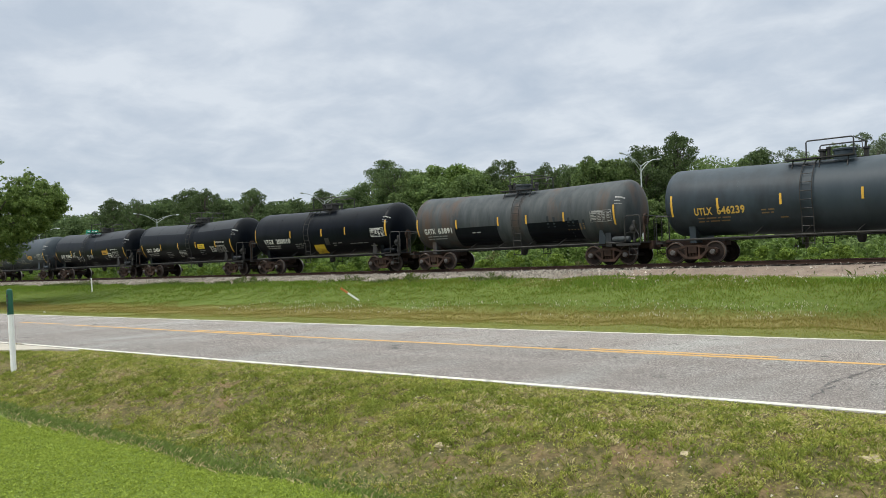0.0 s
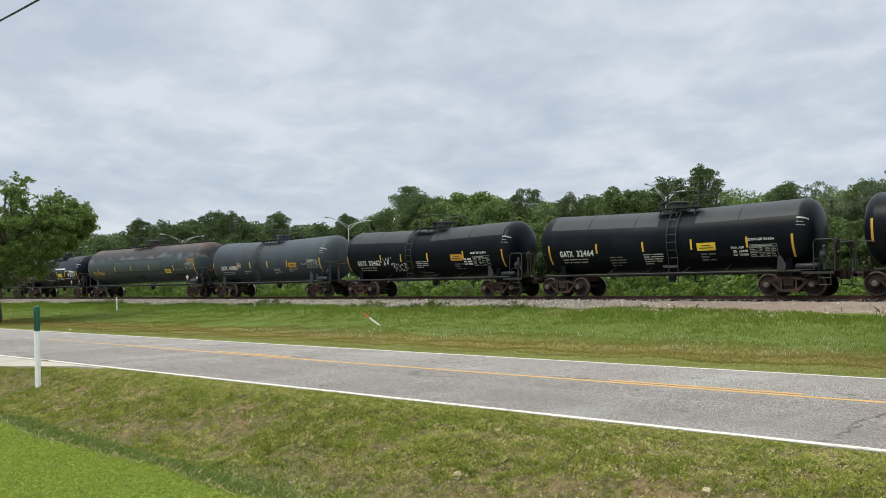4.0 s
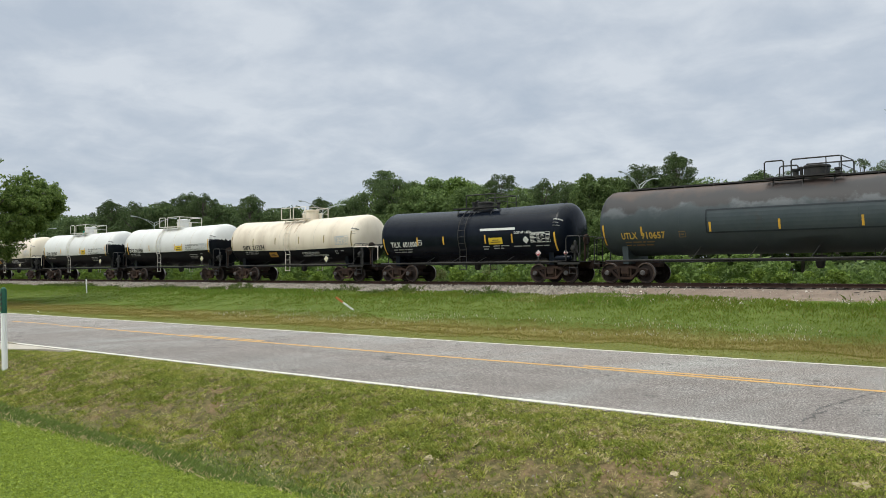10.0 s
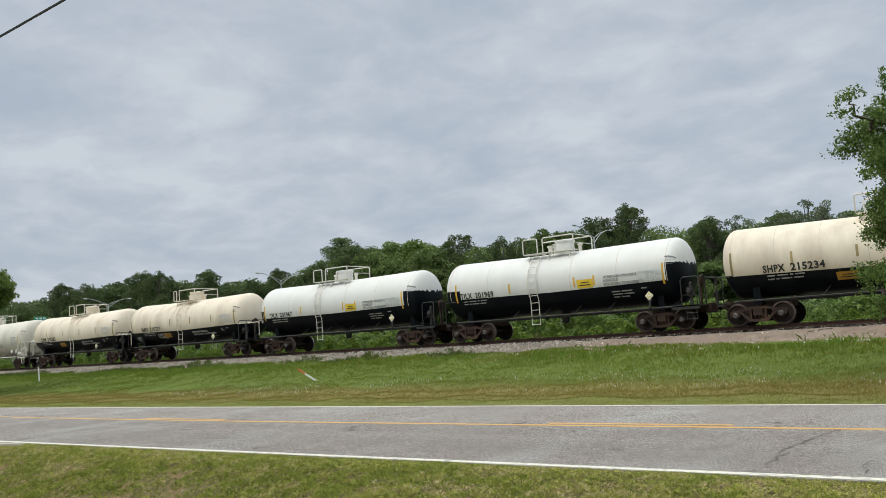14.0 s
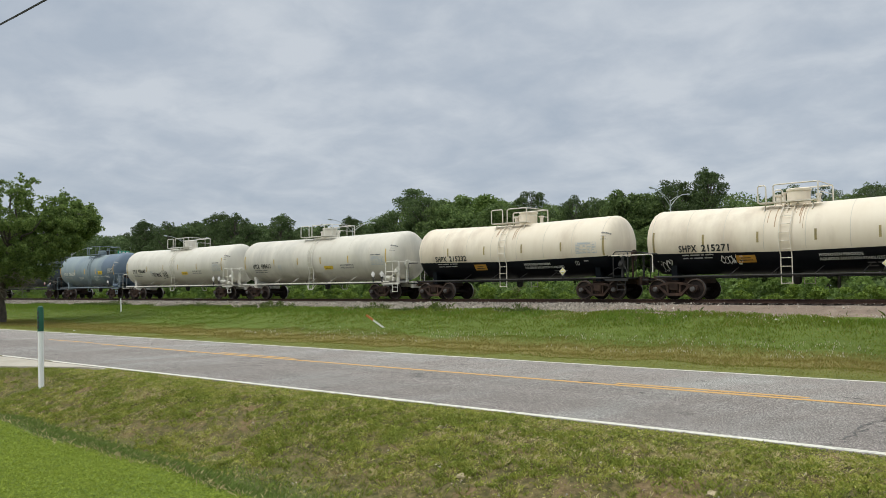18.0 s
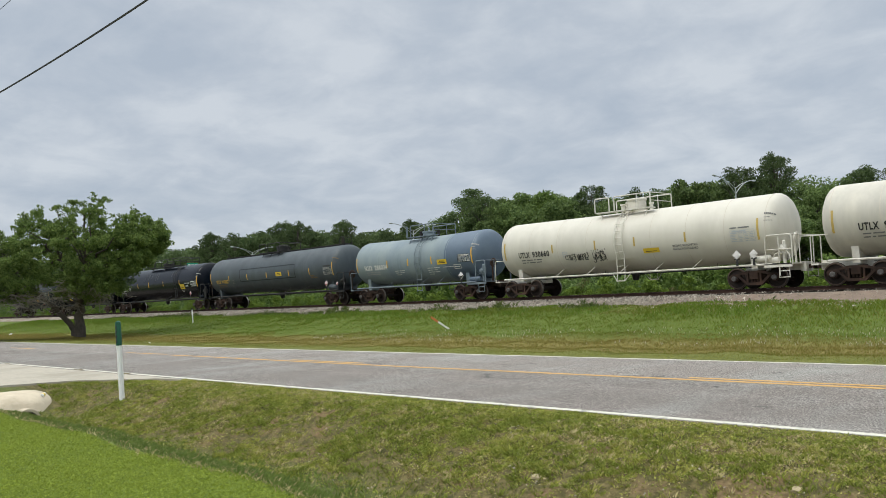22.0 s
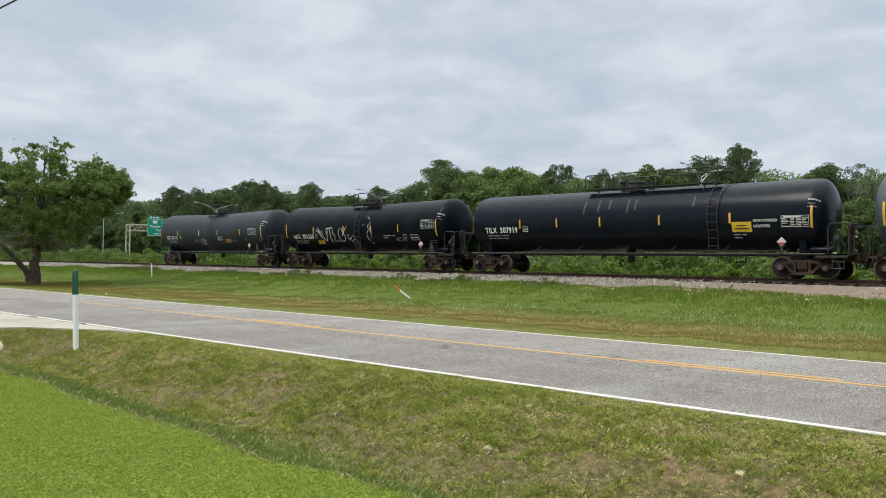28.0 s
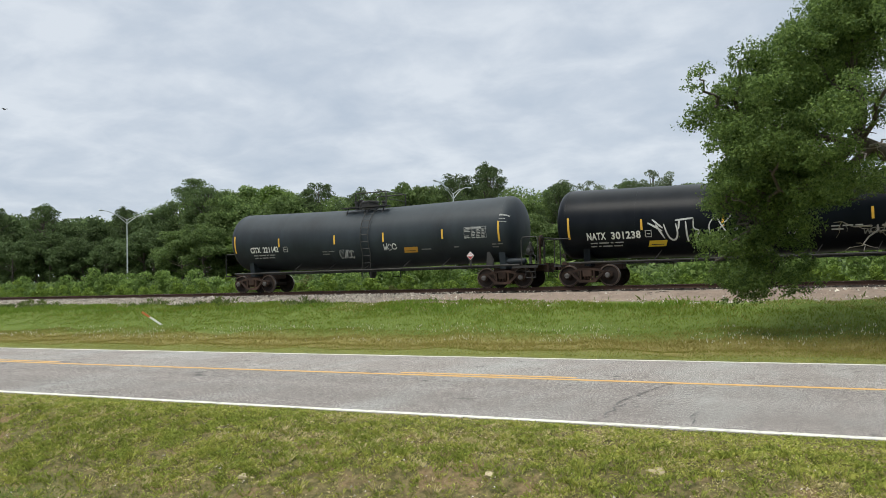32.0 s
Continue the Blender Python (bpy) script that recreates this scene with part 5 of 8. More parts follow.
    # reflective stripes
    for i, s in enumerate(stripes):
        x, zmid, hgt = s if isinstance(s, tuple) else (s, None, None)
        end = i in (0, len(stripes) - 1)
        hgt = hgt or (0.90 if end else 0.44)
        zmid = zmid or (ze if end else zs)
        m = Mesh()
        tank.patch(m, x - 0.045, x + 0.045, zmid - hgt / 2, zmid + hgt / 2)
        part("reflective_stripe", m, M[tape], car)
    if mark:
        text, x, z, height, ink, width = mark
        if style == "cream":
            z += 0.07
        words = text.split()
        total = len(text) + 0.0
        xx = x
        for wd in words:
            w = width * len(wd) / total
            part("lettering", tank_writing(tank, wd, xx, z, height, w), M[ink], car, smooth=0)
            xx += w + width / total
        m = Mesh()
        bars(tank, m, x + 0.12, z - 0.17, [(0.30, 0.42, 0.12, 0.36), (0.25, 0.12, 0.40, 0.36)], 0.05, 0.13)
        part("stencil_text", m, M[{"ink_white": "ink_dim", "ink_yellow": "ink_rust", "ink_black": below or "ink_grey"}[ink]], car, smooth=0)
        xe = tank.x1 - 0.66
        for i, w in enumerate((0.42, 0.27, 0.33)):
            m = Mesh()
            for j in range(6):
                a, b = xe + w * j / 6, xe + w * (j + (0.8 if i == 0 else 0.7)) / 6
                tank.patch(m, a, b, tank.zc(xe) + 0.52 - i * 0.14, tank.zc(xe) + (0.59 if i == 0 else 0.55) - i * 0.14, 0, 0.025)
            part("end_stencil", m, M[{"ink_white": "ink_dim", "ink_yellow": "ink_rust", "ink_black": "ink_grey"}[ink]], car, smooth=0)
    if extra:
        extra(car, tank, L)
    car.location = (x_left, TRACK_Y, RAIL_Z)
    CARS.append((car, x_left))
    return car


CARS = []


def data_panel(car, tank, x, z, w=0.95, h=0.62, ink="ink_dim", seed=1):
    """A stencilled service panel: a ruled frame with a heading and columns of unreadable lines."""
    r = random.Random(seed)
    m = Mesh()
    e = 0.014
    head = h * 0.20
    for a, b, c, d in ((x, x + w, z, z + e), (x, x + w, z + h - e, z + h), (x, x + e, z, z + h), (x + w - e, x + w, z, z + h), (x, x + w, z + h - head, z + h - head + e)):
        tank.patch(m, a, b, c, d)
    cols = [x + w * f for f in (0.0, 0.34, 0.56, 0.78, 1.0)]
    for c in cols[1:-1]:
        tank.patch(m, c - e / 2, c + e / 2, z, z + h - head)
    tank.patch(m, x + w * 0.08, x + w * r.uniform(0.55, 0.9), z + h - head * 0.72, z + h - head * 0.28)
    rows = 6
    for i in range(rows):
        zz = z + (h - head) * (i + 0.28) / rows
        for c0, c1 in zip(cols[:-1], cols[1:]):
            if r.random() < 0.12:
                continue
            a = c0 + 0.03
            b = a + (c1 - c0 - 0.06) * r.uniform(0.5, 1.0)
            tank.patch(m, a, b, zz, zz + (h - head) / rows * 0.46)
    part("service_panel", m, M[ink], car, smooth=0)


def label_plate(car, tank, x, z, w, h, mat="label_yellow", lean=0.0, lines=2):
    m = Mesh()
    tank.patch(m, x, x + w, z, z + h, 0, 0.014, lean)
    p = part("warning_label", m, M[mat], car, smooth=0)
    if lines:
        m = Mesh()
        for i in range(lines):
            tank.patch(m, x + (0.15 + 0.1 * i) * w + lean * 0.5, x + (0.85 - 0.1 * i) * w + lean * 0.5, z + h * (0.28 + 0.3 * i), z + h * (0.39 + 0.3 * i), 0, 0.018)
        part("label_print", m, M["ink_black"] if mat != "label_orange" else M["ink_black"], p, smooth=0)


def hazard_diamond(car, x, z, s, y, inner, lower=None):
    """An upright diamond plate in its holder, with an inner field, a lower field and a band."""
    def diamond(k, yy, half=False):
        m = Mesh()
        pts = [(x - k, yy, z), (x, yy, z - k), (x + k, yy, z)] + ([] if half else [(x, yy, z + k)])
        n = len(pts)
        back = [(a, yy + 0.006, c) for a, _, c in pts]
        m.add(pts + back, [tuple(range(n)), tuple(range(n, 2 * n))[::-1], *[(i, n + i, n + (i + 1) % n, (i + 1) % n) for i in range(n)]])
        return m

    p = part("placard", diamond(s, y), M["placard"], car, "white diamond placard", smooth=0)
    part("placard_field", diamond(s * 0.84, y - 0.008), M[inner], p, smooth=0)
    if lower:
        part("placard_lower", diamond(s * 0.84, y - 0.016, True), M[lower], p, smooth=0)
    m = Mesh()
    m.box(x - s * 0.46, x + s * 0.46, y - 0.026, y - 0.018, z - s * 0.15, z + s * 0.17)
    part("placard_band", m, M["placard"], p, smooth=0)
    m = Mesh()
    m.box(x - s * 0.25, x + s * 0.25, y + 0.008, y + 0.022, 1.0, z + s * 0.3)
    m.box(x - s * 0.62, x + s * 0.62, y + 0.006, y + 0.020, z - s * 1.05, z - s * 0.75)
    part("placard_holder", m, M["steel_black"], car)


def placard(car, tank, x, z, s=0.18):
    hazard_diamond(car, x, z, s, -(tank.r + 0.015), "placard_pink", "placard_red")


def small_lines(car, tank, x, z, rows, ink="ink_dim", h=0.05, gap=0.12):
    m = Mesh()
    bars(tank, m, x, z, rows, h, gap)
    part("stencil_text", m, M[ink], car, smooth=0)


# couplings, from the head of the train to its end, at the clip's start
JOINT = [0.9, -16.22, -30.90, -45.51, -60.32, -75.17, -89.90, -109.93, -124.40, -138.60, -152.57, -167.58, -181.68, -196.52, -213.63, -230.94, -244.27, -264.34, -285.10, -302.61, -321.0]


def spray(car, tank, path, w, ink="chalk"):
    """One sprayed stroke along a bent line, its ends thinner."""
    pts = [Vector(p) for p in path]
    for _ in range(2):
        pts = [pts[0]] + [q for a, b in zip(pts[:-1], pts[1:]) for q in (a.lerp(b, 0.25), a.lerp(b, 0.75))] + [pts[-1]]
    m = Mesh()
    n = len(pts)
    rows = []
    for i, p in enumerate(pts):
        d = (pts[min(i + 1, n - 1)] - pts[max(i - 1, 0)]).normalized()
        h = w * (0.45 + 0.55 * math.sin(math.pi * i / (n - 1))) / 2
        rows += [tank.on(p.x - d.y * h, p.y + d.x * h, 0.012), tank.on(p.x + d.y * h, p.y - d.x * h, 0.012)]
    m.add(rows, [(2 * i, 2 * i + 1, 2 * i + 3, 2 * i + 2) for i in range(n - 1)])
    part("sprayed_stroke", m, M[ink], car, smooth=0)


def scribble(car, tank, x0, x1, z0, z1, count, ink, seed, width=0.022):
    """Sprayed scrawl with no meaning: loops and slashes."""
    r = random.Random(seed)
    for k in range(count):
        cx = x0 + (x1 - x0) * (k + 0.5) / count
        w, h = (x1 - x0) / count * 0.75, (z1 - z0) / 2
        cz = (z0 + z1) / 2 + r.uniform(-0.12, 0.12) * h
        m = Mesh()
        kind = r.randrange(4)
        if kind == 0:
            pts = [(cx + w * 0.6 * math.cos(a), cz + h * 0.8 * math.sin(a)) for a in np.linspace(0.4, 5.8, 14)]
        elif kind == 1:
            pts = [(cx - w * 0.5, cz + h), (cx - w * 0.3, cz - h * 0.9), (cx + w * 0.1, cz + h * 0.3), (cx + w * 0.3, cz - h * 0.8), (cx + w * 0.6, cz + h)]
        elif kind == 2:
            pts = [(cx - w * 0.6, cz + h * 0.9), (cx + w * 0.4, cz + h * 0.7), (cx - w * 0.3, cz), (cx + w * 0.5, cz - h * 0.3), (cx - w * 0.5, cz - h)]
        else:
            pts = [(cx, cz + h), (cx - w * 0.1, cz - h), (cx + w * 0.6, cz - h * 0.9), (cx + w * 0.5, cz - h * 0.2)]
        pts = [(a + r.uniform(-0.03, 0.03), b + r.uniform(-0.03, 0.03)) for a, b in pts]
        tank.line(m, pts, width * r.uniform(0.7, 1.4))
        part("graffiti", m, M[ink], car, smooth=0)


def frame_box(car, tank, x0, x1, z0, z1, ink, bars_in=1):
    m = Mesh()
    w = 0.03
    for a, b, c, d in ((x0, x1, z0, z0 + w), (x0, x1, z1 - w, z1), (x0, x0 + w, z0, z1), (x1 - w, x1, z0, z1)):
        tank.patch(m, a, b, c, d)
    for k in range(bars_in):
        zz = z0 + (z1 - z0) * (k + 1) / (bars_in + 1)
        tank.patch(m, x0 + 0.07, x1 - 0.07, zz - 0.025, zz + 0.025)
    part("stencil_box", m, M[ink], car, smooth=0)


def wording(car, tank, text, x, z, height, ink, width):
    """One part for each word of the line."""
    def wide(t):
        return max(p[0] for p in letters(t, height)[0])

    words = text.split()
    k = width / wide(text) if width else 1.0
    for i, word in enumerate(words):
        w = wide(word)
        at = wide(" ".join(words[:i + 1])) - w
        part("lettering", tank_writing(tank, word, x + at * k, z, height, w * k), M[ink], car, smooth=0)


def colour_patch(car, tank, x0, x1, z0, z1, mat, name="paint_patch", lean=0.0):
    m = Mesh()
    tank.patch(m, x0, x1, z0, z1, 0, 0.008, lean)
    part(name, m, M[mat], car, smooth=0)


def side_jacket(car, tank, x0, x1, z0, z1, mat):
    """A raised panel on the flank."""
    m = Mesh()
    nx, nz = 8, 6
    pts = [tank.on(x0 + (x1 - x0) * i / nx, z0 + (z1 - z0) * j / nz, 0.004) for j in range(nz + 1) for i in range(nx + 1)]
    w = nx + 1
    m.add(pts, [(j * w + i, j * w + i + 1, (j + 1) * w + i + 1, (j + 1) * w + i) for j in range(nz) for i in range(nx)])
    rim = [(x0, z0), (x1, z0), (x1, z1), (x0, z1)]
    for (xa, za), (xb, zb) in zip(rim, rim[1:] + rim[:1]):
        for k in range(6):
            f = [(xa + (xb - xa) * t, za + (zb - za) * t) for t in (k / 6, (k + 1) / 6)]
            q = [tank.on(*f[0], -0.02), tank.on(*f[1], -0.02), tank.on(*f[1], 0.004), tank.on(*f[0], 0.004)]
            m.add(q, [(0, 1, 2, 3)])
    p = part("side_jacket", m, M[mat], car, "raised flat panel on the flank", smooth=0)
    for (xa, za), (xb, zb) in zip(rim, rim[1:] + rim[:1]):
        m = Mesh()
        tank.line(m, [(xa + (xb - xa) * i / 6, za + (zb - za) * i / 6) for i in range(7)], 0.03)
        part("edge_strip", m, M["tank_grey"], p, smooth=0)


def fixing_bracket(car, tank, x, ink="steel_black"):
    """The small gusset plate beside the end platform."""
    m = Mesh()
    m.extrude([(x - 0.16, 0.98), (x + 0.16, 0.98), (x + 0.22, 1.25), (x + 0.02, 1.62), (x - 0.10, 1.62)], -1.46, -1.42)
    part("placard_holder", m, M[ink], car)


def build_train():
    J = JOINT
    ln = [J[i] - J[i + 1] for i in range(20)]

    # how far each barrel's two heads lie from their usual place
    heads = [(-0.25, 0), (-0.34, 0.11), (-0.30, -0.03), (-0.32, -0.02), (-0.06, 0.07), (-0.2, 0.22), (-0.4, -0.2), (-0.08, -0.14), (-0.3, 0.3), (-0.6, 0.0),
             (-0.1, -0.4), (-0.5, -0.02), (0.05, -0.05), (-0.15, 0.6), (-0.23, 0.28), (-0.2, 0.28), (-0.45, -0.4), (-0.13, -0.25), (-0.48, -0.03), (-0.3, -0.4)]

    def car(i, label, body, **kw):
        return tank_car("tank_car", label, J[i + 1], ln[i], body, ends=heads[i], **kw)

    def rust_runs(c, k, x, count, seed):
        r = random.Random(seed)
        for j in range(count):
            xx = x + r.uniform(-0.75, 0.75)
            zt = k.top - r.uniform(0.02, 0.25)
            colour_patch(c, k, xx, xx + r.uniform(0.02, 0.05), zt - r.uniform(0.25, 1.0), zt, "rust_streak", "rust_run")

    def x0_(c, k, L):
        data_panel(c, k, 13.9, 1.98, 1.1, 0.5, "ink_rust", 3)
        small_lines(c, k, 4.9, 2.05, [(0.2, 0.25), (0.3, 0.1)], "ink_rust")
        small_lines(c, k, 5.6, 1.72, [(0.3,)], "ink_rust")
        placard(c, k, L - 3.0, 1.5)

    car(0, "slate grey tank car with worn yellow lettering", "tank_slate", style="grey", sag=0.17, radius=1.45, top=4.1, ladder=6.66, plat=(5.75, 8.3), man=7.75, x1=16.0,
        stripes=[1.11, 3.13, 5.68, 8.65, 11.8, 15.5], mark=("UTLX 646239", 2.09, 2.02, 0.29, "ink_yellow", 2.15), extra=x0_)

    def x1_(c, k, L):
        colour_patch(c, k, 3.55, 6.35, 1.22, 2.16, "tank_black")
        colour_patch(c, k, 8.2, 11.1, 1.16, 2.16, "tank_black")
        data_panel(c, k, 11.75, 2.02, 1.1, 0.52, "ink_dim", 4)
        small_lines(c, k, 4.7, 1.85, [(0.2, 0.25)], "ink_dim")
        for j, x in enumerate((9.35, 9.7, 10.5, 10.75, 11.3)):
            colour_patch(c, k, x, x + 0.12, 1.9, 2.45 - 0.07 * j, "tank_grey", "paint_streak")
        for j in range(6):
            colour_patch(c, k, 10.45 + j * 0.17, 10.52 + j * 0.17, 1.72, 2.0, "ink_rust", "worn_lettering")
        fixing_bracket(c, k, 12.35, "tank_grey")

    car(1, "rust-stained grey tank car with black painted-over patches", "tank_rusty", style="grey", sag=0.13, radius=1.42, top=3.97, ladder=7.55, plat=(6.3, 8.3), man=7.1,
        stripes=[0.92, 3.69, 6.43, 8.16, 10.31, 12.98], zs=2.36, ze=2.3, mark=("GATX 63891", 1.4, 1.94, 0.27, "ink_white", 1.95), extra=x1_)

    def x2_(c, k, L):
        label_plate(c, k, 6.5, 1.2, 0.95, 0.54, "label_yellow", 0.15, 0)
        colour_patch(c, k, 7.75, 8.15, 1.7, 2.12, "ink_black")
        data_panel(c, k, 11.8, 2.0, 1.1, 0.5, "ink_white", 5)
        small_lines(c, k, 4.9, 1.82, [(0.25, 0.35, 0.3), (0.4, 0.3), (0.3, 0.3)], "ink_grey")
        small_lines(c, k, 8.4, 1.75, [(0.4, 0.35), (0.3,)], "ink_grey")
        small_lines(c, k, 9.9, 1.68, [(0.5, 0.5, 0.35)], "ink_grey")
        small_lines(c, k, 11.5, 1.5, [(0.12, 0.3), (0.3,)], "ink_dim")
        fixing_bracket(c, k, 12.2)

    car(2, "matt black tank car with white lettering and a yellow label", "tank_black", sag=0.11, radius=1.42, top=3.99, ladder=6.2, plat=(5.6, 8.1), man=7.1,
        stripes=[0.95, 4.57, 7.55, 9.66, 13.01], mark=("VTGX 200010", 1.85, 1.95, 0.28, "ink_white", 2.66), extra=x2_)

    def sheen(xa, xb):
        return lambda x, s: 1 if s > 0.47 and 1.3 < x < 13.1 and not xa < x < xb else 0

    def x3_(c, k, L):
        label_plate(c, k, 8.87, 1.95, 0.83, 0.33, "label_yellow")
        data_panel(c, k, 11.12, 1.62, 1.12, 0.5, "ink_dim", 6)
        wording(c, k, "DOT-SP 21134", 11.1, 2.28, 0.1, "ink_white", 1.05)
        wording(c, k, "FRA AIP", 10.35, 1.98, 0.09, "ink_white", 0.55)
        wording(c, k, "SR 13440", 10.42, 1.83, 0.09, "ink_white", 0.62)
        wording(c, k, "SR 13450", 10.42, 1.69, 0.09, "ink_white", 0.62)
        small_lines(c, k, 4.55, 1.78, [(0.3, 0.3), (0.35, 0.4), (0.3, 0.45), (0.2, 0.2)], "ink_grey")
        small_lines(c, k, 6.3, 1.85, [(0.4, 0.5), (0.3, 0.6), (0.45, 0.4), (0.5, 0.3), (0.4,)], "ink_dim", 0.05, 0.10)
        small_lines(c, k, 9.0, 1.78, [(0.3, 0.3), (0.35,), (0.3, 0.25)], "ink_grey")
        colour_patch(c, k, 7.05, 7.7, 1.28, 1.38, "ink_dim")
        fixing_bracket(c, k, 12.4)

    car(3, "black tank car with a worn grey top and yellow label", ["tank_black", "top_sheen"], sag=0.14, radius=1.43, top=4.0, ladder=7.75, plat=(6.7, 8.8), man=7.45, tone=sheen(6.97, 8.75), cuts=(1.3, 6.97, 8.75, 13.1),
        stripes=[1.25, 3.92, 6.32, 8.62, 11.04, 12.86], zs=2.23, ze=2.03, mark=("GATX 32464", 1.84, 1.92, 0.27, "ink_white", 1.9), extra=x3_)

    def x4_(c, k, L):
        label_plate(c, k, 9.6, 1.96, 0.83, 0.34, "label_orange")
        data_panel(c, k, 11.15, 1.66, 1.12, 0.5, "ink_dim", 7)
        wording(c, k, "DOT-SP 21134", 11.05, 2.28, 0.1, "ink_white", 1.05)
        small_lines(c, k, 10.5, 1.98, [(0.2, 0.25), (0.2, 0.3), (0.2, 0.3)], "ink_white", 0.08, 0.13)
        small_lines(c, k, 6.95, 1.95, [(0.4, 0.5), (0.5, 0.35), (0.4, 0.45), (0.5,)], "ink_dim", 0.05, 0.10)
        colour_patch(c, k, 7.1, 8.0, 1.2, 1.4, "ink_grey")
        small_lines(c, k, 9.8, 1.75, [(0.45, 0.3), (0.35,), (0.4, 0.2)], "ink_grey")
        scribble(c, k, 4.25, 5.1, 1.85, 2.3, 3, "chalk", 3, 0.018)
        scribble(c, k, 5.0, 6.2, 1.5, 1.95, 4, "chalk", 5, 0.02)
        fixing_bracket(c, k, 12.4)

    car(4, "black tank car with a worn grey top and white scrawl", ["tank_black", "top_sheen"], sag=0.14, radius=1.43, top=4.0, ladder=6.5, plat=(6.2, 8.7), man=7.9, tone=sheen(6.2, 8.0), cuts=(1.3, 6.2, 8.0, 13.1),
        stripes=[1.2, 4.1, 5.79, 7.88, 10.5, 13.15], zs=2.23, ze=2.0, mark=("GATX 32462", 2.05, 1.88, 0.27, "ink_white", 1.95), extra=x4_)

    def x5_(c, k, L):
        label_plate(c, k, 9.97, 1.96, 0.82, 0.31, "label_orange")
        data_panel(c, k, 11.9, 1.9, 1.12, 0.52, "ink_dim", 8)
        wording(c, k, "FRA AIP", 11.3, 2.1, 0.1, "ink_dim", 0.55)
        small_lines(c, k, 4.8, 1.78, [(0.3, 0.4), (0.35,)], "ink_dim")
        small_lines(c, k, 8.3, 1.86, [(0.3, 0.3), (0.3, 0.3), (0.4, 0.4), (0.25,)], "ink_dim", 0.05, 0.1)
        small_lines(c, k, 9.95, 1.82, [(0.4, 0.4), (0.35,)], "ink_dim")
        frame_box(c, k, 4.25, 4.5, 2.1, 2.38, "ink_white")
        fixing_bracket(c, k, 12.45, "tank_slate")

    car(5, "slate grey tank car with white lettering and orange label", "tank_mid", style="grey", sag=0.13, radius=1.43, top=4.0, ladder=6.5, plat=(6.0, 8.5), man=7.55,
        stripes=[1.08, 4.13, 5.64, 7.65, 9.8, 13.2], zs=2.23, ze=2.05, mark=("GATX 63885", 2.04, 1.94, 0.27, "ink_white", 2.03), extra=x5_)

    def x6_(c, k, L):
        side_jacket(c, k, 5.7, 13.58, 2.14, 3.08, "tank_panel")
        label_plate(c, k, 14.1, 1.93, 0.85, 0.3, "label_yellow")
        small_lines(c, k, 15.6, 2.12, [(0.4, 0.25, 0.5)], "ink_rust", 0.09)
        data_panel(c, k, 17.25, 2.15, 1.1, 0.5, "ink_dim", 9)
        colour_patch(c, k, 17.5, 18.5, 2.6, 2.95, "ink_rust", "rust_stain")
        placard(c, k, 17.65, 1.5, 0.2)
        placard(c, k, 19.0, 1.45, 0.13)
        small_lines(c, k, 13.2, 2.0, [(0.35,), (0.25,)], "ink_rust")
        frame_box(c, k, 4.45, 4.75, 1.98, 2.24, "ink_rust")
        colour_patch(c, k, 15.3, 17.0, 1.72, 1.8, "tank_black", "scrape")
        colour_patch(c, k, 15.8, 16.8, 1.42, 1.48, "tank_black", "scrape")

    car(6, "long grey tank car with a rust and soot stained top", "tank_rust_top", style="lpg", sag=0.0, radius=1.5, top=4.24, ladder=18.85, plat=(7.95, 10.85), man=9.7, x1=19.45,
        stripes=[0.85, (2.73, 2.3, 0.4), (5.85, 2.38, 0.4), (8.67, 2.39, 0.4), (11.69, 2.4, 0.4), (15.44, 2.3, 0.45), 18.5], ze=2.17, mark=("UTLX 910657", 1.72, 1.98, 0.27, "ink_yellow", 2.1), extra=x6_)

    def x7_(c, k, L):
        colour_patch(c, k, 8.15, 10.35, 2.62, 2.74, "ink_white", "white_bar")
        label_plate(c, k, 8.7, 1.93, 0.86, 0.33, "label_yellow")
        m = Mesh()
        k.diamond(m, 10.98, 2.1, 0.19, 0, 0.014)
        part("diamond", m, M["ink_white"], c, smooth=0)
        data_panel(c, k, 11.25, 1.96, 1.15, 0.5, "ink_white", 10)
        wording(c, k, "DOT-SP 14832", 10.3, 2.42, 0.11, "ink_white", 1.05)
        placard(c, k, 11.75, 1.42, 0.17)
        placard(c, k, 13.3, 1.42, 0.13)
        small_lines(c, k, 8.3, 1.8, [(0.4,), (0.3,)], "ink_dim")
        small_lines(c, k, 8.95, 1.82, [(0.4, 0.5), (0.35, 0.2)], "ink_dim")
        small_lines(c, k, 10.2, 1.78, [(0.5, 0.4)], "ink_dim")
        small_lines(c, k, 11.5, 1.78, [(0.4, 0.3)], "ink_dim")
        frame_box(c, k, 3.85, 4.12, 2.0, 2.28, "ink_white")

    car(7, "glossy black tank car with white bar and yellow label", "tank_gloss", sag=0.09, radius=1.42, top=3.93, ladder=7.0, plat=(6.0, 8.8), man=7.5,
        stripes=[1.25, 3.81, 5.68, 8.48, 10.16, 12.65], zs=2.2, ze=1.98, mark=("TILX 601000", 1.8, 1.93, 0.27, "ink_white", 1.98), extra=x7_)

    cream = lambda x, s: 0 if s > -0.37 else 1

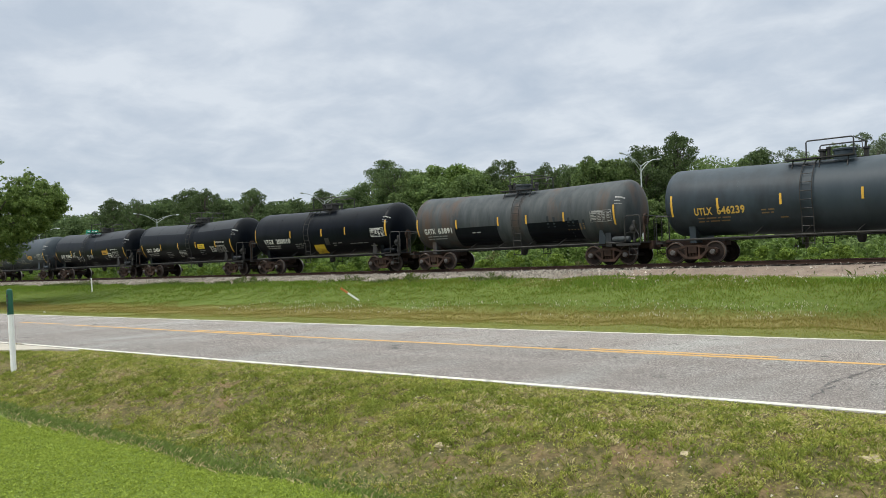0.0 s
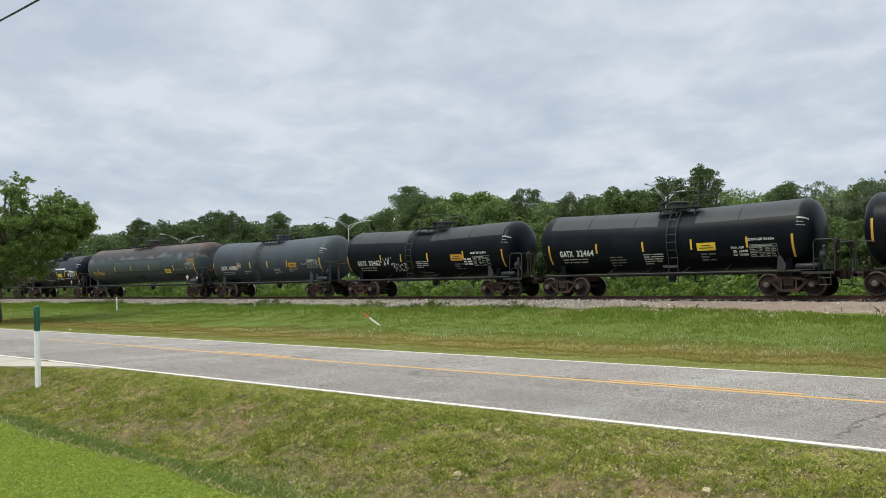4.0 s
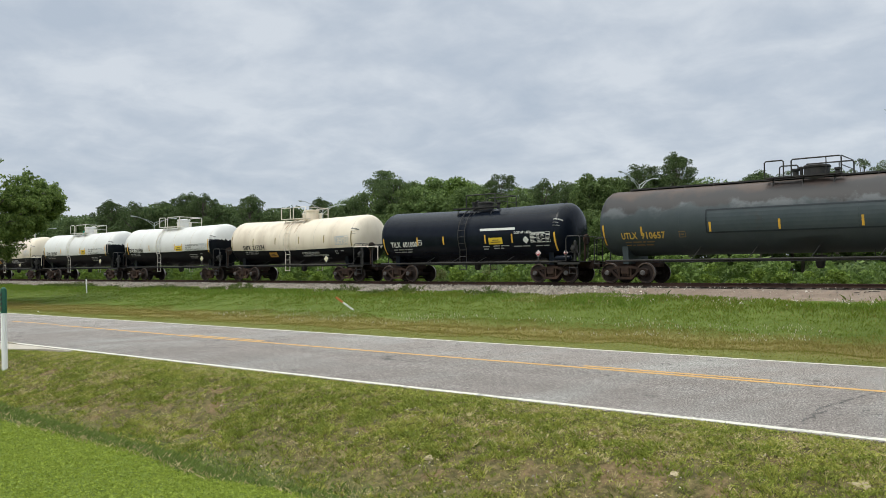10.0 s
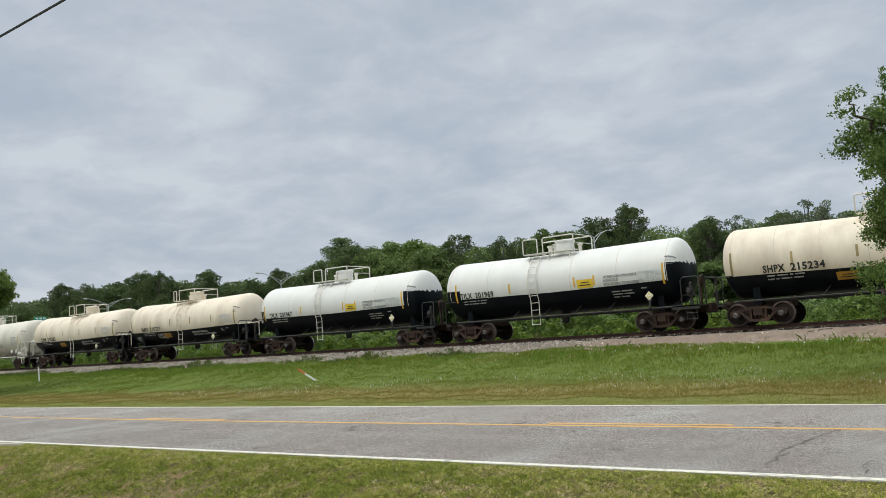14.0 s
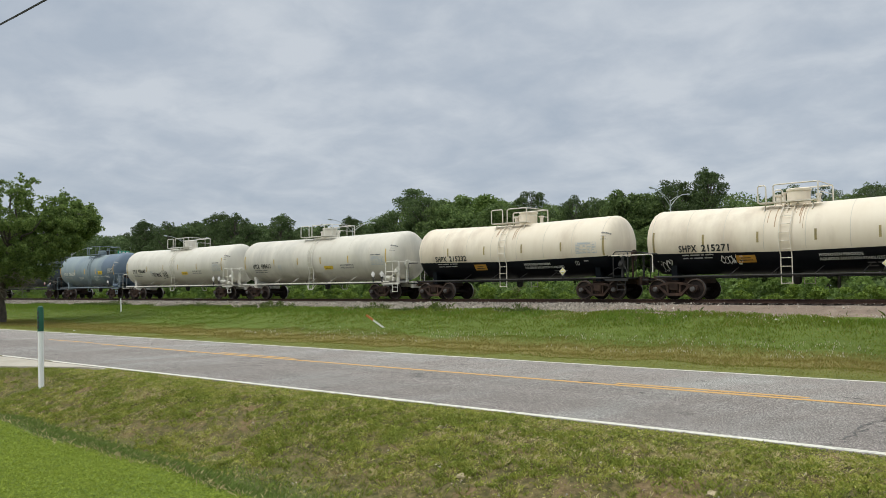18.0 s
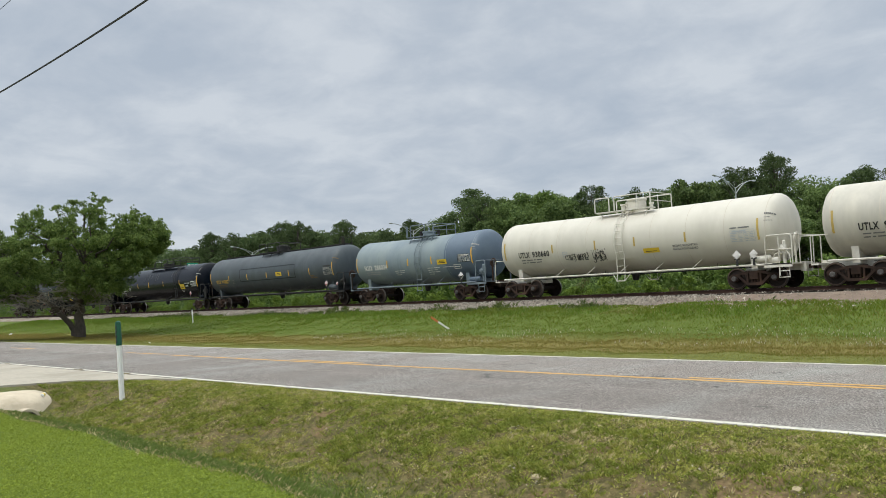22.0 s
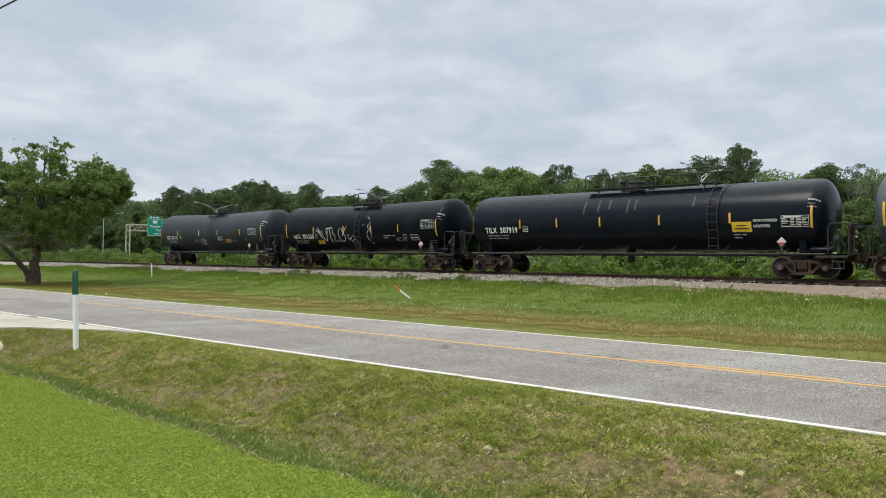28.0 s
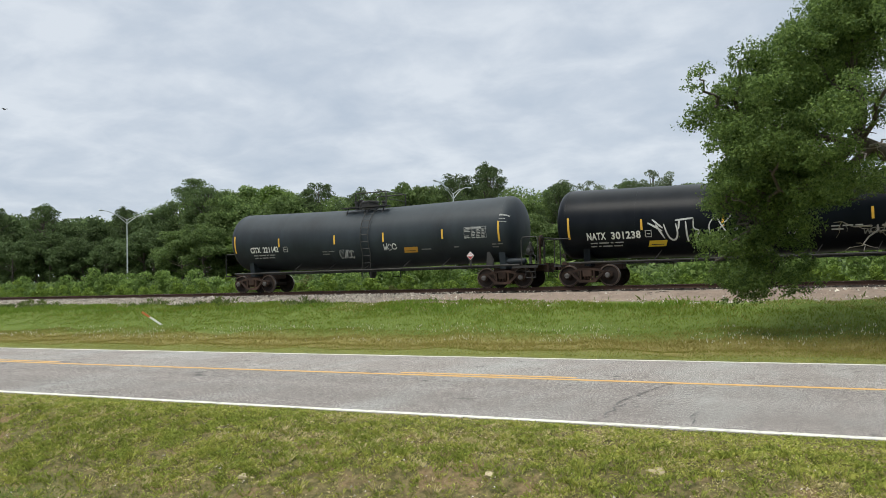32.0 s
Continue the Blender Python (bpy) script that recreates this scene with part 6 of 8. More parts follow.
    def x8_(c, k, L, dx=0.0, tag=0):
        wording(c, k, "HYDROGEN PEROXIDE", 8.15 + dx, 1.72, 0.1, "ink_white", 1.6)
        wording(c, k, "AQUEOUS SOLUTION STABILIZED", 8.15 + dx, 1.56, 0.1, "ink_white", 2.35)
        label_plate(c, k, 4.85 + dx, 1.55, 0.82, 0.3, "label_orange", 0.0)
        hazard_diamond(c, 10.62 + dx, 1.36, 0.20, -(k.r + 0.015), "placard_cream")
        data_panel(c, k, 11.35 + dx, 2.2, 1.15, 0.52, "ink_pale", 11)
        frame_box(c, k, 11.2 + dx, 11.42 + dx, 1.66, 1.86, "ink_dim", 1)
        small_lines(c, k, 9.8 + dx, 1.4, [(0.3, 0.4), (0.35,)], "ink_grey")
        small_lines(c, k, 11.7 + dx, 1.82, [(0.25,)], "ink_dim")
        rust_runs(c, k, 6.9 + dx, 9, 40 + tag)
        if tag:
            scribble(c, k, 3.9, 4.85, 1.5, 1.85, 6, "ink_white", tag, 0.018)
            scribble(c, k, 0.95, 1.7, 1.25, 1.75, 4, "ink_white", tag + 1, 0.022)
        m = Mesh()
        rail_loop(m, [(L - 1.25, -1.40, 2.02), (L - 1.2, -1.48, 2.02), (L + 0.78, -1.48, 2.02), (L + 0.86, -1.48, 1.95), (L + 0.86, -1.48, 1.22)], 0.028)
        part("cream_rail", m, M["steel_cream"], c)

    kw = dict(style="cream", steel="steel_cream", sag=0.10, radius=1.44, top=4.03, tone=cream, tall_rails=True, below="ink_dim", seams=8, tape="yellow_faded")
    car(8, "cream tank car with black lower half and tall platform rails", ["tank_cream", "tank_black"], ladder=6.87, plat=(5.7, 8.1), man=7.6,
        stripes=[1.02, 3.36, 5.68, 8.02, 10.38, 12.77], zs=2.57, ze=2.53, mark=("SHPX 215234", 2.23, 2.0, 0.27, "ink_black", 2.3), extra=x8_, **kw)

    white = lambda x, s: 1 if s < -0.28 or (x > 12.2 and s < 0.2) or (x < 1.15 and s < 0.0) else 0

    def x9_(c, k, L, dx=0.0):
        wording(c, k, "HYDROGEN PEROXIDE", 9.3 + dx, 2.5, 0.11, "ink_grey", 1.6)
        wording(c, k, "AQUEOUS", 9.3 + dx, 2.34, 0.11, "ink_grey", 0.72)
        wording(c, k, "SOLUTION, STABILIZED", 9.3 + dx, 2.17, 0.11, "ink_grey", 1.7)
        label_plate(c, k, 7.97 + dx, 2.16, 0.8, 0.38, "label_yellow")
        hazard_diamond(c, 11.4 + dx, 1.55, 0.20, -(k.r + 0.015), "placard_cream")
        data_panel(c, k, 10.95 + dx, 2.2, 1.05, 0.45, "ink_pale", 12)
        small_lines(c, k, 9.6 + dx, 1.85, [(0.4, 0.5), (0.5, 0.45), (0.3, 0.4)], "ink_dim")
        small_lines(c, k, 11.0 + dx, 1.9, [(0.25,)], "ink_dim")

    kw9 = dict(style="cream", steel="steel_white", sag=0.08, radius=1.45, top=4.06, tone=white, tall_rails=True, below="ink_dim", cuts=(12.2, 1.36))
    car(9, "bright white tank car with black underside and end", ["tank_white", "tank_black"], ladder=5.65, plat=(4.95, 7.7), man=6.75, stripes=[1.11, 4.31, 7.83, 8.83, 12.09],
        mark=("TILX 201969", 1.36, 2.11, 0.26, "ink_black", 2.0), extra=x9_, **kw9)
    kw9["tone"] = lambda x, s: 1 if s < -0.28 or (x > 12.6 and s < 0.2) or (x < 1.3 and s < 0.0) else 0
    kw9["cuts"] = (12.6, 1.36)
    car(10, "bright white tank car with black underside and end", ["tank_white", "tank_black"], ladder=6.07, plat=(5.35, 8.1), man=7.05, stripes=[1.38, 4.6, 8.09, 9.04, 12.47],
        mark=("TILX 201967", 1.85, 2.11, 0.26, "ink_black", 2.0), extra=lambda c, k, L: x9_(c, k, L, 0.32), **kw9)
    car(11, "cream tank car with black lower half and faint scrawl", ["tank_cream", "tank_black"], ladder=6.65, plat=(5.42, 7.8), man=6.75, stripes=[0.9, 3.21, 5.54, 7.81, 10.1, 12.47], zs=2.56, ze=2.52,
        mark=("SHPX 215271", 2.08, 2.0, 0.27, "ink_black", 2.25), extra=lambda c, k, L: x8_(c, k, L, -0.3, 6), **kw)
    car(12, "cream tank car with black lower half and rusty ladder streaks", ["tank_cream", "tank_black"], ladder=7.18, plat=(6.1, 8.4), man=7.85, stripes=[0.95, 3.4, 5.95, 8.4, 10.78, 13.15], zs=2.56, ze=2.52,
        mark=("SHPX 215232", 2.45, 2.0, 0.27, "ink_black", 2.25), extra=lambda c, k, L: x8_(c, k, L, 0.28), **kw)

    def x13_(c, k, L, tag=0):
        label_plate(c, k, 9.88, 1.88, 0.85, 0.22, "label_yellow", 0.0, 1)
        wording(c, k, "METHYL MERCAPTAN", 11.45, 2.06, 0.09, "ink_grey", 1.25)
        wording(c, k, "INHALATION HAZARD", 11.45, 1.91, 0.09, "ink_grey", 1.25)
        data_panel(c, k, 14.3, 2.05, 1.1, 0.5, "ink_pale", 13)
        frame_box(c, k, 5.1, 5.4, 2.0, 2.26, "ink_pale", 1)
        small_lines(c, k, 14.3, 2.62, [(0.3, 0.5)], "ink_grey", 0.06)
        for x in (14.55, 15.3):
            hazard_diamond(c, x, 1.48, 0.2, -(k.r + 0.02), "placard")
        m = Mesh()
        m.lathe([(15.2, 0.06), (15.25, 0.14), (15.9, 0.14), (15.95, 0.06)], centre=(0, -1.25, 1.25), axis="x", n=12)
        part("air_cylinder", m, M["steel_white"], c)
        if tag:
            scribble(c, k, 5.25, 6.75, 1.84, 2.12, 9, "ink_black", 4, 0.016)
            scribble(c, k, 5.5, 6.6, 1.78, 2.02, 5, "ink_black", 14, 0.014)
            scribble(c, k, 6.85, 7.75, 1.66, 2.25, 5, "ink_black", 8, 0.018)
            scribble(c, k, 6.9, 7.7, 1.8, 2.15, 6, "ink_black", 18, 0.014)

    kw13 = dict(style="white", steel="steel_white", sag=0.05, radius=1.47, top=4.07, tall_rails=True, ladder=8.6, plat=(6.95, 10.15), man=8.8, seams=9, tape="yellow_pale")
    car(13, "weathered ivory tank car with white sills and rails", "tank_ivory", stripes=[1.28, 4.66, 7.22, 9.58, 12.24, 15.6], ze=2.52, mark=("UTLX 930612", 2.22, 2.11, 0.27, "ink_black", 2.05), extra=x13_, **kw13)
    car(14, "clean bone-white tank car with black scrawl and white rails", "tank_bone", stripes=[1.18, 4.48, 7.17, 9.45, 12.13, 15.54], ze=2.52, mark=("UTLX 930660", 2.15, 2.13, 0.27, "ink_black", 2.1), extra=lambda c, k, L: x13_(c, k, L, 1), **kw13)

    def x15_(c, k, L):
        label_plate(c, k, 8.95, 2.17, 0.82, 0.29, "label_yellow")
        data_panel(c, k, 10.7, 2.2, 1.05, 0.46, "ink_black", 14)
        data_panel(c, k, 10.78, 2.24, 0.95, 0.4, "ink_white", 15)
        frame_box(c, k, 10.3, 10.88, 1.84, 2.1, "ink_white")
        small_lines(c, k, 4.95, 1.96, [(0.35, 0.5), (0.3, 0.45), (0.5,)], "ink_white", 0.035)
        small_lines(c, k, 8.0, 1.98, [(0.5, 0.5), (0.4, 0.4), (0.5, 0.4), (0.4,)], "ink_white", 0.035)
        small_lines(c, k, 9.35, 1.98, [(0.4, 0.5)], "ink_white", 0.035)
        hazard_diamond(c, 10.98, 1.42, 0.22, -(k.r + 0.015), "placard", "ink_black")

    car(15, "faded blue-grey tank car with a darker blue end", ["tank_blue", "tank_blue_dark"], style="grey", steel="steel_bluegrey", sag=0.10, radius=1.44, top=4.08, ladder=7.25, plat=(5.75, 8.25), man=6.85, tall_rails=True,
        tone=lambda x, s: 1 if x > 9.61 else 0, cuts=(9.61,), stripes=[1.13, 4.27, 6.29, 8.45, 11.87], ze=2.53, mark=("HOKX 286034", 1.91, 2.15, 0.29, "ink_white", 2.35), extra=x15_)

    def x16_(c, k, L):
        side_jacket(c, k, 5.72, 13.7, 2.14, 3.08, "tank_pale_slate")
        m = Mesh()
        label_plate(c, k, 11.1, 2.32, 0.8, 0.3, "label_yellow")
        data_panel(c, k, 17.3, 2.14, 1.1, 0.5, "ink_dim", 16)
        colour_patch(c, k, 17.35, 18.2, 2.7, 2.78, "ink_black", "black_bar")
        small_lines(c, k, 15.6, 2.1, [(0.5,), (0.25, 0.5)], "ink_rust", 0.07)
        placard(c, k, 17.7, 1.52, 0.2)
        placard(c, k, 18.98, 1.46, 0.14)
        frame_box(c, k, 4.45, 4.72, 2.0, 2.3, "ink_grey")

    car(16, "long slate grey tank car with a raised side panel", "tank_pale_slate", style="lpg", sag=0.0, radius=1.5, top=4.2, ladder=18.85, plat=(8.05, 10.95), man=9.95, x1=19.45,
        stripes=[0.85, 3.92, 6.84, 9.78, 12.89, 15.57, 18.4], ze=2.52, mark=("UTLX 910667", 1.79, 2.1, 0.27, "ink_yellow", 2.0), extra=x16_)

    def x17_(c, k, L):
        label_plate(c, k, 15.72, 1.93, 0.85, 0.42, "label_yellow")
        wording(c, k, "NON-ODORIZED", 16.65, 2.34, 0.1, "ink_white", 1.0)
        wording(c, k, "LIQUEFIED", 16.65, 2.12, 0.1, "ink_white", 0.7)
        data_panel(c, k, 17.8, 2.1, 1.1, 0.46, "ink_white", 17)
        placard(c, k, 17.85, 1.5, 0.19)
        frame_box(c, k, 4.5, 4.82, 2.12, 2.38, "ink_white")
        small_lines(c, k, 15.75, 1.8, [(0.3, 0.2), (0.35,)], "ink_dim")
        small_lines(c, k, 18.1, 1.18, [(0.5, 0.5)], "ink_white", 0.06)
        for j, x in enumerate((8.2, 9.0, 9.6, 10.6, 11.0, 13.9)):
            colour_patch(c, k, x, x + 0.10, 2.9 + 0.1 * (j % 3), 3.55, "tank_dust", "dust_streak")

    car(17, "long glossy black tank car with dusty streaks", "tank_gloss", sag=0.03, radius=1.5, top=4.13, ladder=14.9, plat=(8.0, 14.85), man=10.3, x1=19.75,
        stripes=[0.98, 4.32, 6.66, 9.19, 12.33, 15.65, 18.99], zs=2.52, ze=2.5, mark=("TILX 307919", 1.94, 2.08, 0.28, "ink_white", 2.2), extra=x17_)

    def x18_(c, k, L):
        label_plate(c, k, 4.3, 1.58, 0.72, 0.24, "label_yellow", 0.1, 1)
        frame_box(c, k, 4.25, 4.52, 1.96, 2.24, "ink_dim")
        tall = [[(318, 345), (340, 358), (366, 376)], [(334, 334), (368, 366)], [(345, 352), (372, 402)], [(372, 352), (385, 400), (405, 412), (418, 390), (412, 352)], [(425, 338), (420, 372)],
                [(410, 341), (470, 336)], [(445, 345), (447, 410), (452, 418)]]
        wide = [[(470, 338), (468, 375), (490, 378), (478, 400), (470, 412), (520, 412)], [(535, 340), (518, 360), (520, 395), (535, 415), (560, 412), (575, 395)], [(545, 340), (575, 395)], [(592, 330), (545, 385)]]
        tag = [[(580, 382), (615, 375), (585, 402), (625, 398)], [(610, 400), (640, 440)], [(600, 410), (645, 380)], [(648, 378), (650, 400)], [(625, 412), (655, 400), (660, 440)], [(665, 400), (668, 442)]]
        mask = [[(752, 280), (765, 290)], [(768, 290), (776, 297)], [(725, 322), (733, 330)], [(790, 310), (755, 340), (800, 350), (752, 362), (765, 425), (800, 365)], [(780, 345), (795, 360)], [(775, 420), (790, 428)]]
        for group, w in ((tall, 0.075), (wide, 0.06), (tag, 0.034), (mask, 0.036)):
            for path in group:
                spray(c, k, [(4.13 + (a - 297) / 84, 2.47 - (b - 350) / 88) for a, b in path], w)
        frame_box(c, k, 12.86, 13.12, 1.87, 2.11, "ink_dim", 0)
        scribble(c, k, 12.15, 13.1, 1.7, 1.95, 4, "ink_grey", 24, 0.02)
        data_panel(c, k, 14.42, 2.42, 1.1, 0.52, "ink_dim", 18)
        frame_box(c, k, 13.48, 14.12, 1.76, 2.08, "ink_white")
        placard(c, k, 14.5, 1.5, 0.2)
        small_lines(c, k, 11.1, 2.03, [(0.3, 0.35, 0.25), (0.4,)], "ink_dim")
        small_lines(c, k, 14.9, 1.72, [(0.25, 0.3), (0.2, 0.2)], "ink_grey")
        fixing_bracket(c, k, 15.3)

    car(18, "black tank car with large white sprayed scrawl", "tank_black", sag=0.13, radius=1.5, top=4.2, ladder=8.75, plat=(7.3, 9.9), man=8.65,
        stripes=[1.03, 4.13, 7.3, 9.98, 12.47, 15.66], zs=2.47, ze=2.46, mark=("NATX 301238", 1.79, 1.95, 0.28, "ink_white", 2.28), extra=x18_)

    def x19_(c, k, L):
        label_plate(c, k, 11.25, 1.76, 0.72, 0.25, "label_orange", 0.05, 1)
        scribble(c, k, 7.6, 8.45, 1.6, 2.05, 4, "chalk", 31, 0.018)
        scribble(c, k, 10.15, 10.9, 1.88, 2.22, 3, "chalk", 33, 0.02)
        data_panel(c, k, 14.5, 2.28, 1.1, 0.5, "ink_dim", 19)
        placard(c, k, 14.8, 1.48, 0.19)
        frame_box(c, k, 4.2, 4.48, 2.05, 2.32, "ink_dim")
        small_lines(c, k, 6.6, 1.95, [(0.3, 0.35), (0.4,)], "ink_grey")
        small_lines(c, k, 12.2, 1.86, [(0.5,)], "ink_grey")
        small_lines(c, k, 13.9, 1.9, [(0.25,)], "ink_grey")
        small_lines(c, k, 15.8, 1.95, [(0.2, 0.25), (0.3,)], "ink_grey")
        fixing_bracket(c, k, 15.7)

    car(19, "dark grey last tank car with small white scrawls", "tank_grey", sag=0.15, radius=1.5, top=4.2, ladder=9.2, plat=(7.5, 10.1), man=8.6,
        stripes=[1.06, 3.97, 7.4, 10.21, 13.38, 16.19], zs=2.53, ze=2.53, mark=("CITX 221142", 2.06, 2.08, 0.27, "ink_white", 1.82), extra=x19_)


build_train()


# ---- planting ----
def patchy(x, y, s, seed=0):
    """Smooth random patches between 0 and 1."""
    g = np.random.default_rng(seed).random((64, 64))
    u, v = (x / s) % 64, (y / s) % 64
    i, j = u.astype(int), v.astype(int)
    a, b = u - i, v - j
    a, b = a * a * (3 - 2 * a), b * b * (3 - 2 * b)
    i1, j1 = (i + 1) % 64, (j + 1) % 64
    return g[i, j] * (1 - a) * (1 - b) + g[i1, j] * a * (1 - b) + g[i, j1] * (1 - a) * b + g[i1, j1] * a * b


def blades(x, y, h, width, lean=0.5, base=None):
    """Grass blades: one bent, pointed strip of four corners each."""
    n = len(x)
    z = np.maximum(ground_z(x, y), np.where(np.abs(y - SKEW * x - 8.5) < 0.12, -0.008, -9.0)) - 0.012 if base is None else base
    a = rng.random(n) * 6.283
    l = lean * h * rng.uniform(0.2, 1.0, n)
    d = rng.random(n) * 6.283
    w = width * rng.uniform(0.6, 1.3, n)
    p0 = np.stack([x - w * np.cos(a), y - w * np.sin(a), z], -1)
    p1 = np.stack([x + w * np.cos(a), y + w * np.sin(a), z], -1)
    k = 0.55
    m = np.stack([x + l * np.cos(d) * 0.35 + w * 0.7 * np.cos(a), y + l * np.sin(d) * 0.35 + w * 0.7 * np.sin(a), z + h * k], -1)
    t = np.stack([x + l * np.cos(d), y + l * np.sin(d), z + h * (1 - 0.25 * lean)], -1)
    return np.stack([p0, p1, m, t], 1)


def tufted(n, x0, x1, y0, y1, per=9, spread=0.05, xp=1.0):
    """Tuft places: blades in bunches."""
    k = n // per
    cx = x1 - (x1 - x0) * rng.random(k) ** xp
    cy = y0 + (y1 - y0) * rng.random(k)
    x = np.repeat(cx, per) + rng.normal(0, spread, k * per)
    y = np.repeat(cy, per) + rng.normal(0, spread, k * per)
    return x, y


def off_pavement(x, y):
    v = y - SKEW * x
    keep = (v < 8.455 + 0.022 * np.sin(x * 1.3) * np.sin(x * 3.1) + 0.01 * np.sin(x * 17)) | (v > 15.13)
    drive = (x < -16.6) & (x > -37) & (y > np.interp(-x, [16.6, 17.5, 18.2, 19.2, 19.9, 20.2], [7.85, 7.65, 7.15, 6.45, 5.1, 2.0]))
    slab = (x < -17.9) & (x > -21.5) & (y > 4.0) & (y < 5.85)
    return keep & ~drive & ~slab


def grass_object(name, label, sets):
    """One sward: several sets of blades, each with its material."""
    mats, P, idx = [], [], []
    for k, (q, mat) in enumerate(sets):
        mats.append(mat)
        P.append(q)
        idx.append(np.full(len(q), k))
    P, idx = np.concatenate(P), np.concatenate(idx)
    tagged(new(name, cloud_mesh(name, P, 4, mats, idx)), label, "grass", kind="stuff")


def build_grass():
    lawn_a = leafy("lawn_blade", (0.160, 0.212, 0.028), (0.390, 0.468, 0.080), 0.0, 0.35)
    ditch_a = leafy("ditch_blade", (0.135, 0.195, 0.050), (0.230, 0.300, 0.078), 0.0, 0.3)
    bank_a = leafy("bank_blade", (0.225, 0.240, 0.045), (0.480, 0.490, 0.115), 0.0, 0.3)
    straw = leafy("straw_blade", (0.36, 0.30, 0.140), (0.62, 0.53, 0.290), 0.0, 0.2)
    verge_a = leafy("verge_blade", (0.180, 0.192, 0.042), (0.245, 0.255, 0.060), 0.0, 0.35)
    tall_a = leafy("tall_blade", (0.138, 0.188, 0.025), (0.195, 0.252, 0.039), 0.0, 0.35)
    lush = leafy("lush_blade", (0.120, 0.192, 0.026), (0.200, 0.288, 0.046), 0.0, 0.35)
    brown = leafy("seeding_blade", (0.250, 0.212, 0.062), (0.320, 0.270, 0.086), 0.0, 0.3)
    seed = leafy("seed_head", (0.50, 0.46, 0.34), (0.62, 0.58, 0.45), 0.0, 0.3)
    tuft_a = leafy("tuft_blade", (0.120, 0.150, 0.028), (0.340, 0.395, 0.076), 0.0, 0.3)
    weed = leafy("weed_leaf", (0.065, 0.105, 0.028), (0.15, 0.185, 0.05), 0.0, 0.3)

    def mat_leaves(x, y, high, size):
        """Small leaves of a creeping sward, lying in all directions."""
        z = np.maximum(ground_z(x, y), np.where(np.abs(y - SKEW * x - 8.5) < 0.12, -0.008, -9.0)) + high * rng.random(len(x)) ** 1.4
        up = np.tile(np.array([[0.0, 0.0, 1.0]]), (len(x), 1))
        return leaf_tris(np.stack([x, y, z], -1), size, up, 0.45, 0.30)

    def as_quads(p):
        return np.concatenate([p, p[:, 2:3]], 1)

    # mown lawn
    def on_lawn(n):
        x, y = tufted(n, -20, -2, 0.6, 4.2, 3, 0.03, 0.9)
        k = off_pavement(x, y) & (rng.random(len(x)) < smooth(0.6, 2.2, y) * smooth(-1.8, -3.4, x)) & (y < 4.07 + 0.014 * (x + 10.6) + 0.02 * np.sin(1.3 * x))
        return x[k], y[k]

    x, y = on_lawn(120000)
    x2, y2 = on_lawn(330000)
    # the lawn round the camera, thinning out evenly with distance
    a, q = rng.random(170000) * 6.283, 17 * rng.random(170000) ** 0.8
    x3, y3 = -2 + q * np.cos(a), -1 + 0.75 * q * np.sin(a)
    k = (y3 < 4.05) & off_pavement(x3, y3)
    x3, y3 = x3[k], y3[k]
    grass_object("lawn_grass", "short mown bright green lawn grass", [(as_quads(mat_leaves(x3, y3, 0.026, 0.020)), lawn_a), (blades(x, y, rng.uniform(0.015, 0.034, len(x)), 0.005, 1.2), lawn_a), (as_quads(mat_leaves(x2, y2, 0.026, 0.014)), lawn_a)])
    # ditch
    x, y = tufted(130000, -19, 3, 4.02, 5.5, 7, 0.04)
    k = off_pavement(x, y) & (rng.random(len(x)) < np.exp(-((y - 4.55 - 0.08 * np.sin(x)) / 0.50) ** 4) * (0.45 + 0.55 * patchy(x, y, 0.25, 41)) + 0.12)
    x, y = x[k], y[k]
    s = rng.random(len(x)) < 0.18
    grass_object("ditch_grass", "darker tufted uncut grass along the ditch", [(blades(x[~s], y[~s], rng.uniform(0.04, 0.11, (~s).sum()) * np.interp(y[~s], [4.05, 4.3], [0.4, 1.0]), 0.0055, 0.8), ditch_a), (blades(x[s], y[s], rng.uniform(0.03, 0.09, s.sum()), 0.005, 0.9), straw)])
    # bank between ditch and road: a creeping sward with straw, tufts and bare soil showing through
    def bareness(x, y):
        b = patchy(x * 0.8, y * 1.3, 0.62, 23) * 0.6 + patchy(x * 0.8, y * 1.3, 0.17, 24) * 0.4
        return smooth(0.44, 0.58, b) * (0.22 + 0.74 * smooth(7.5, 6.5, y))

    def sward(n, per, spread):
        x, y = tufted(n, -27, 6, 5.2, 8.95, per, spread)
        p = patchy(x, y, 0.55, 1) * 0.3 + patchy(x, y, 0.16, 2) * 0.4 + patchy(x, y, 0.07, 6) * 0.3
        bare = bareness(x, y)
        dull = patchy(x, y * 1.6, 0.9, 31) * 0.65 + patchy(x, y * 1.6, 0.25, 32) * 0.35
        k = off_pavement(x, y) & (rng.random(len(x)) < np.clip((p - 0.12) * 2.6, 0.35, 1.0) * (1 - 0.84 * bare))
        return x[k], y[k], p[k], dull[k]

    def clumps(x, y):
        return patchy(x, y, 0.11, 21) * 0.35 + patchy(x, y * 1.2, 0.27, 25) * 0.40 + patchy(x, y * 1.3, 0.8, 22) * 0.25

    x, y, p, dull = sward(420000, 9, 0.028)
    tuft = clumps(x, y)
    s = rng.random(len(x)) < np.clip(0.10 + 1.5 * (dull - 0.47) - 1.2 * (tuft - 0.5), 0.02, 0.75)
    d = ~s & (rng.random(len(x)) < smooth(0.46, 0.56, tuft))
    g = ~s & ~d
    low = np.interp(y - SKEW * x, [7.7, 8.35], [0.85, 0.25])
